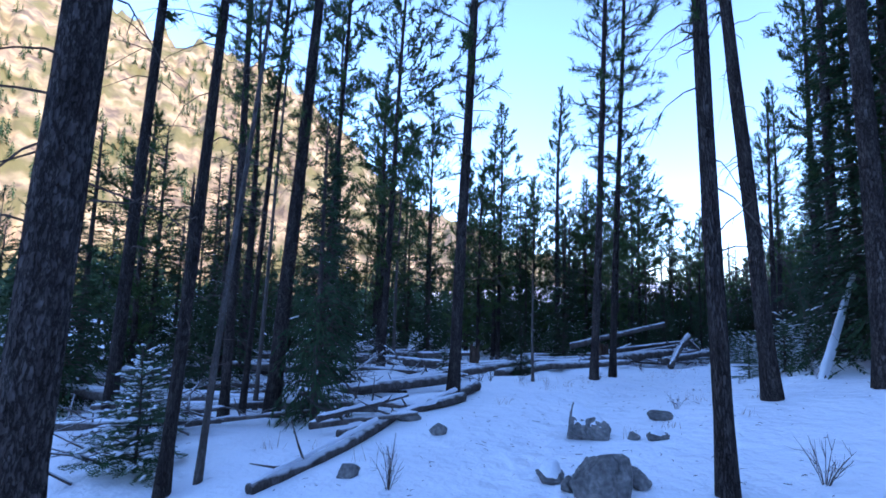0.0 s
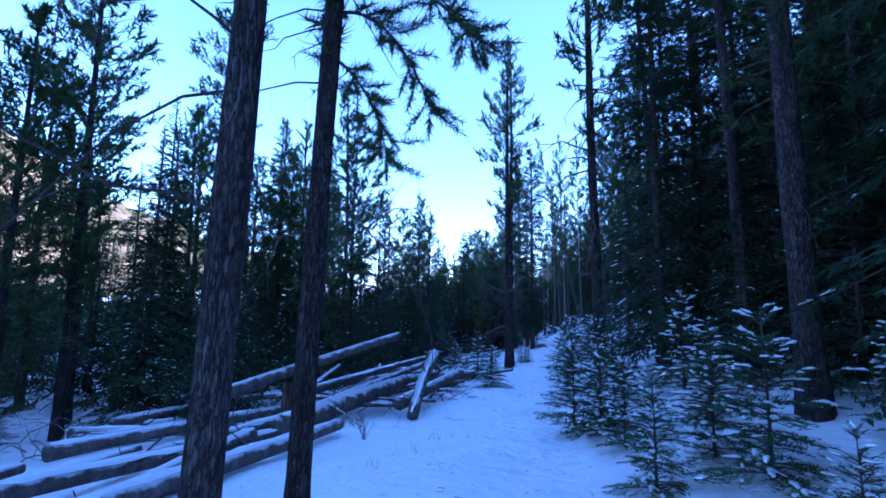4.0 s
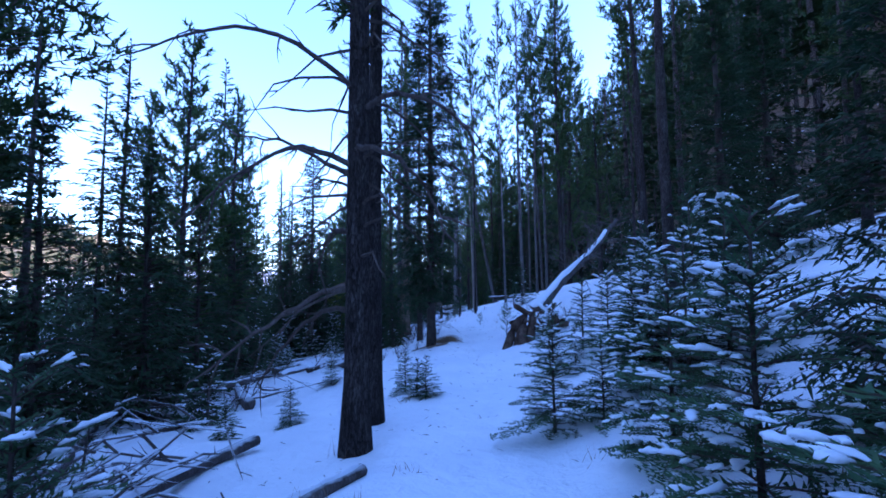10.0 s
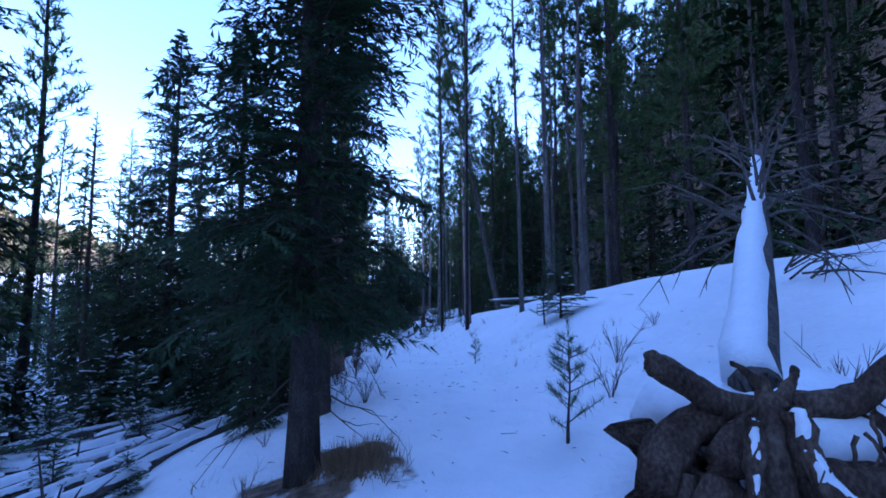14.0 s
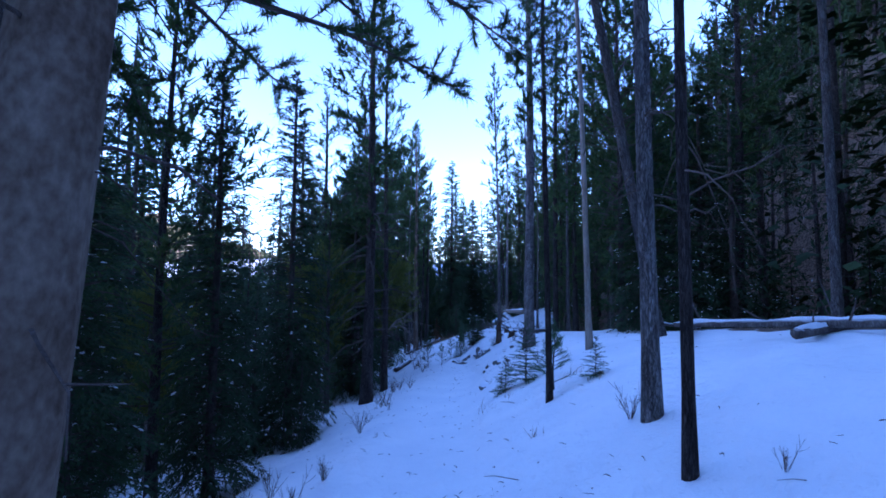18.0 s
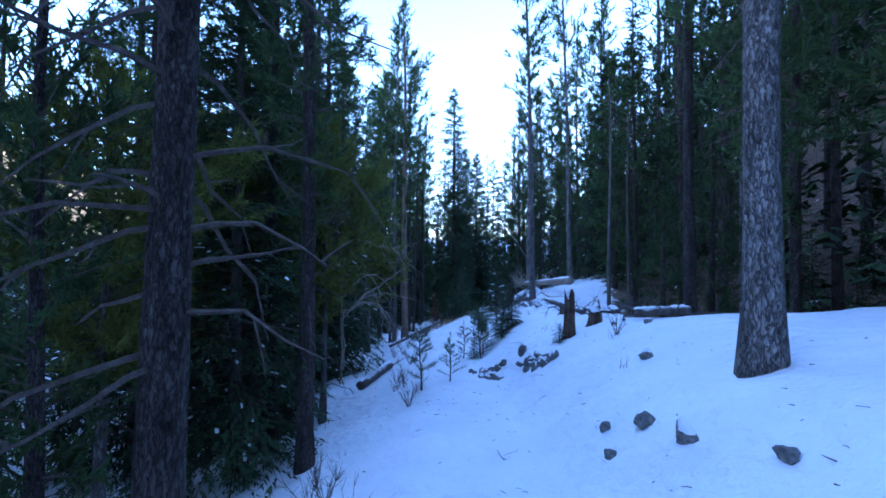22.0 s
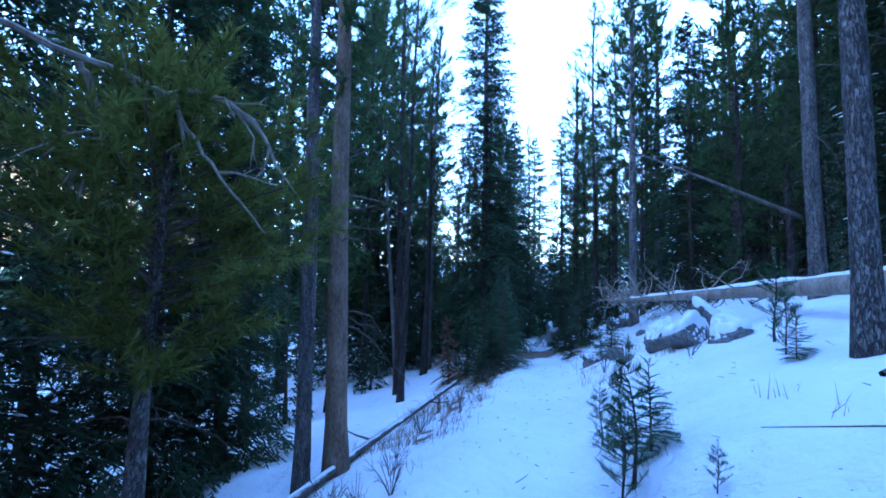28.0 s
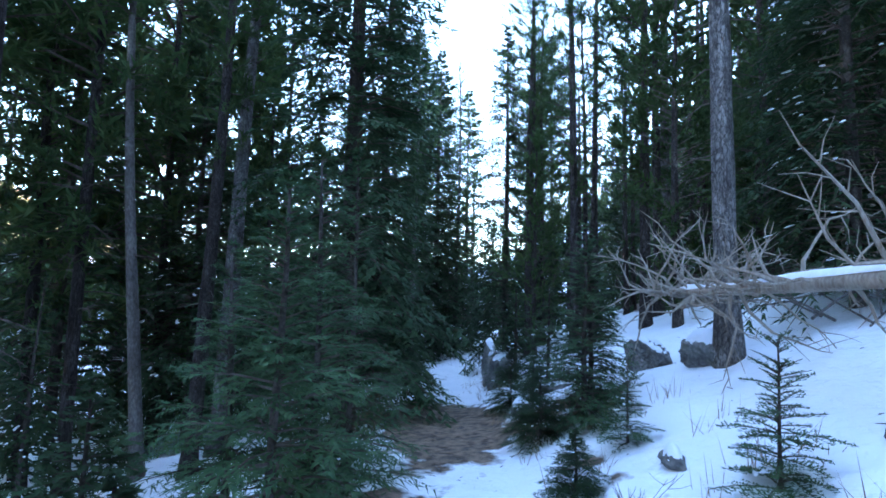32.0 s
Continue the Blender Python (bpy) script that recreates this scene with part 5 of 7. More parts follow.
# ---- saplings ----
SAPLINGS = [
    ("fir", 18.31, 20.05, 1.2), ("snowfir", 17.3, 20.05, 1.0), ("snowfir", 17.43, 19.26, 1.25), ("snowfir", 17.05, 19.54, 0.5), ("snowfir", 17.77, 19.82, 0.3),
    ("snowfir", 19.22, 21.12, 0.4), ("snowfir", 17.75, 18.9, 1.4), ("snowfir", 16.9, 18.7, 1.1), ("snowfir", 12.56, 16.27, 1.75), ("snowfir", 10.1, 14.1, 1.25),
    ("snowfir", 10.4, 13.6, 1.3), ("snowfir", 11.26, 13.34, 0.55), ("snowfir", 10.0, 12.9, 0.6), ("snowfir", 10.1, 13.4, 0.5), ("snowfir", 12.1, 13.1, 1.0), ("snowfir", 12.9, 14.2, 0.9),
    ("snowfir", 15.33, 18.88, 1.3), ("snowfir", 12.85, 16.2, 1.6), ("snowfir", 14.5, 17.6, 1.45), ("snowfir", 14.4, 16.25, 1.2), ("snowfir", 14.2, 15.55, 1.0), ("snowfir", 13.6, 17.0, 1.55),
    ("snowfir", 13.3, 16.5, 1.2), ("snowfir", 15.9, 18.2, 1.5), ("snowfir", 16.3, 18.5, 1.35), ("snowfir", 15.6, 17.8, 1.4), ("snowfir", 16.6, 18.0, 1.7), ("snowfir", 15.3, 18.4, 0.8), ("snowfir", 16.1, 17.6, 1.5), ("snowfir", 15.9, 18.3, 0.9), ("snowfir", 8.1, 12.25, 1.5), ("snowfir", 6.4, 10.0, 1.0), ("snowfir", 5.85, 8.6, 0.7), ("snowfir", 6.65, 9.3, 1.3),
    ("snowfir", 7.95, 10.35, 1.15), ("snowfir", 7.3, 10.9, 1.0), ("snowfir", 7.7, 11.5, 1.2), ("snowfir", 7.1, 9.9, 1.2), ("snowfir", 8.9, 12.2, 1.2), ("snowfir", 9.5, 12.5, 1.0),
    ("snowfir", 9.0, 11.2, 1.4), ("snowfir", 10.9, 14.5, 1.1), ("snowfir", 11.4, 15.3, 0.7), ("snowfir", 11.9, 15.5, 1.2), ("snowfir", 6.3, 8.3, 0.6), ("snowfir", 7.4, 8.7, 1.1),
    ("fir", 38.84, 44.22, 0.7), ("youngpine", 38.4, 44.08, 0.8), ("youngpine", 38.62, 44.3, 0.55), ("youngpine", 39.25, 44.9, 0.5), ("youngpine", 38.2, 43.5, 0.25), ("youngpine", 40.45, 43.9, 0.55),
    ("youngpine", 38.15, 44.0, 0.6), ("fir", 40.2, 43.75, 0.45), ("fir", 35.05, 40.7, 0.55), ("youngpine", 34.9, 40.85, 0.7), ("youngpine", 35.2, 40.6, 0.8), ("fir", 35.62, 40.46, 0.6),
]
for kind, x, y, h in SAPLINGS:
    plant(kind, x, y, h)
plant("snowfir", 10.45, 16.75, 1.1)
plant("snowfir", 10.75, 17.15, 1)
plant("snowfir", 11.6, 18.75, 1.3)
plant("snowfir", 15.85, 21.2, 0.6)
plant("snowfir", 16.1, 21.7, 0.7)
plant("fir", 20.05, 21, 0.35)
plant("fir", 20.7, 20.8, 0.55)
plant("snowfir", 20.1, 19.7, 1.6)
plant("youngpine", 20.7, 23.15, 0.75)
plant("youngpine", 24.5, 25.5, 0.9)
plant("youngpine", 28.3, 31, 0.6)
plant("fir", 28.5, 32.1, 0.4)
plant("fir", 24.75, 25.35, 1.5)
plant("youngpine", 23.2, 25.9, 0.4)
plant("fir", 27.9, 30.1, 0.5)
plant("youngpine", 32.4, 39, 0.9)
plant("fir", 36.2, 40.8, 0.8)
plant("youngpine", 33.2, 39.3, 0.7)
plant("fir", 44.72, 48.45, 0.85)
plant("fir", 45.4, 49.5, 0.7)
plant("youngpine", 41.1, 44.2, 0.8)
plant("snowfir", 43.9, 51.7, 0.9)
for k in range(130):
    i = R.randrange(12, 138)
    off = R.choice((-1, 1)) * R.uniform(0.75, 2.4)
    if k > 50:
        i, off = R.randrange(66, 118), -R.uniform(0.7, 1.5)
    x, y = ST[FIRST + i, 0] + TAN[FIRST + i, 1] * off, ST[FIRST + i, 1] - TAN[FIRST + i, 0] * off
    plant("shrub", x, y, R.uniform(0.2, 0.5))
for k in range(60):
    x, y = R.uniform(-7, 17), R.uniform(8, 30)
    u = float(trail_coords(x, y)[0][0])
    if -13 < u < -2.6 and min(math.hypot(x - p[0], y - p[1]) for p in PLACED) > 0.6:
        plant("farfir", x, y, R.uniform(0.4, 1.3))


# ---- the forest around ----
def scatter(rng, count, lo, hi, pick, apart, y_from=-14, y_to=105):
    """Spots for trees in a strip beside the trail, none too near another."""
    out = []
    for _ in range(count * 14):
        if len(out) >= count:
            break
        x, y = rng.uniform(-30, 95), rng.uniform(y_from, y_to)
        u = float(trail_coords(x, y)[0][0])
        if not lo < u < hi or min(math.hypot(x - p[0], y - p[1]) for p in PLACED) < apart:
            continue
        if (16.0 < x < 19.5 and 24.5 < y < 28.6) or (17.6 < x < 22.6 and 27.0 < y < 33.0) or (24.0 < x < 26.4 and 34.6 < y < 38.0):
            continue                # snow and logs lie open here
        if -8.0 < x < 4.0 and 2.0 < y < 16.0 and u > -7.0:
            continue                # fallen poles lie open here
        if 32.4 < x < 37.4 and 42.4 < y < 48.4:
            continue                # an open spot round the green pine
        out.append((x, y, *pick(rng, x, y, u)))
        PLACED.append((x, y, 0.5))
    return out


def right_trees(rng, x, y, u):
    return rng.choice(("pine", "pine", "midpine", "midpine", "spruce")), rng.uniform(10, 14)


def right_far(rng, x, y, u):
    return rng.choice(("farpine", "farpine", "farspruce")), rng.uniform(11, 17)


def left_trees(rng, x, y, u):
    return rng.choice(("midpine", "spruce", "lowpine")), rng.uniform(5, 7) + (2.5 if x + y > 62 else 0.0)


def left_far(rng, x, y, u):
    return rng.choice(("farpine", "farspruce", "farspruce")), rng.uniform(4.5, 8.0) + (3.0 if x + y > 66 else 0.0)


def end_trees(rng, x, y, u):
    return rng.choice(("midpine", "pine", "midpine", "lowpine")), rng.uniform(8, 12)


def dense_trees(rng, x, y, u):
    tall = 4.2 if x + y > 60 else 0.0
    if x + y > 85:
        return rng.choice(("midpine", "midpine", "pine")), rng.uniform(8.0, 11.0)
    return rng.choice(("spruce", "spruce", "lowpine", "farspruce")), rng.uniform(4.0, 6.0) + tall - (1.4 if u > -4.2 else 0)


def right_dense(rng, x, y, u):
    return rng.choice(("spruce", "lowpine", "midpine", "farspruce")), rng.uniform(7.0, 12.0)


def closing_trees(rng, x, y, u):
    return rng.choice(("farpine", "farspruce", "farspruce", "spruce")), rng.uniform(8.0, 12.0)


def thicket_trees(rng, x, y, u):
    return "thicket", rng.uniform(2.2, 5.0)


S = random.Random(21)
near_spots = scatter(S, 46, 4.6, 11, right_trees, 1.5) + scatter(S, 14, -12, -6, left_trees, 1.8) + scatter(S, 16, -16, -4.0, end_trees, 1.8, 48, 80) + scatter(S, 16, 3.6, 9, end_trees, 1.4, 48, 75)
near_spots += scatter(S, 46, -22, -1.9, closing_trees, 1.4, 58, 88) + scatter(S, 52, 2.6, 12, closing_trees, 1.3, 50, 78) + scatter(S, 34, 5.5, 14, right_far, 1.3, 38, 58)
near_spots += scatter(S, 44, -9, -2.9, dense_trees, 1.2, 31, 50) + scatter(S, 22, 4.6, 10, right_dense, 1.15, 20, 50) + scatter(S, 34, -12, -4.2, dense_trees, 1.3, 8, 30)
near_spots += scatter(S, 70, -16, -5.8, thicket_trees, 0.9, 9, 32) + scatter(S, 170, -13, -4.0, thicket_trees, 0.85) + scatter(S, 80, 4.6, 13, thicket_trees, 0.95)
FAR_KIND = {"pine": "farpine", "midpine": "farpine", "lowpine": "farpine", "spruce": "farspruce"}
near_spots = [(x, y, FAR_KIND.get(kind, kind) if abs(float(trail_coords(x, y)[0][0])) > 8.0 else kind, h) for x, y, kind, h in near_spots]
joined = [s for s in near_spots if s[2].startswith("far") or (s[2] == "thicket" and abs(float(trail_coords(s[0], s[1])[0][0])) > 5.6)]
for x, y, kind, h in near_spots:
    if (x, y, kind, h) in joined:
        continue
    plant(kind, x, y, h, None if kind == "thicket" else S.uniform(0.07, 0.12), S.uniform(0.8, 1.05), S.uniform(0, 2.5), S.uniform(0, 360))


def forest(name, label, spots):
    """Trees that stand too far off to tell apart, joined into one mesh with leaf and bark."""
    rng = random.Random(9)
    cos, loops, sizes, mats = [], [], [], []
    base = 0
    for x, y, kind, h in spots:
        ob = rng.choice(KINDS[kind])
        k = h / SPEC[ob.name][0]
        w = k * rng.uniform(0.85, 1.15)
        a = rng.uniform(0, 6.28)
        ca, sa = math.cos(a) * w, math.sin(a) * w
        z = floor_z(x, y) - 0.1
        for o in ob.children:
            if o.name.startswith("branchwork"):
                continue
            m = o.data
            co = np.empty(len(m.vertices) * 3)
            m.vertices.foreach_get("co", co)
            co = co.reshape(-1, 3)
            cos.append(np.stack([x + ca * co[:, 0] - sa * co[:, 1], y + sa * co[:, 0] + ca * co[:, 1], z + k * co[:, 2]], 1))
            li = np.empty(len(m.loops), np.int32)
            m.loops.foreach_get("vertex_index", li)
            lt = np.empty(len(m.polygons), np.int32)
            m.polygons.foreach_get("loop_total", lt)
            loops.append(li + base)
            sizes.append(lt)
            mats.append(np.full(len(lt), 1 if o.name.startswith("trunk") else 2 if o.name.startswith("snow") else 0, np.int32))
            base += len(co)
    cos, loops, sizes, mats = (np.concatenate(v) for v in (cos, loops, sizes, mats))
    mesh = bpy.data.meshes.new(name)
    mesh.vertices.add(len(cos))
    mesh.vertices.foreach_set("co", cos.ravel())
    mesh.loops.add(len(loops))
    mesh.loops.foreach_set("vertex_index", loops)
    mesh.polygons.add(len(sizes))
    mesh.polygons.foreach_set("loop_start", np.concatenate([[0], np.cumsum(sizes)[:-1]]).astype(np.int32))
    mesh.polygons.foreach_set("material_index", mats)
    for m in (FAR_GREEN, PINE_BARK, SNOW_CAP):
        mesh.materials.append(m)
    mesh.update(calc_edges=True)
    return tagged(new(name, mesh), label, "forest", kind="stuff")


forest("mid_woods", "dark young conifers behind the trail-side trees", joined)
forest("valley_woods", "dark mixed conifer woods below the trail", scatter(S, 250, -44, -11, left_far, 1.5) + scatter(S, 190, -40, -10, thicket_trees, 1.2))
forest("slope_woods", "dark mixed conifer woods on the rising slope", scatter(S, 330, 9, 40, right_far, 1.4) + scatter(S, 150, 9, 30, thicket_trees, 1.1))
for group in KINDS.values():
    for ob in group:
        for o in (*ob.children_recursive, ob):
            bpy.data.objects.remove(o)


def far_conifers(name, label, spots, sides=7):
    """Many distant conifers in one mesh: ragged skirts of drooping spikes."""
    rng, buf = random.Random(5), Buffer()
    for x, y, z, h in spots:
        w = h * rng.uniform(0.13, 0.19)
        buf.add([(x - 0.02 * h * 0.5, y, z - 0.5), (x + 0.02 * h * 0.5, y, z - 0.5), (x, y, z + h)], [(0, 1, 2)])
        tiers = 6
        for k in range(tiers):
            f = k / tiers
            zt, r = z + h * (0.12 + 0.86 * f), w * (1 - f) ** 0.8 + 0.02 * h
            turn = rng.uniform(0, 6.28)
            for s in range(sides):
                a = turn + 2 * math.pi * s / sides + rng.uniform(-0.3, 0.3)
                q = r * rng.uniform(0.6, 1.25)
                ca, sa = math.cos(a), math.sin(a)
                px, py, e = x + ca * q, y + sa * q, 0.35 * q
                buf.add([(x, y, zt + 0.10 * h), (px - sa * e, py + ca * e, zt - 0.2 * q), (x + ca * q * 1.2, y + sa * q * 1.2, zt - 0.05 * h), (px + sa * e, py - ca * e, zt - 0.2 * q)], [(0, 1, 2, 3)])
    return tagged(new(name, buf.mesh(name, FAR_GREEN)), label, "forest", kind="stuff")


def far_spots(rng, count, test, heights):
    out = []
    while len(out) < count:
        x, y = rng.uniform(-150, 240), rng.uniform(-90, 260)
        u = float(trail_coords(x, y)[0][0])
        if test(x, y, u):
            out.append((x, y, floor_z(x, y) - 0.3, rng.uniform(*heights)))
    return out


S = random.Random(4)
valley = far_spots(S, 1100, lambda x, y, u: (u < -36 and math.hypot(x, y) < 210 and y > -30) or (u >= -36 and y > 78 and abs(u) > 4 and u < 20), (5.5, 10))
far_conifers("valley_forest", "dark conifer forest across the valley floor", valley)
slope = far_spots(S, 1500, lambda x, y, u: u > 30 and x * 0.8 - y * 0.6 < 150, (9, 15))
far_conifers("slope_forest", "shaded conifer forest on the steep hillside", slope)
behind = far_spots(S, 120, lambda x, y, u: y < -14 and abs(u) > 3 and math.hypot(x, y) < 90, (8, 13))
far_conifers("back_forest", "conifer forest behind the trail", behind)
dots = []
for _ in range(1500):
    j, i = S.randrange(0, 62), S.randrange(0, 260)
    p = mountain_co[j, i]
    if hash_noise(np.array([i * 0.09]), np.array([j * 0.16]), 3)[0] > -0.25:
        dots.append((float(p[0]), float(p[1]), float(p[2]) - 1, S.uniform(6, 13)))
far_conifers("mountain_trees", "scattered conifers on the sunlit mountainside", dots, 5)

# ---- fallen logs, rocks, stump and the uprooted tree ----


def snow_strip(buf, rng, a, b, r0, r1, thick=0.05, segs=10, cover=1.0, patchy=0.28):
    """Snow lying in uneven, broken patches along the top of a log."""
    a, b = np.asarray(a, float), np.asarray(b, float)
    d = unit(b - a)
    s = unit(cross(d, np.array((0, 0, 1.0))))
    up = cross(s, d)
    rows, segs, lie = [], segs * 2, 1.0
    for i in range(segs + 1):
        f = i / segs
        r = r0 + (r1 - r0) * f
        c = a + (b - a) * f
        lie = min(1.0, max(0.12, lie + rng.gauss(0.05, patchy)))
        w = r * cover * lie * rng.uniform(0.8, 1.0)
        shift = r * rng.uniform(-0.15, 0.15)
        t = thick * rng.uniform(0.6, 1.1) * lie * (0.15 if i in (0, segs) else 1)
        row = []
        for k in range(5):
            q = (k - 2) / 2
            x = q * w + shift
            row.append(tuple(c + s * x + up * (math.sqrt(max(r * r - x * x, 0)) + (t * (1 - q * q) if abs(q) < 1 else -0.012))))
        rows.append(row)
    n = 5
    buf.add([v for row in rows for v in row], [(i * n + k, i * n + k + 1, (i + 1) * n + k + 1, (i + 1) * n + k) for i in range(segs) for k in range(n - 1)])


L = random.Random(11)


def fallen_log(a, b, r0, r1, snow=0.05, label="", mat=None, stubs=3, name="fallen_log", patchy=0.28, cover=0.8):
    a, b = np.asarray(a, float), np.asarray(b, float)
    buf = Buffer()
    n = max(6, int(np.linalg.norm(b - a) / 0.35))
    sag = np.array((L.uniform(-0.05, 0.05), L.uniform(-0.05, 0.05), L.uniform(-0.02, 0.02)))
    pts = [a + (b - a) * i / n + sag * math.sin(math.pi * i / n) for i in range(n + 1)]
    tube(buf, pts, [r0 + (r1 - r0) * i / n for i in range(n + 1)], 10, True, 0.07, L)
    ob = tagged(new(name, buf.mesh(name, mat or (FROSTED if snow else DEAD), True)), label or "weathered grey fallen log with snow along its top", "log", "fallen logs")
    if stubs:
        for _ in range(stubs):
            wood = Buffer()
            p = a + (b - a) * L.uniform(0.1, 0.95)
            e = unit(np.array((L.gauss(0, 1), L.gauss(0, 1), abs(L.gauss(0, 0.8)))))
            s = L.uniform(0.15, 0.5)
            tube(wood, [p, p + e * s * 0.5, p + e * s + np.array((0, 0, 0.04))], [0.014, 0.010, 0.004], 4, False)
            part("branch_stub", wood.mesh("branch_stub", DEAD), ob)
    if snow:
        white = Buffer()
        snow_strip(white, L, a, b, r0, r1, snow * 0.7, max(8, n), cover * (0.72 if cover < 1 else 1), patchy)
        part("snow_cap", white.mesh("snow_cap", SNOW_CAP, True), ob, "white snow lying on the log")
    return ob


def ground_log(x0, y0, x1, y1, r0, r1, up0=0.0, up1=0.0, **more):
    return fallen_log((x0, y0, floor_z(x0, y0) + r0 * 0.7 + up0), (x1, y1, floor_z(x1, y1) + r1 * 0.7 + up1), r0, r1, **more)


# the log jam beside the trail
fallen_log((7.53, 16.12, 0.50), (4.3, 15.9, -0.30), 0.075, 0.11, 0.012, cover=0.6, patchy=0.2)
fallen_log((8.06, 15.62, 0.18), (7.05, 14.75, -0.72), 0.095, 0.10, 0.008, cover=0.45, patchy=0.25)
fallen_log((7.1, 15.3, -0.62), (9.66, 16.95, -0.45), 0.12, 0.095, 0.016, cover=0.6, patchy=0.22)
fallen_log((8.9, 17.3, -0.25), (5.4, 15.2, -0.55), 0.06, 0.09, 0.015)
fallen_log((9.3, 17.7, -0.15), (5.9, 16.6, -0.50), 0.055, 0.09, 0.015)
fallen_log((8.0, 16.7, -0.50), (4.9, 14.7, -0.62), 0.15, 0.18, 0.02, cover=0.65, patchy=0.22)
fallen_log((10.4, 17.4, -0.62), (8.2, 17.3, -0.60), 0.12, 0.13, 0.015)
fallen_log((8.34, 16.4, 0.10), (9.9, 17.9, -0.75), 0.04, 0.07, 0.012)
fallen_log((10.5, 17.7, -0.66), (8.6, 18.9, -0.55), 0.06, 0.08)
for _ in range(30):
    x, y, a = L.uniform(5.0, 9.8), L.uniform(15.9, 19.2), L.uniform(-0.8, 1.1)
    n = L.uniform(0.9, 2.8)
    z = floor_z(x, y)
    if float(trail_coords(x + n * math.cos(a), y + n * math.sin(a))[0][0]) > -1.2 or float(trail_coords(x, y)[0][0]) > -1.2:
        continue
    fallen_log((x, y, z + L.uniform(0.03, 0.45)), (x + n * math.cos(a), y + n * math.sin(a), z + L.uniform(0.0, 0.55)), L.uniform(0.03, 0.065), L.uniform(0.02, 0.045), stubs=2)
# long logs on the valley side of the first stretch
ground_log(-1.9, 7.1, 1.0, 10.4, 0.10, 0.08, 0.05, 0.12)
ground_log(1.3, 10.9, 4.4, 14.2, 0.10, 0.07, 0.02, 0.12)
ground_log(-0.1, 6.5, 0.6, 7.75, 0.075, 0.09, stubs=1)
ground_log(-3.4, 6.0, 0.2, 8.5, 0.07, 0.09, 0.05, 0.1)
ground_log(-5.5, 7.0, -0.8, 6.4, 0.09, 0.07, 0.15, 0.05)
ground_log(-1.35, 3.6, -0.5, 5.65, 0.05, 0.06)
ground_log(-1.0, 5.0, 0.35, 7.0, 0.05, 0.07)
ground_log(2.4, 12.3, 5.6, 14.3, 0.09, 0.075, 0.05, 0.1)
for _ in range(34):
    x, y, a = L.uniform(-7, 3), L.uniform(8.5, 18), L.uniform(-0.6, 0.8)
    n = L.uniform(1.5, 4.0)
    if float(trail_coords(x + n * math.cos(a), y + n * math.sin(a))[0][0]) < -3.0 and float(trail_coords(x, y)[0][0]) < -3.0:
        ground_log(x, y, x + n * math.cos(a), y + n * math.sin(a), L.uniform(0.06, 0.12), L.uniform(0.04, 0.08), L.uniform(0, 0.2), L.uniform(0, 0.25), stubs=4)
for _ in range(34):
    x, y, a = L.uniform(10, 24), L.uniform(19, 38), L.uniform(0.2, 1.4)
    n = L.uniform(1.5, 4.0)
    u0, u1 = float(trail_coords(x, y)[0][0]), float(trail_coords(x + n * math.cos(a), y + n * math.sin(a))[0][0])
    if -10 < u0 < -1.9 and -10 < u1 < -1.9:
        ground_log(x, y, x + n * math.cos(a), y + n * math.sin(a), L.uniform(0.05, 0.10), L.uniform(0.04, 0.07), L.uniform(0, 0.15), L.uniform(0, 0.15), stubs=3)
ground_log(11.7, 19.2, 13.7, 19.6, 0.07, 0.05)
ground_log(14.5, 16.3, 16.8, 17.2, 0.06, 0.05, 0.05, 0.05)
ground_log(13.9, 14.4, 16.5, 15.6, 0.06, 0.05, 0.05, 0.1)
# the snow-plastered leaning pole near the start
fallen_log((5.6, 7.1, 0.15), (7.0, 8.05, 1.86), 0.065, 0.03, 0.05, "broken leaning pole plastered with snow", name="leaning_pole", stubs=0, patchy=0.04, cover=1.3)
for _ in range(16):
    # thin poles and sticks lying criss-cross under the first trees
    x, y, a = L.uniform(-5.5, -1.2), L.uniform(4.2, 8.5), L.uniform(-0.5, 1.0)
    n = L.uniform(0.8, 2.4)
    if float(trail_coords(x + n * math.cos(a), y + n * math.sin(a))[0][0]) < -1.1:
        ground_log(x, y, x + n * math.cos(a), y + n * math.sin(a), L.uniform(0.025, 0.055), L.uniform(0.015, 0.035), L.uniform(0, 0.2), L.uniform(0, 0.25), stubs=4)
for x0, y0, x1, y1, r in ((17.2, 26.0, 18.9, 27.0, 0.07), (17.0, 26.9, 19.0, 27.5, 0.06), (17.6, 25.6, 19.2, 26.5, 0.05), (16.6, 27.4, 18.4, 28.2, 0.07), (18.2, 25.4, 18.8, 27.4, 0.045), (17.4, 28.4, 19.2, 28.6, 0.06), (18.0, 27.7, 20.3, 28.8, 0.10), (18.9, 27.3, 20.6, 28.0, 0.07), (18.2, 29.3, 20.9, 29.5, 0.06), (19.6, 30.2, 22.0, 30.0, 0.07), (18.6, 31.4, 21.0, 30.8, 0.06), (19.3, 28.1, 20.0, 30.1, 0.045), (20.4, 31.7, 22.5, 31.2, 0.07)):
    ground_log(x0, y0, x1, y1, r, r * 0.8, 0.04, 0.10, snow=0.07, cover=1.0, patchy=0.15)
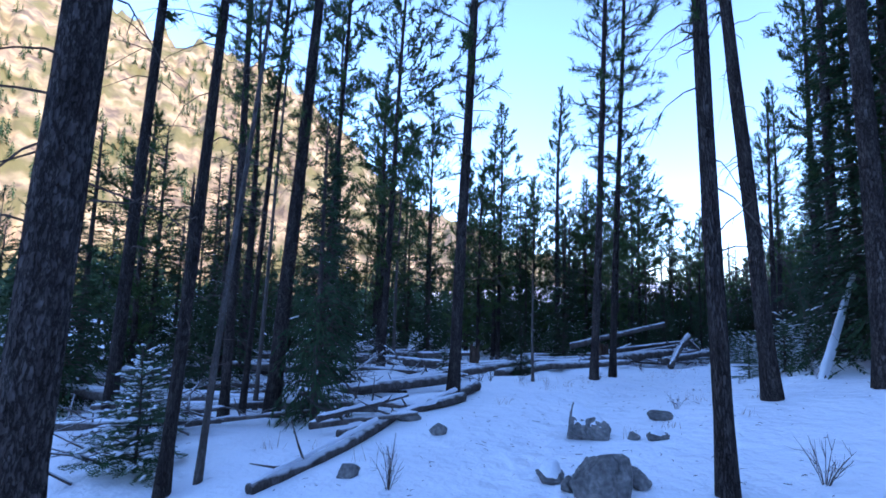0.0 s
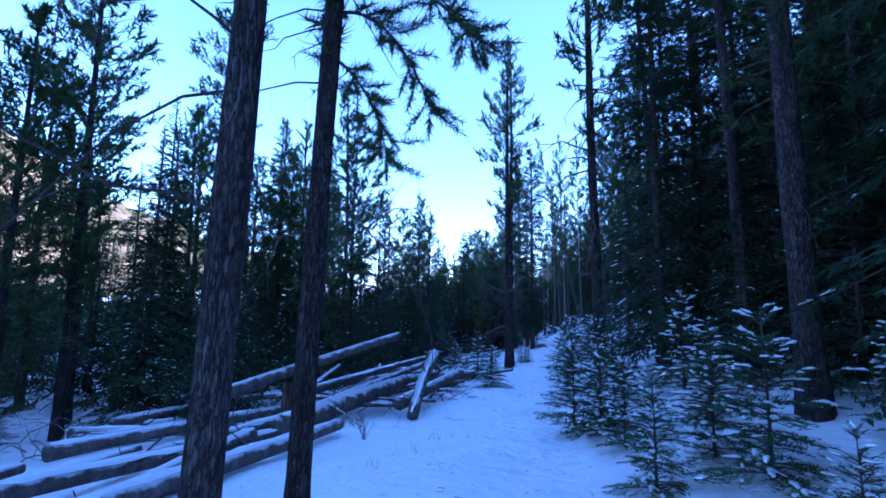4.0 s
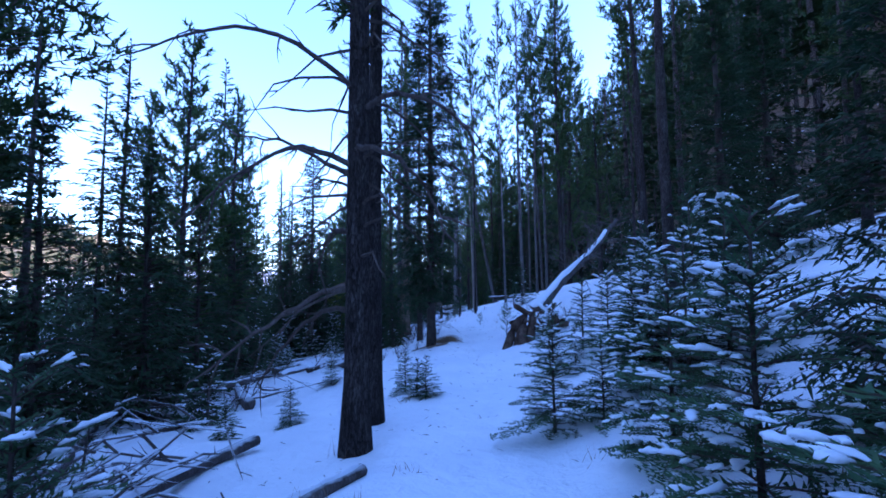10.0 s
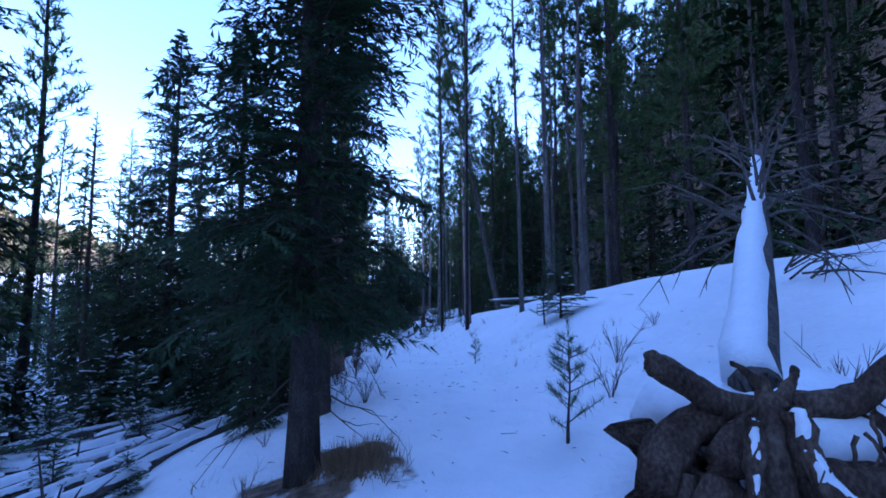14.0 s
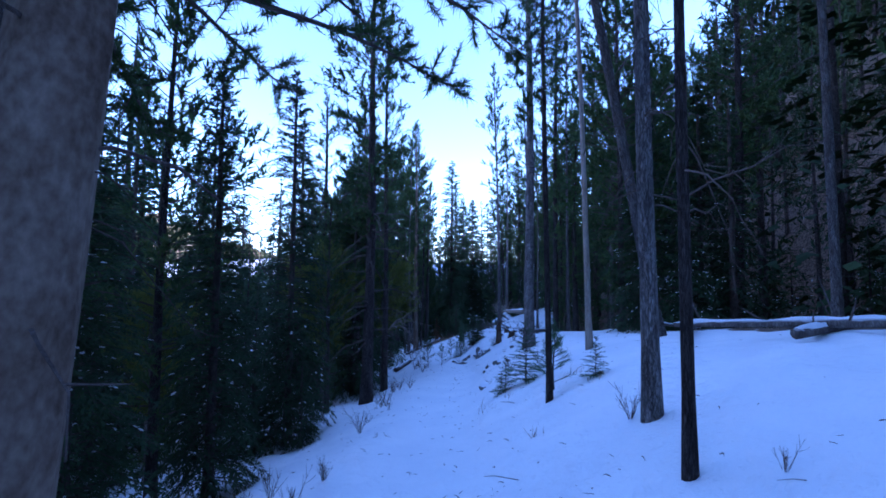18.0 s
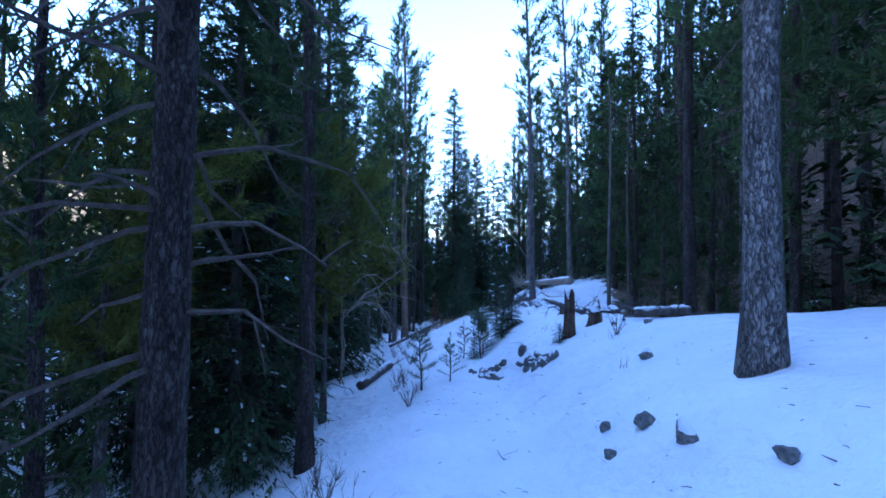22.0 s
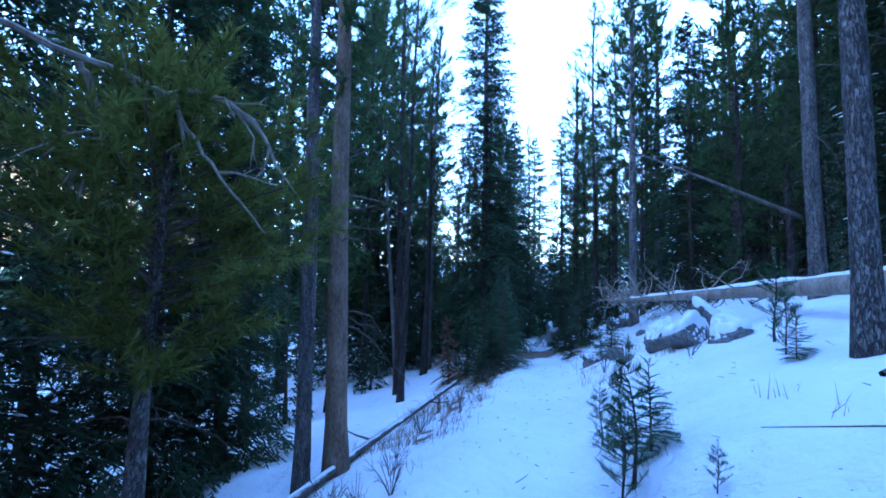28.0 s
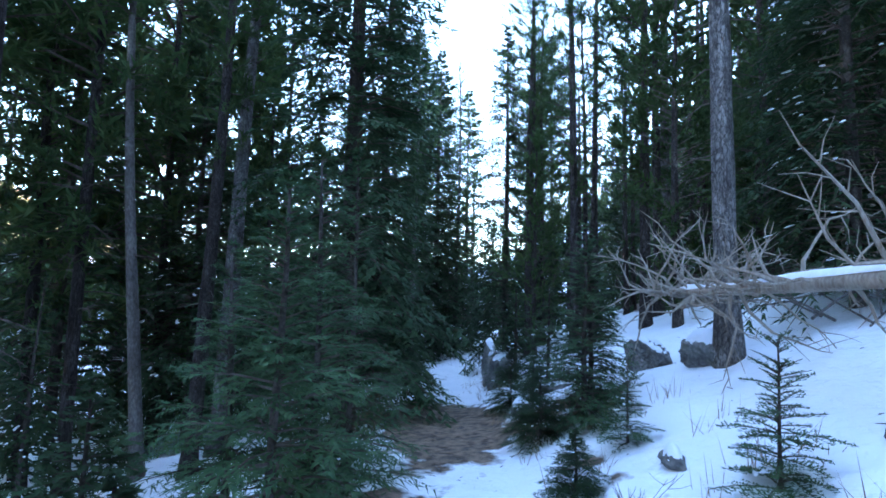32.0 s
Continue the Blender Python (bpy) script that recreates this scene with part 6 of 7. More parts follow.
# logs on top of the bank
ground_log(29.6, 29.9, 32.4, 31.0, 0.05, 0.04, 0.04, 0.10)
ground_log(38.0, 41.2, 36.4, 39.0, 0.035, 0.055, 0.12, 0.02, snow=0.09, stubs=1)
ground_log(37.4, 40.0, 35.3, 37.6, 0.022, 0.04, 0.10, 0.02, snow=0.09, stubs=1)
ground_log(37.0, 38.9, 35.5, 37.9, 0.035, 0.04, 0.06, 0.04, snow=0.09, stubs=1)
ground_log(38.9, 42.2, 37.3, 40.9, 0.03, 0.035, 0.03, 0.06, snow=0.09, stubs=1)
ground_log(34.42, 36.86, 34.95, 36.35, 0.06, 0.055, 0.06, 0.06)
ground_log(28.4, 28.4, 30.8, 28.2, 0.05, 0.04, 0.05, 0.05)
ground_log(32.7, 41.25, 33.9, 42.1, 0.09, 0.08, 0.02, 0.05)
for _ in range(12):
    i = L.randrange(78, 118)
    off, a, n = L.uniform(4.4, 8.0), L.uniform(0, 3.1), L.uniform(1.0, 2.6)
    x, y = ST[FIRST + i, 0] + TAN[FIRST + i, 1] * off, ST[FIRST + i, 1] - TAN[FIRST + i, 0] * off
    ground_log(x, y, x + n * math.cos(a), y + n * math.sin(a), L.uniform(0.03, 0.05), 0.025, 0.03, L.uniform(0, 0.3), stubs=5)
# the long windfall above the rocks and the slope edge below
windfall = fallen_log((46.4, 49.5, -1.55), (40.6, 42.3, -1.00), 0.035, 0.12, 0.06, "long fallen pine trunk propped over snowy rocks", PALE_BARK, 0)
wood = Buffer()
for k in range(96):
    f = L.uniform(-0.05, 0.10) if k % 2 else L.uniform(0.10, 0.62)
    p = np.array((46.4, 49.5, -1.55)) + np.array((-5.8, -7.2, 0.55)) * f
    way = unit(np.array((L.gauss(0.35, 0.8), L.gauss(0.3, 0.8), L.gauss(0.15, 0.75))))
    s, line = L.uniform(0.35, 1.05), [p]
    for _ in range(5):
        way = unit(way + np.array((L.gauss(0, 0.3), L.gauss(0, 0.3), L.gauss(0.08, 0.3))))
        p = p + way * s * 0.2
        line.append(p)
    tube(wood, line, [0.016, 0.013, 0.010, 0.008, 0.005, 0.002], 5, False)
    for _ in range(4):
        q, d = along(line, L.uniform(0.3, 0.95))
        e = unit(d + np.array([L.gauss(0, 0.6) for _ in range(3)]))
        r = unit(e + np.array([L.gauss(0, 0.4) for _ in range(3)]))
        tube(wood, [q, q + e * s * 0.14, q + e * s * 0.14 + r * s * 0.14], [0.005, 0.0035, 0.0015], 3, False)
part("bough_tangle", wood.mesh("bough_tangle", PALE_BARK), windfall, "tangle of bare grey boughs", kind="stuff")
ground_log(36.6, 46.2, 41.4, 49.6, 0.05, 0.035, 0.03, 0.12, snow=0.015)
fallen_log((42.3, 46.6, 1.0), (40.6, 43.8, -0.55), 0.012, 0.02, 0, "thin bare pole leaning against a trunk", stubs=0, name="leaning_pole")


def boulder(x, y, sx, sy, sz, seed, snow=True, up=0.0, label="", turn=0.0, angular=False, cap_thick=0.04):
    g = random.Random(seed)
    bm = bmesh.new()
    bmesh.ops.create_icosphere(bm, subdivisions=5 if sx > 0.3 else 4 if sx > 0.15 else 3, radius=1.0)
    off = Vector((g.uniform(-50, 50), g.uniform(-50, 50), g.uniform(-50, 50)))
    low, high, count = (0.38, 0.72, 15) if angular else (0.55, 0.85, 13)
    cuts = [(Vector((g.gauss(0, 1), g.gauss(0, 1), g.gauss(0, 0.8))).normalized(), g.uniform(low, high)) for _ in range(count)]
    for v in bm.verts:
        n = v.co.normalized()
        k = 1 + 0.16 * noise.noise(n * 1.3 + off) + 0.10 * noise.noise(n * 3.1 + off) + 0.035 * noise.noise(n * 8 + off)
        for way, depth in cuts:
            k = min(k, depth / max(n.dot(way), 0.05) * (1 + 0.03 * noise.noise(n * 6 + off)))
        if angular:
            k += 0.07 * noise.noise(n * 4.5 + off) + 0.05 * noise.noise(n * 10 + off) + 0.025 * noise.noise(n * 21 + off)
        v.co = n * k * (1.4 if angular else 1.15)
        v.co = Vector((v.co.x * sx, v.co.y * sy, v.co.z * sz))
    rock = bpy.data.meshes.new("boulder")
    bm.to_mesh(rock)
    rock.materials.append(ROCK)
    if not angular:
        shade_smooth(rock)
    ob = tagged(new("boulder", rock), label or ("grey boulder half buried in snow with a snow cap" if snow else "grey stone half buried in snow"), "rock", "boulders")
    ob.matrix_basis = pose(x, y, floor_z(x, y) + sz * 0.35 + up, 0, 0, turn)
    if snow:
        # a shell that swells over the upward faces and sinks into the rock elsewhere
        bm.normal_update()
        low = 0.25 if cap_thick > 0.06 else 0.45
        grown = []
        for v in bm.verts:
            lie = (v.normal.z * 0.6 + 0.4 * v.co.z / sz - low + 0.22 * noise.noise(v.co * (1.6 / sx) + off)) / 0.3
            lie = min(1.0, max(0.0, lie))
            lie = lie * lie * (3 - 2 * lie)
            grown.append(v.co * (0.93 + 0.07 * lie) + Vector((0, 0, cap_thick * lie * (1 + 0.35 * noise.noise(v.co * 3 + off)))))
        for v, co in zip(bm.verts, grown):
            v.co = co
        for _ in range(2):
            bmesh.ops.smooth_vert(bm, verts=bm.verts, factor=0.5, use_axis_x=True, use_axis_y=True, use_axis_z=True)
        cap = bpy.data.meshes.new("snow_cap")
        bm.to_mesh(cap)
        cap.materials.append(SNOW_CAP)
        shade_smooth(cap)
        part("snow_cap", cap, ob, "smooth white snow on the stone")
    bm.free()
    return ob


boulder(1.10, 3.50, 0.20, 0.17, 0.27, 1, False, -0.02, "tall dark grey broken stone standing in snow", 20, True)
boulder(0.90, 3.86, 0.13, 0.11, 0.10, 2, True, 0.0, "low dark stone with a flat snow cap", 60, True, 0.05)
boulder(1.50, 5.12, 0.25, 0.21, 0.27, 22, True, -0.03, "snow-plastered pointed boulder beside the trail", 30, True, 0.04)
boulder(1.47, 3.60, 0.12, 0.10, 0.09, 3, False, 0, "", 40, True)
boulder(0.97, 3.62, 0.08, 0.07, 0.06, 4, False, 0, "", 70, True)
boulder(2.62, 5.65, 0.17, 0.12, 0.05, 5, False, 0, "", 10, True)
boulder(2.15, 4.75, 0.15, 0.08, 0.07, 24, True, -0.01, "", 20, True, 0.02)
boulder(1.95, 4.85, 0.07, 0.06, 0.05, 25, False, 0, "", 50, True)
boulder(0.0, 5.1, 0.10, 0.08, 0.08, 6, False)
boulder(-0.35, 5.6, 0.16, 0.10, 0.07, 7, False)
boulder(-0.7, 3.9, 0.1, 0.08, 0.07, 8, False)
# the broken ledge under the windfall
boulder(42.95, 46.35, 0.40, 0.38, 0.36, 11, True, -0.04, "large grey broken boulder with a thick snow cap", 40, True, 0.10)
boulder(42.50, 45.70, 0.42, 0.32, 0.28, 31, True, -0.06, "angular grey ledge rock under thick snow", 55, True, 0.10)
boulder(42.10, 45.05, 0.40, 0.30, 0.28, 32, True, -0.08, "angular grey ledge rock under thick snow", 50, True, 0.10)
boulder(43.15, 45.75, 0.46, 0.38, 0.30, 38, True, -0.10, "snow-buried ledge rock behind the boulders", 35, True, 0.12)
boulder(43.55, 46.6, 0.24, 0.22, 0.22, 12, True, 0, "", 20, True)
boulder(42.66, 46.80, 0.20, 0.14, 0.10, 13, False, 0, "", 0, True)
boulder(43.22, 47.42, 0.16, 0.13, 0.13, 34, False, 0, "", 30, True)
boulder(44.0, 48.55, 0.15, 0.09, 0.10, 35, True, 0, "", 30, True)
boulder(45.0, 49.05, 0.12, 0.09, 0.08, 14, True, 0, "", 10, True)
boulder(46.5, 51.25, 0.18, 0.14, 0.14, 15, True, -0.02, "", 50, True)
boulder(47.5, 50.2, 0.34, 0.26, 0.30, 16, True, 0, "", 20, True)
boulder(46.9, 49.4, 0.3, 0.24, 0.24, 36, True, 0, "", 80, True)
boulder(49.2, 53.9, 0.32, 0.28, 0.46, 17, True, 0, "", 20, True)
boulder(48.5, 53.2, 0.26, 0.2, 0.34, 37, True, 0, "", 60, True)
boulder(43.4, 48.1, 0.12, 0.09, 0.09, 19, False)
boulder(44.0, 47.6, 0.11, 0.08, 0.08, 20, False)
boulder(45.1, 48.0, 0.10, 0.1, 0.08, 21, False)
for k in range(26):
    # loose stones at the foot of the last bank
    i = 116 + (k * 7) % 14
    off = 0.75 + 0.5 * L.random() + 0.3 * (k % 4)
    x, y = ST[FIRST + i, 0] + TAN[FIRST + i, 1] * off, ST[FIRST + i, 1] - TAN[FIRST + i, 0] * off
    boulder(x, y, L.uniform(0.07, 0.18), L.uniform(0.05, 0.11), L.uniform(0.06, 0.10), 60 + k, k % 3 != 0, -0.05, "", L.uniform(0, 180), True, 0.03)
# stones of the bank by the stump
boulder(34.25, 38.70, 0.13, 0.06, 0.18, 41, False, -0.10, "upright grey slab standing in the snowy bank", 40, True)
for k in range(40):
    f = L.random()
    x, y = 33.75 + 0.35 * (f - 0.5) + L.gauss(0, 0.10), 37.95 + 0.75 * (f - 0.5) + L.gauss(0, 0.08)
    if k > 24:
        x, y = 33.85 + 0.5 * (f - 0.5) + L.gauss(0, 0.10), 39.1 + 0.9 * (f - 0.5) + L.gauss(0, 0.10)
    boulder(x, y, L.uniform(0.04, 0.10), L.uniform(0.035, 0.07), L.uniform(0.04, 0.09), 90 + k, k % 5 < 3, -0.01, "", L.uniform(0, 180), True, 0.025)
boulder(34.45, 37.19, 0.05, 0.04, 0.03, 42, False)
boulder(34.64, 37.13, 0.03, 0.03, 0.04, 43, False)
boulder(34.3, 36.6, 0.08, 0.06, 0.04, 44, False)
boulder(29.3, 33.3, 0.12, 0.1, 0.08, 45, True)
boulder(31.56, 35.24, 0.11, 0.08, 0.08, 50, False, 0, "", 20, True)
boulder(31.21, 34.8, 0.11, 0.06, 0.06, 51, True, 0, "", 50, True)
boulder(31.27, 35.32, 0.07, 0.04, 0.05, 52, False, 0, "", 80, True)
boulder(30.9, 34.2, 0.07, 0.05, 0.06, 53, False, 0, "", 10, True)
boulder(31.63, 35.58, 0.06, 0.05, 0.07, 54, False, 0, "", 30, True)
boulder(32.83, 35.86, 0.08, 0.06, 0.05, 55, True, 0, "", 60, True)
for k in range(16):
    boulder(34.1 + L.gauss(0, 0.15), 39.25 + L.gauss(0, 0.2), L.uniform(0.03, 0.07), L.uniform(0.03, 0.05), L.uniform(0.03, 0.06), 140 + k, k % 3 == 0, -0.01, "", L.uniform(0, 180), True, 0.02)


def stump(x, y, height, r, label="", hollow=False):
    """A broken shaft of rotten wood with long splinters and a split down its side."""
    buf = Buffer()
    n, sides = 10, 22
    z0 = floor_z(x, y) - 0.08
    tops = [height * (0.80 + 0.2 * (0.5 + 0.5 * math.sin(k * 0.9 + 1)) - 0.10 * (L.random() if k % 3 == 0 else 0)) for k in range(sides)]
    verts = []
    for i in range(n):
        f = i / (n - 1)
        for k in range(sides):
            q = 2 * math.pi * k / sides
            split = 0.5 if k in (3, 14) and f > 0.25 else 1.0
            rad = r * (1 + 0.5 * math.exp(-f * 6)) * (1 + 0.10 * math.sin(q * 3 + 1) + 0.05 * math.sin(q * 7) + L.uniform(-0.03, 0.03)) * (1 - 0.12 * f) * split
            verts.append((x + rad * math.cos(q), y + rad * math.sin(q), z0 + tops[k] * f))
    faces = [(i * sides + k, i * sides + (k + 1) % sides, (i + 1) * sides + (k + 1) % sides, (i + 1) * sides + k) for i in range(n - 1) for k in range(sides)]
    verts.append((x, y, z0 + height * (0.3 if hollow else 0.62)))
    faces += [((n - 1) * sides + k, (n - 1) * sides + (k + 1) % sides, len(verts) - 1) for k in range(sides)]
    buf.add(verts, faces)
    ob = tagged(new("tree_stump", buf.mesh("tree_stump", ROOT)), label or "rotten jagged brown tree stump standing in snow", "stump")
    if hollow:
        white = Buffer()
        for _ in range(4):
            p = np.array((x + L.gauss(0, r * 0.5), y + L.gauss(0, r * 0.5), z0 + height * L.uniform(0.85, 0.98)))
            snow_lump(white, L, p, unit(np.array((L.gauss(0, 1), L.gauss(0, 1), 0.0))), r * 1.6, r * 1.1, 0.05)
        part("snow_cap", white.mesh("snow_cap", SNOW_CAP, True), ob, "snow heaped on the broken top")
    return ob


stump(34.42, 37.90, 0.80, 0.085)
stump(34.84, 37.72, 0.30, 0.11, "low hollow brown stump heaped with snow", True)
stump(5.3, 15.6, 0.8, 0.16)
stump(0.93, 13.1, 0.8, 0.13, "dark broken stump among snowy logs")
stump(36.6, 39.5, 0.22, 0.16, "low torn brown stump on the snowy mound")
boulder(35.35, 38.63, 0.09, 0.06, 0.06, 56, False, 0, "", 60, True)
boulder(34.55, 38.06, 0.10, 0.08, 0.08, 57, False, 0, "", 20, True)
boulder(34.2, 41.6, 0.12, 0.09, 0.08, 58, False, 0, "", 20, True)


def uprooted_tree():
    root = thing("uprooted_tree", "uprooted pine with torn root plate and snow-plastered trunk", "fallen tree")
    base, tip = np.array((20.35, 22.0, -0.03)), np.array((26.4, 22.75, 2.5))
    buf = Buffer()
    pts = [base + (tip - base) * i / 16 + np.array((0, 0, 0.06 * math.sin(i * 0.5))) for i in range(17)]
    pts = [np.array((20.0, 21.93, -0.30)), np.array((20.15, 21.96, -0.12))] + pts
    tube(buf, pts, [0.12, 0.115] + [0.11 - 0.055 * i / 16 for i in range(17)], 12, True, 0.06, L)
    part("trunk", buf.mesh("trunk", DEAD, True), root)
    white = Buffer()
    lying = [p + np.array((0, 0.026 + 0.010 * math.sin(k * 1.9), 0.042 + 0.008 * math.sin(k * 2.7))) for k, p in enumerate(pts[1:16])]
    tube(white, lying, [0.115, 0.112] + [(0.107 - 0.0036 * k) * (1 + L.uniform(-0.06, 0.06)) for k in range(13)], 14, True, 0.05, L)
    part("snow_cap", white.mesh("snow_cap", SNOW_CAP, True), root, "thick snow along the trunk")
    bm = bmesh.new()
    bmesh.ops.create_icosphere(bm, subdivisions=4, radius=1.0)
    for v in bm.verts:
        k = 1 + 0.18 * noise.noise(v.co * 1.7) + 0.06 * noise.noise(v.co * 5)
        v.co = Vector((v.co.x * k * 0.54, v.co.y * k * 0.52, v.co.z * k * 0.27))
    heap = bpy.data.meshes.new("snow_pad")
    bm.to_mesh(heap)
    bm.free()
    heap.materials.append(SNOW_CAP)
    shade_smooth(heap)
    part("snow_pad", heap, root, "snow heaped behind the roots").matrix_basis = pose(20.40, 21.99, -0.30, 0, 0, 20)
    # root plate: a low mass of wood and soil facing the trail, with thick torn roots
    plate = Buffer()
    c, face = np.array((19.95, 21.9, -0.22)), unit(np.array((-0.85, -0.30, 0.18)))
    side = unit(cross(face, np.array((0, 0, 1.0))))
    up = cross(side, face)
    rings, spokes, verts = 12, 48, []
    for i in range(rings):
        f = i / (rings - 1)
        for k in range(spokes):
            q = 2 * math.pi * k / spokes
            r = f * (1 + 0.10 * math.sin(q * 5 + 1) + 0.07 * math.sin(q * 9))
            h = 0.02 - 0.30 * f * f + 0.07 * math.sin(q * 4 + f * 5) * f + 0.05 * math.sin(q * 9 - f * 8) + L.uniform(-0.05, 0.05)
            verts.append(tuple(c + side * (r * math.cos(q) * 0.60 - 0.05) + up * (r * math.sin(q) * 0.27 - 0.14) + face * h))
    faces = [(i * spokes + k, i * spokes + (k + 1) % spokes, (i + 1) * spokes + (k + 1) % spokes, (i + 1) * spokes + k) for i in range(rings - 1) for k in range(spokes)]
    back = len(verts)
    verts.append(tuple(c - face * 0.8 + up * 0.1))
    faces += [((rings - 1) * spokes + (k + 1) % spokes, (rings - 1) * spokes + k, back) for k in range(spokes)]
    plate.add(verts, faces)
    part("root_plate", plate.mesh("root_plate", ROOT, True), root, "dark earthy root plate")

    def torn_root(line, radii, depth, snowy=0.0):
        """line in metres across and up the plate; depth is how far it stands out."""
        n = len(line)
        pts = [c + side * a + up * b + face * (depth[0] + (depth[1] - depth[0]) * k / (n - 1)) for k, (a, b) in enumerate(line)]
        curve, girth = pts, list(radii)
        for _ in range(2):
            # round the corners of the line
            curve = [curve[0]] + [p for k in range(len(curve) - 1) for p in (curve[k] * 0.75 + curve[k + 1] * 0.25, curve[k] * 0.25 + curve[k + 1] * 0.75)] + [curve[-1]]
            girth = [girth[0]] + [p for k in range(len(girth) - 1) for p in (girth[k] * 0.75 + girth[k + 1] * 0.25, girth[k] * 0.25 + girth[k + 1] * 0.75)] + [girth[-1]]
        fine, rads = [p + np.array([L.uniform(-0.006, 0.006) for _ in range(3)]) for p in curve], girth
        buf = Buffer()
        rads = [r * (1 + 0.05 * math.sin(k * 1.1 + depth[0] * 40) + L.uniform(-0.07, 0.07)) for k, r in enumerate(rads)]
        tube(buf, fine, [r * 0.95 for r in rads], 12, True, 0.18, L)
        o = part("root", buf.mesh("root", ROOT, True), root)
        if snowy:
            cap = Buffer()
            lift = unit(face + np.array((0, 0, 0.9)))
            m = len(fine)
            tube(cap, [p + lift * r * 0.52 for p, r in zip(fine, rads)], [r * (0.2 if k in (0, m - 1) else 0.52) * L.uniform(0.85, 1.1) for k, r in enumerate(rads)], 10, True, 0.08, L)
            part("snow_cap", cap.mesh("snow_cap", SNOW_CAP, True), o, "snow clinging to the root")

    torn_root([(0.57, -0.74), (0.44, -0.26), (0.31, -0.05), (0.10, 0.05)], (0.085, 0.085, 0.09, 0.09), (0.16, -0.1))
    torn_root([(0.41, 0.22), (0.26, 0.12), (0.08, 0.05), (-0.10, 0.02)], (0.05, 0.06, 0.065, 0.06), (0.10, -0.08))
    torn_root([(0.40, 0.18), (0.43, 0.25)], (0.035, 0.022), (0.10, 0.12))
    torn_root([(0.21, -0.64), (0.20, -0.21), (0.10, -0.05), (-0.05, 0.03)], (0.10, 0.09, 0.08, 0.07), (0.20, -0.02))
    torn_root([(0.35, -0.62), (0.31, -0.28), (0.26, -0.14)], (0.07, 0.07, 0.05), (0.13, 0.0))
    torn_root([(0.06, -0.58), (0.02, -0.11), (0.0, 0.02), (0.02, 0.19)], (0.085, 0.08, 0.06, 0.02), (0.18, 0.06))
    torn_root([(0.0, 0.05), (-0.05, 0.12), (-0.09, 0.22)], (0.04, 0.03, 0.016), (0.08, 0.10))
    torn_root([(0.02, 0.14), (0.07, 0.20), (0.13, 0.23)], (0.024, 0.018, 0.008), (0.08, 0.12))
    torn_root([(-0.06, 0.06), (-0.07, -0.09), (-0.13, -0.19), (-0.30, -0.28), (-0.44, -0.38)], (0.05, 0.05, 0.045, 0.03, 0.012), (0.16, 0.30), 0.012)
    torn_root([(0.08, 0.02), (0.10, -0.12), (0.11, -0.24)], (0.04, 0.035, 0.03), (0.22, 0.26), 0.012)
    torn_root([(-0.08, 0.06), (-0.31, 0.13), (-0.41, 0.30)], (0.07, 0.06, 0.02), (-0.02, 0.05))
    torn_root([(-0.30, 0.08), (-0.51, -0.02), (-0.64, -0.06)], (0.07, 0.06, 0.035), (-0.05, -0.05), 0.015)
    torn_root([(-0.10, -0.15), (-0.40, -0.17), (-0.66, -0.12)], (0.075, 0.075, 0.04), (0.10, 0.0))
    torn_root([(-0.05, -0.08), (-0.20, -0.30), (-0.26, -0.55)], (0.07, 0.065, 0.05), (0.10, 0.12))
    torn_root([(-0.38, -0.05), (-0.46, -0.28), (-0.50, -0.52)], (0.06, 0.06, 0.05), (0.04, 0.06))
    torn_root([(-0.42, 0.08), (-0.45, -0.06), (-0.50, -0.16)], (0.03, 0.03, 0.02), (0.10, 0.12))
    for _ in range(10):
        buf = Buffer()
        p = c + side * L.uniform(-0.55, -0.2) + up * L.uniform(-0.02, 0.12) + face * 0.12
        line, way = [p], unit(side * L.uniform(-0.4, 0.4) - up)
        for _ in range(7):
            way = unit(way + side * L.gauss(0, 0.35) - up * 0.1 + face * L.gauss(0.05, 0.2))
            p = p + way * 0.035
            line.append(p)
        tube(buf, line, [0.009 - 0.001 * k for k in range(8)], 4, False)
        part("rootlet", buf.mesh("rootlet", ROOT), root)
    crown = Buffer()
    for _ in range(46):
        p = base + (tip - base) * L.uniform(0.28, 1.0)
        e = unit(np.array((L.uniform(-0.5, 0.8), L.gauss(0, 1), L.gauss(0.1, 0.6))))
        s = L.uniform(0.5, 1.7)
        line = [p, p + e * s * 0.4 + np.array((0, 0, 0.05)), p + e * s * 0.75 + np.array((0, 0, 0.03)), p + e * s + np.array((0, 0, -0.15))]
        tube(crown, line, [0.018, 0.013, 0.008, 0.003], 4, False)
        for _ in range(3):
            q, d = along(line, L.uniform(0.3, 0.9))
            g = unit(d + np.array([L.gauss(0, 0.6) for _ in range(3)]))
            tube(crown, [q, q + g * s * 0.15, q + g * s * 0.28], [0.007, 0.005, 0.002], 3, False)
    part("bough_tangle", crown.mesh("bough_tangle", DEAD), root, "bare grey dead boughs", kind="stuff")


uprooted_tree()


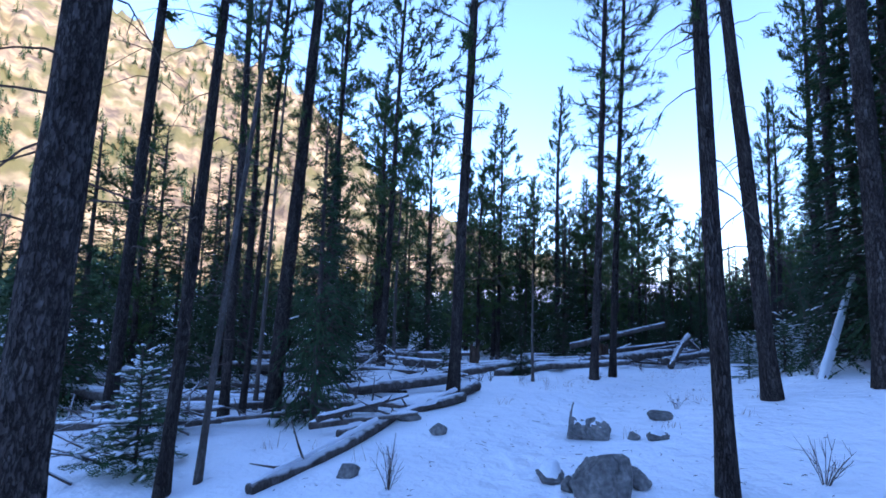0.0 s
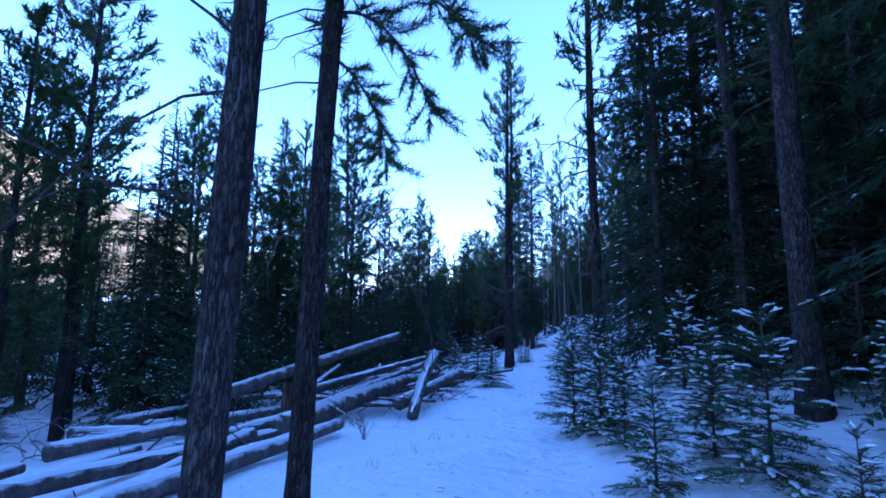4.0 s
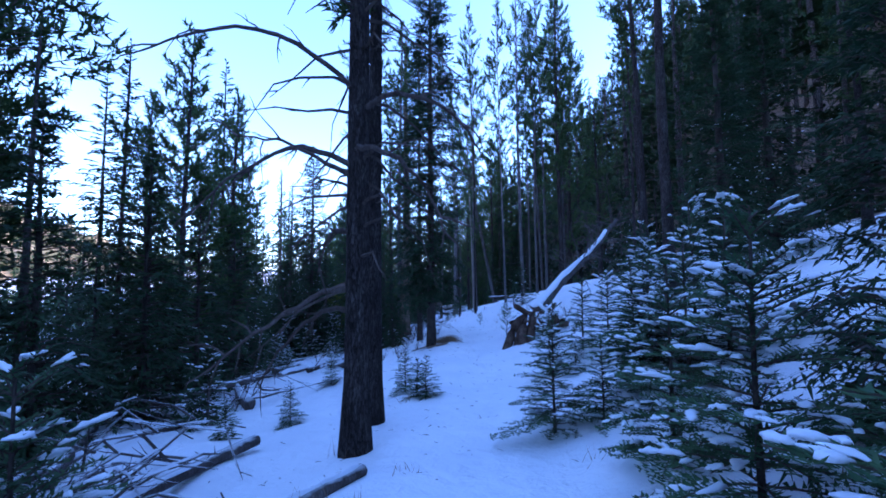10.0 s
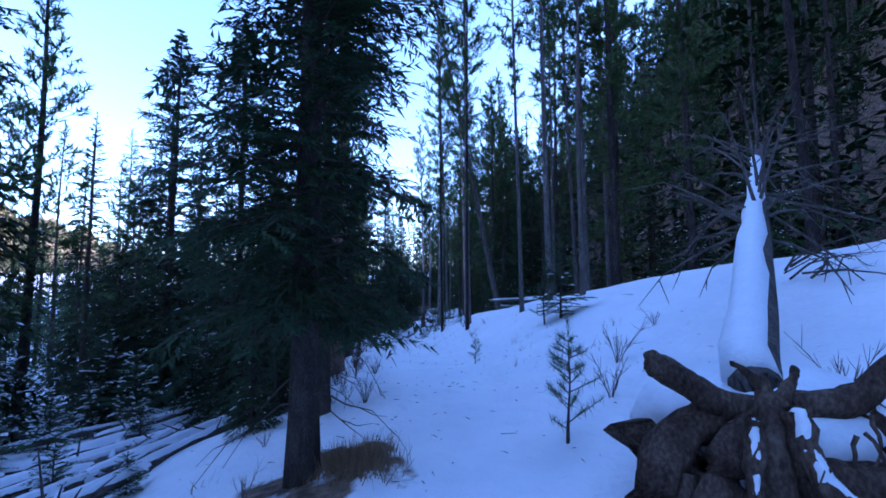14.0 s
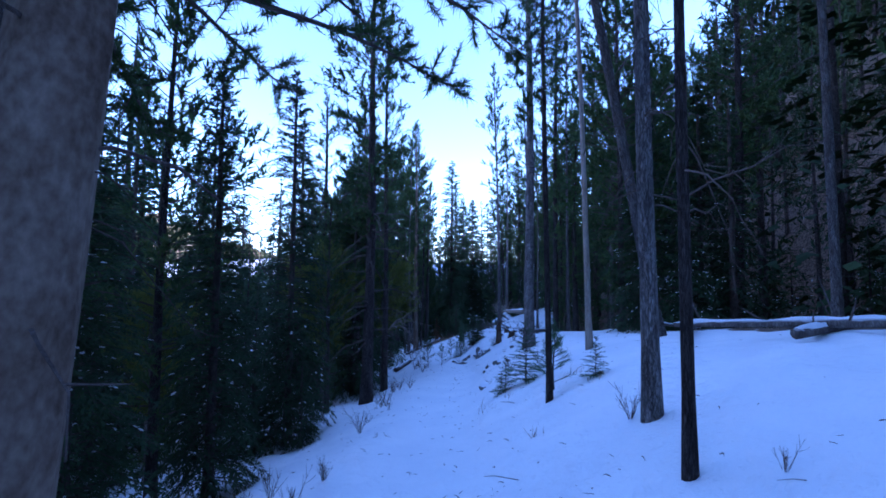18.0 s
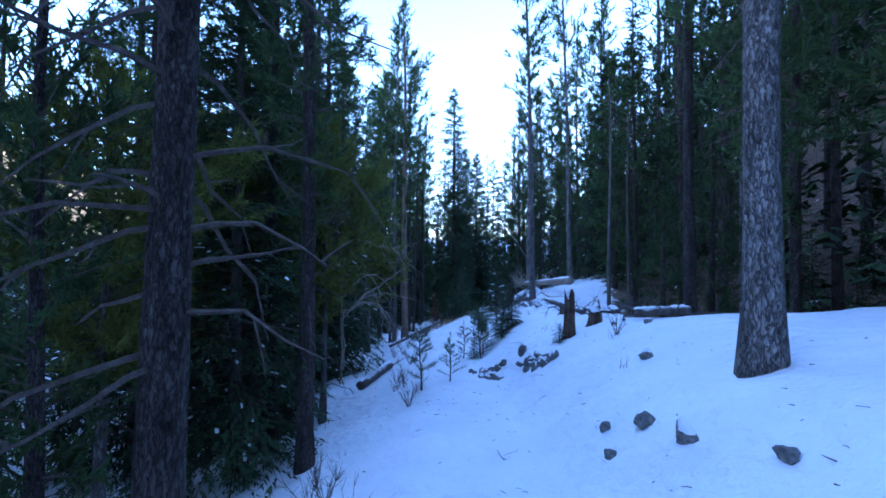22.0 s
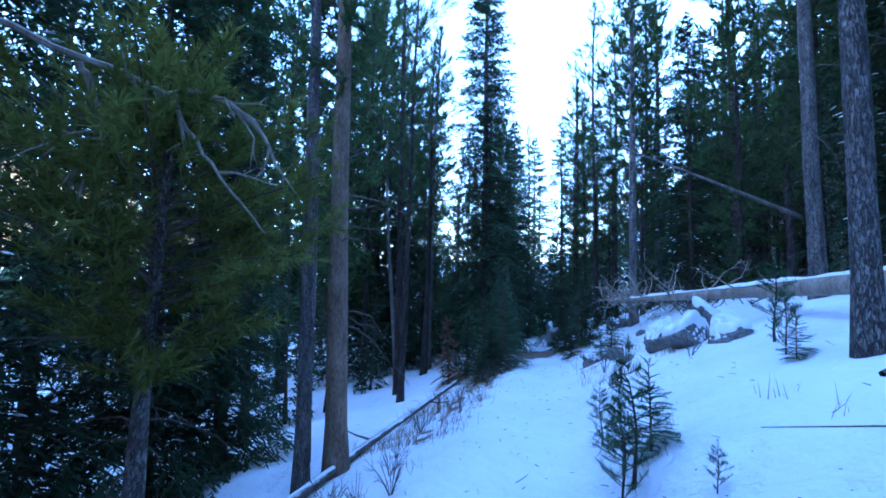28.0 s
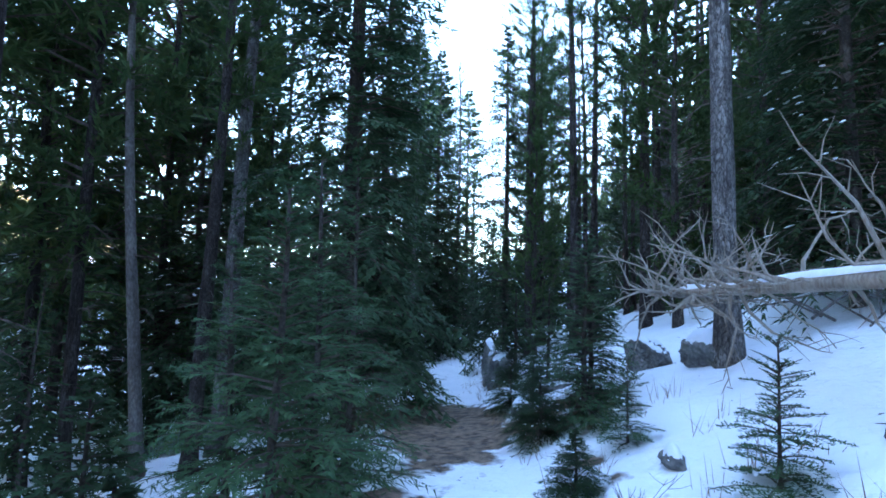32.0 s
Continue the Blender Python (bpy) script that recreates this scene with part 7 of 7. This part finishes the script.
def dead_brush(x, y, size, count, seed, snow=True):
    """A tangle of bare broken branches lying in the snow."""
    g = random.Random(seed)
    wood, white = Buffer(), Buffer()
    z = floor_z(x, y)
    turn = g.uniform(0, 6.28)
    for _ in range(count):
        p = np.array((x + g.gauss(0, 0.3 * size), y + g.gauss(0, 0.3 * size), z + g.uniform(0, 0.15 * size)))
        a = turn + g.gauss(0, 0.7)
        e = unit(np.array((math.cos(a), math.sin(a), g.uniform(0.0, 0.7))))
        s = size * g.uniform(0.5, 1.2)
        bend = np.array((g.gauss(0, 0.25), g.gauss(0, 0.25), -abs(g.gauss(0.15, 0.2)))) * s
        line = [p, p + e * s * 0.35 - bend * 0.2, p + e * s * 0.7 + bend * 0.2, p + e * s + bend]
        r = g.uniform(0.007, 0.018)
        tube(wood, line, [r, r * 0.8, r * 0.55, r * 0.2], 5, False)
        if snow and g.random() < 0.6:
            snow_strip(white, g, line[1], line[2], r * 0.8, r * 0.6, 0.02, 6, 0.9)
        for _ in range(4):
            q, d = along(line, g.uniform(0.25, 0.95))
            w = unit(d + np.array([g.gauss(0, 0.6) for _ in range(3)]))
            tube(wood, [q, q + w * s * 0.13, q + w * s * 0.27 + np.array((0, 0, 0.02))], [r * 0.4, r * 0.28, r * 0.08], 3, False)
    root = thing("dead_brush", "tangle of dead grey branches dusted with snow", "brush", "dead brush")
    part("bough_tangle", wood.mesh("bough_tangle", FROSTED if snow else DEAD), root, kind="stuff")
    if white.v:
        part("snow_load", white.mesh("snow_load", SNOW_CAP, True), root, "thin snow along the branches", kind="stuff")
    return root


for k, (x, y, s) in enumerate(((12.5, 21.3, 1.2), (13.4, 22.9, 1.3), (12.0, 20.9, 1.0), (-2.7, 13.5, 1.4), (-1.1, 10.7, 1.2), (2.5, 16.7, 1.3), (4.4, 18.7, 1.3), (0.2, 9.6, 0.8), (-2.0, 8.6, 1.2), (14.6, 24.0, 1.3), (-4.8, 6.0, 1.1), (-5.1, 7.7, 1.1), (-2.8, 4.3, 0.7), (-2.5, 5.2, 0.8), (-4.4, 8.8, 1.2), (-2.6, 7.6, 0.9), (-3.6, 5.4, 1.0), (-7.4, 9.0, 1.3))):
    dead_brush(x, y, s, 12, 300 + k)
for k, (x, y, s) in enumerate(((8.4, 16.3, 0.9), (7.4, 17.4, 1.1), (9.4, 17.9, 0.9), (6.4, 16.3, 1.1), (10.1, 18.6, 1.0), (5.6, 15.4, 0.9), (8.2, 18.6, 1.2), (11.2, 19.8, 1.0))):
    dead_brush(x, y, s, 13, 360 + k)
for k, (x, y, s) in enumerate(((36.5, 39.4, 0.7), (37.6, 41.3, 0.8), (34.9, 36.9, 0.6), (35.9, 38.4, 0.7), (38.5, 42.6, 0.8), (45.8, 47.0, 1.0), (46.8, 48.0, 1.0), (44.6, 45.6, 0.9), (22.4, 20.2, 0.8), (24.0, 22.0, 1.0))):
    dead_brush(x, y, s, 12, 320 + k, False)


def dead_limb(line, r, parent, seed, twigs=5, mat=None):
    """One long crooked dead limb with finer forks, as a part of its tree."""
    g = random.Random(seed)
    fine = [np.asarray(q, float) for q in line]
    for _ in range(2):
        fine = [fine[0]] + [q for k in range(len(fine) - 1) for q in (fine[k] * 0.75 + fine[k + 1] * 0.25, fine[k] * 0.25 + fine[k + 1] * 0.75)] + [fine[-1]]
    fine = [q + np.array([g.gauss(0, 0.012) for _ in range(3)]) for q in fine]
    n, buf = len(fine), Buffer()
    tube(buf, fine, [r * (1 - 0.85 * k / (n - 1)) for k in range(n)], 6, True)
    for _ in range(twigs):
        q, d = along(fine, g.uniform(0.25, 0.95))
        e, s, fork = unit(d + np.array([g.gauss(0, 0.7) for _ in range(3)])), g.uniform(0.2, 0.6), [q]
        for _ in range(4):
            e = unit(e + np.array((g.gauss(0, 0.22), g.gauss(0, 0.22), g.gauss(-0.12, 0.22))))
            q = q + e * s * 0.25
            fork.append(q)
        tube(buf, fork, [r * 0.4, r * 0.33, r * 0.25, r * 0.16, r * 0.06], 4, False)
        q, d = along(fork, g.uniform(0.3, 0.8))
        e = unit(d + np.array([g.gauss(0, 0.6) for _ in range(3)]))
        tube(buf, [q, q + e * s * 0.18, q + e * s * 0.32 + np.array((0, 0, -0.02))], [r * 0.22, r * 0.15, r * 0.05], 3, False)
    return part("dead_limb", buf.mesh("dead_limb", mat or TWIG), parent, "bare crooked dead limb")


def limbs_of(tree, x, y, z, across, lines, r, seed, mat=None):
    """Limbs given as (out, up, aside) metres from a point of the trunk; across is the heading of out."""
    c, q = math.cos(radians(across)), math.sin(radians(across))
    inverse = np.array(tree.matrix_world.inverted())
    for k, line in enumerate(lines):
        pts = [np.array((x + o * c - a * q, y + o * q + a * c, z + h, 1.0)) for o, h, a in line]
        scale = (tree.matrix_world.to_scale().x)
        dead_limb([(inverse @ p)[:3] for p in pts], r / scale, tree, seed + k, 6, mat)


def live_boughs(tree, x, y, z, across, lines, r, seed):
    """Green boughs given like dead limbs, each with side twigs that end in needle tufts."""
    c, q = math.cos(radians(across)), math.sin(radians(across))
    inverse, scale = np.array(tree.matrix_world.inverted()), tree.matrix_world.to_scale().x
    for k, line in enumerate(lines):
        g, wood, leaf = random.Random(seed + k), Buffer(), Buffer()
        pts = [(inverse @ np.array((x + o * c - a * q, y + o * q + a * c, z + h, 1.0)))[:3] for o, h, a in line]
        for _ in range(2):
            pts = [pts[0]] + [p for j in range(len(pts) - 1) for p in (pts[j] * 0.75 + pts[j + 1] * 0.25, pts[j] * 0.25 + pts[j + 1] * 0.75)] + [pts[-1]]
        n = len(pts)
        tube(wood, pts, [r / scale * (1 - 0.8 * j / (n - 1)) for j in range(n)], 6, True)
        for j in range(36):
            p, d = along(pts, min(0.999, 0.22 + 0.78 * j / 35))
            e = unit(d * 0.7 + np.array((g.gauss(0, 0.6), g.gauss(0, 0.6), g.gauss(0.05, 0.35))))
            reach = g.uniform(0.10, 0.34) / scale
            tip = p + e * reach + np.array((0, 0, 0.03))
            tube(wood, [p, p + e * reach * 0.55, tip], [0.005 / scale, 0.004 / scale, 0.002 / scale], 4, False)
            for f in (0.55, 0.8, 1.0):
                tuft(leaf, g, p + (tip - p) * f, unit(e + np.array((0, 0, 0.35))), 0.105 / scale, 30, 0.008 / scale)
        tuft(leaf, g, pts[-1], unit(pts[-1] - pts[-2]), 0.10 / scale, 30, 0.007 / scale)
        o = part("bough", wood.mesh("bough", TWIG), tree, "living bough with drooping twigs")
        part("foliage", leaf.mesh("foliage", PINE), o, "dark green needle tufts", kind="stuff")


bpy.context.view_layer.update()
live_boughs(TAN_PINE, 23.12, 29.27, floor_z(23.06, 29.2), 45, (
    ((0.05, 3.1, 0), (0.7, 3.35, 0.1), (1.5, 3.4, 0.15), (2.3, 3.35, 0.1)),
    ((0.05, 3.0, 0), (0.8, 3.2, -0.3), (1.6, 3.35, -0.8), (2.4, 3.35, -1.3)),
    ((0.05, 3.3, 0), (0.8, 3.6, -0.5), (1.6, 3.75, -1.2), (2.4, 3.6, -1.9)),
    ((0.05, 2.95, 0), (0.5, 3.05, 0.2), (1.1, 2.95, 0.5), (1.6, 2.75, 0.7)),
    ((0.05, 3.4, 0), (0.9, 3.75, -0.1), (1.8, 3.9, -0.4), (2.8, 3.85, -0.8)),
    ((0.05, 3.5, 0), (0.6, 3.8, 0.4), (1.3, 4.0, 0.9), (2.0, 4.0, 1.3))), 0.022, 800)
live_boughs(JAM_PINE, 3.90, 10.80, floor_z(3.87, 10.82), -12, (
    ((0.05, 3.6, 0), (0.35, 3.7, 0.05), (0.65, 3.5, 0.1), (0.85, 3.1, 0.1)),
    ((0.05, 3.9, 0), (0.40, 4.0, -0.1), (0.80, 3.8, -0.15), (1.15, 3.5, -0.2)),
    ((0.05, 3.3, 0), (0.25, 3.25, 0.1), (0.45, 3.0, 0.15), (0.55, 2.7, 0.2)),
    ((0.05, 4.3, 0), (0.50, 4.4, 0.2), (0.95, 4.2, 0.3), (1.3, 3.9, 0.3))), 0.016, 830)
limbs_of(BIG_PINE, 14.06, 20.17, 0.0, 132, (
    ((0.05, 1.55, 0), (0.55, 1.75, 0.1), (1.05, 1.45, 0.2), (1.6, 0.95, 0.2)),
    ((0.05, 1.45, 0), (0.30, 1.60, -0.1), (0.75, 1.85, -0.2), (1.3, 1.95, -0.3)),
    ((0.05, 0.42, 0), (0.45, 0.30, 0), (0.95, -0.05, 0.1), (1.45, -0.45, 0.2)),
    ((0.05, 0.20, 0), (0.40, 0.18, -0.2), (0.75, -0.15, -0.2), (1.05, -0.60, -0.3)),
    ((0.05, 0.90, 0), (0.22, 0.95, 0), (0.30, 0.75, 0), (0.33, 0.55, 0.1)),
    ((-0.05, 1.60, 0.3), (-0.35, 1.55, 0.5), (-0.65, 1.25, 0.7), (-0.85, 0.75, 0.8)),
    ((-0.05, 2.10, 0), (-0.45, 2.15, 0.3), (-0.95, 1.85, 0.5), (-1.15, 1.45, 0.5)),
    ((0.05, 2.3, 0), (0.6, 2.75, 0.2), (1.3, 2.7, 0.4), (1.9, 2.3, 0.6))), 0.024, 700)
hanging = thing("dead_tree", "grey dead treetop with a fan of bare branches", "dead tree", "standing dead trees")
hanging.matrix_world = Matrix.Translation((33.0, 42.6, floor_z(33.0, 42.6)))
bpy.context.view_layer.update()
limbs_of(hanging, 33.0, 42.6, -0.25, -25, (
    ((0.0, -2.75, 0), (0.0, -1.9, 0.05), (0.0, -1.0, 0.0), (0.05, -0.2, 0.0), (0.0, 0.9, 0.0)),
    ((0.0, -1.45, 0), (0.45, -0.95, -0.1), (0.95, -0.55, -0.2), (1.45, -0.20, -0.3)),
    ((0.1, -1.3, 0), (0.5, -0.9, 0.2), (1.0, -0.85, 0.2), (1.4, -1.0, 0.3)),
    ((0.2, -1.15, 0), (0.6, -1.0, -0.3), (0.95, -1.25, -0.4), (1.15, -1.7, -0.4)),
    ((0.3, -1.1, 0), (0.65, -0.75, 0.3), (0.85, -1.1, 0.4), (0.95, -1.6, 0.4)),
    ((0.0, -1.0, 0), (-0.4, -0.9, 0.1), (-0.7, -1.2, 0.2), (-0.9, -1.7, 0.2)),
    ((0.0, -0.7, 0), (0.35, -0.4, -0.2), (0.6, -0.5, -0.3), (0.8, -0.9, -0.3)),
    ((0.0, -0.4, 0), (-0.3, 0.0, 0.2), (-0.6, 0.0, 0.3), (-0.9, -0.3, 0.3))), 0.021, 720, PALE_BARK)
hanging = thing("dead_tree", "bleached dead sapling with tangled curling branches", "dead tree", "standing dead trees")
hanging.matrix_world = Matrix.Translation((32.3, 41.2, floor_z(32.3, 41.2)))
bpy.context.view_layer.update()
limbs_of(hanging, 32.3, 41.2, -0.75, -25, (
    ((0.0, -1.6, 0), (0.02, -0.9, 0.05), (-0.03, -0.2, 0.0), (0.05, 0.5, 0.0), (0.0, 1.2, 0.0)),
    ((0.0, -0.3, 0), (0.35, 0.1, -0.1), (0.7, 0.05, -0.2), (0.95, -0.35, -0.2)),
    ((0.0, 0.1, 0), (-0.4, 0.35, 0.1), (-0.8, 0.25, 0.2), (-1.1, -0.1, 0.2)),
    ((0.0, -0.6, 0), (0.3, -0.4, 0.2), (0.7, -0.5, 0.3), (0.9, -0.9, 0.3)),
    ((0.0, 0.5, 0), (0.4, 0.75, 0.1), (0.8, 0.55, 0.2), (1.2, 0.65, 0.2)),
    ((0.0, -0.1, 0), (-0.3, -0.1, -0.2), (-0.6, -0.4, -0.2), (-0.7, -0.8, -0.2)),
    ((0.0, 0.8, 0), (-0.35, 1.0, 0.1), (-0.7, 0.8, 0.1), (-0.9, 0.4, 0.1))), 0.017, 760, PALE_BARK)
snag = thing("dead_tree", "leaning dead pole with one long bare limb", "dead tree", "standing dead trees")
snag.matrix_world = Matrix.Translation((34.6, 46.0, floor_z(34.6, 46.0)))
bpy.context.view_layer.update()
limbs_of(snag, 34.6, 46.0, 0.0, 0, (
    ((0.0, -3.4, 0), (0.0, -2.0, 0.0), (0.05, -0.6, 0.0), (0.0, 0.9, 0.0)),
    ((0.0, 0.40, 0), (0.92, 0.10, -0.12), (1.35, 0.05, -0.15), (1.50, -0.25, -0.2), (1.72, -0.52, -0.2), (2.0, -0.88, -0.25)),
    ((0.9, 0.10, -0.1), (1.0, -0.15, 0.0), (1.05, -0.35, 0.1), (0.85, -0.60, 0.1)),
    ((1.3, 0.0, -0.1), (1.65, 0.05, -0.3), (1.95, -0.25, -0.4), (2.05, -0.5, -0.4))), 0.026, 740, PALE_BARK)


def litter(name, label, spots):
    """Fallen twigs, cones and needle clusters lying on the snow."""
    g, buf = random.Random(8), Buffer()
    for x, y in spots:
        z = floor_z(x, y) + 0.004
        a, n, r = g.uniform(0, 6.28), g.uniform(0.015, 0.07), g.uniform(0.0015, 0.004)
        if g.random() < 0.02:
            n, r = g.uniform(0.1, 0.3), g.uniform(0.002, 0.005)
        e = np.array((math.cos(a) * n, math.sin(a) * n, g.uniform(-0.004, 0.012)))
        p = np.array((x, y, z))
        tube(buf, [p, p + e * 0.5 + np.array((g.gauss(0, 0.1) * n, g.gauss(0, 0.1) * n, 0.003)), p + e], [r, r * 0.9, r * 0.4], 3, False)
    return tagged(new(name, buf.mesh(name, TWIG)), label, "forest litter", kind="stuff")


spots = []
for _ in range(3600):
    i = L.randrange(4, 140)
    off = L.gauss(0.3, 1.3)
    spots.append((ST[FIRST + i, 0] + TAN[FIRST + i, 1] * off + L.uniform(-0.25, 0.25), ST[FIRST + i, 1] - TAN[FIRST + i, 0] * off + L.uniform(-0.25, 0.25)))
litter("forest_litter", "small dark twigs and needles scattered on the snow", spots)


def dry_grass(name, label, spots, height):
    g, buf = random.Random(3), Buffer()
    for x, y in spots:
        z = floor_z(x, y)
        for _ in range(9):
            p = np.array((x + g.gauss(0, 0.07), y + g.gauss(0, 0.07), z - 0.02))
            e = unit(np.array((g.gauss(0, 0.35), g.gauss(0, 0.35), 1.0)))
            blade(buf, p, e, height * g.uniform(0.5, 1.2), 0.007, np.array((g.uniform(-1, 1), g.uniform(-1, 1), 0.1)))
    return tagged(new(name, buf.mesh(name, STRAW)), label, "grass", kind="stuff")


spots = []
for _ in range(420):
    i = L.randrange(108, 132)
    off = -L.uniform(0.65, 1.9)
    spots.append((ST[FIRST + i, 0] + TAN[FIRST + i, 1] * off, ST[FIRST + i, 1] - TAN[FIRST + i, 0] * off))
for _ in range(110):
    i = L.randrange(112, 130)
    off = L.uniform(0.7, 2.0)
    spots.append((ST[FIRST + i, 0] + TAN[FIRST + i, 1] * off, ST[FIRST + i, 1] - TAN[FIRST + i, 0] * off))
dry_grass("dry_grass", "brown dry grass on the slope edge", spots, 0.22)
spots = [(19.72 + L.gauss(0, 0.13), 24.18 + L.gauss(0, 0.13)) for _ in range(130)]
for _ in range(150):
    i = L.randrange(10, 135)
    off = L.choice((-1, 1)) * L.uniform(0.7, 2.2)
    spots.append((ST[FIRST + i, 0] + TAN[FIRST + i, 1] * off, ST[FIRST + i, 1] - TAN[FIRST + i, 0] * off))
dry_grass("grass_stems", "sparse dry grass stems through the snow", spots, 0.16)
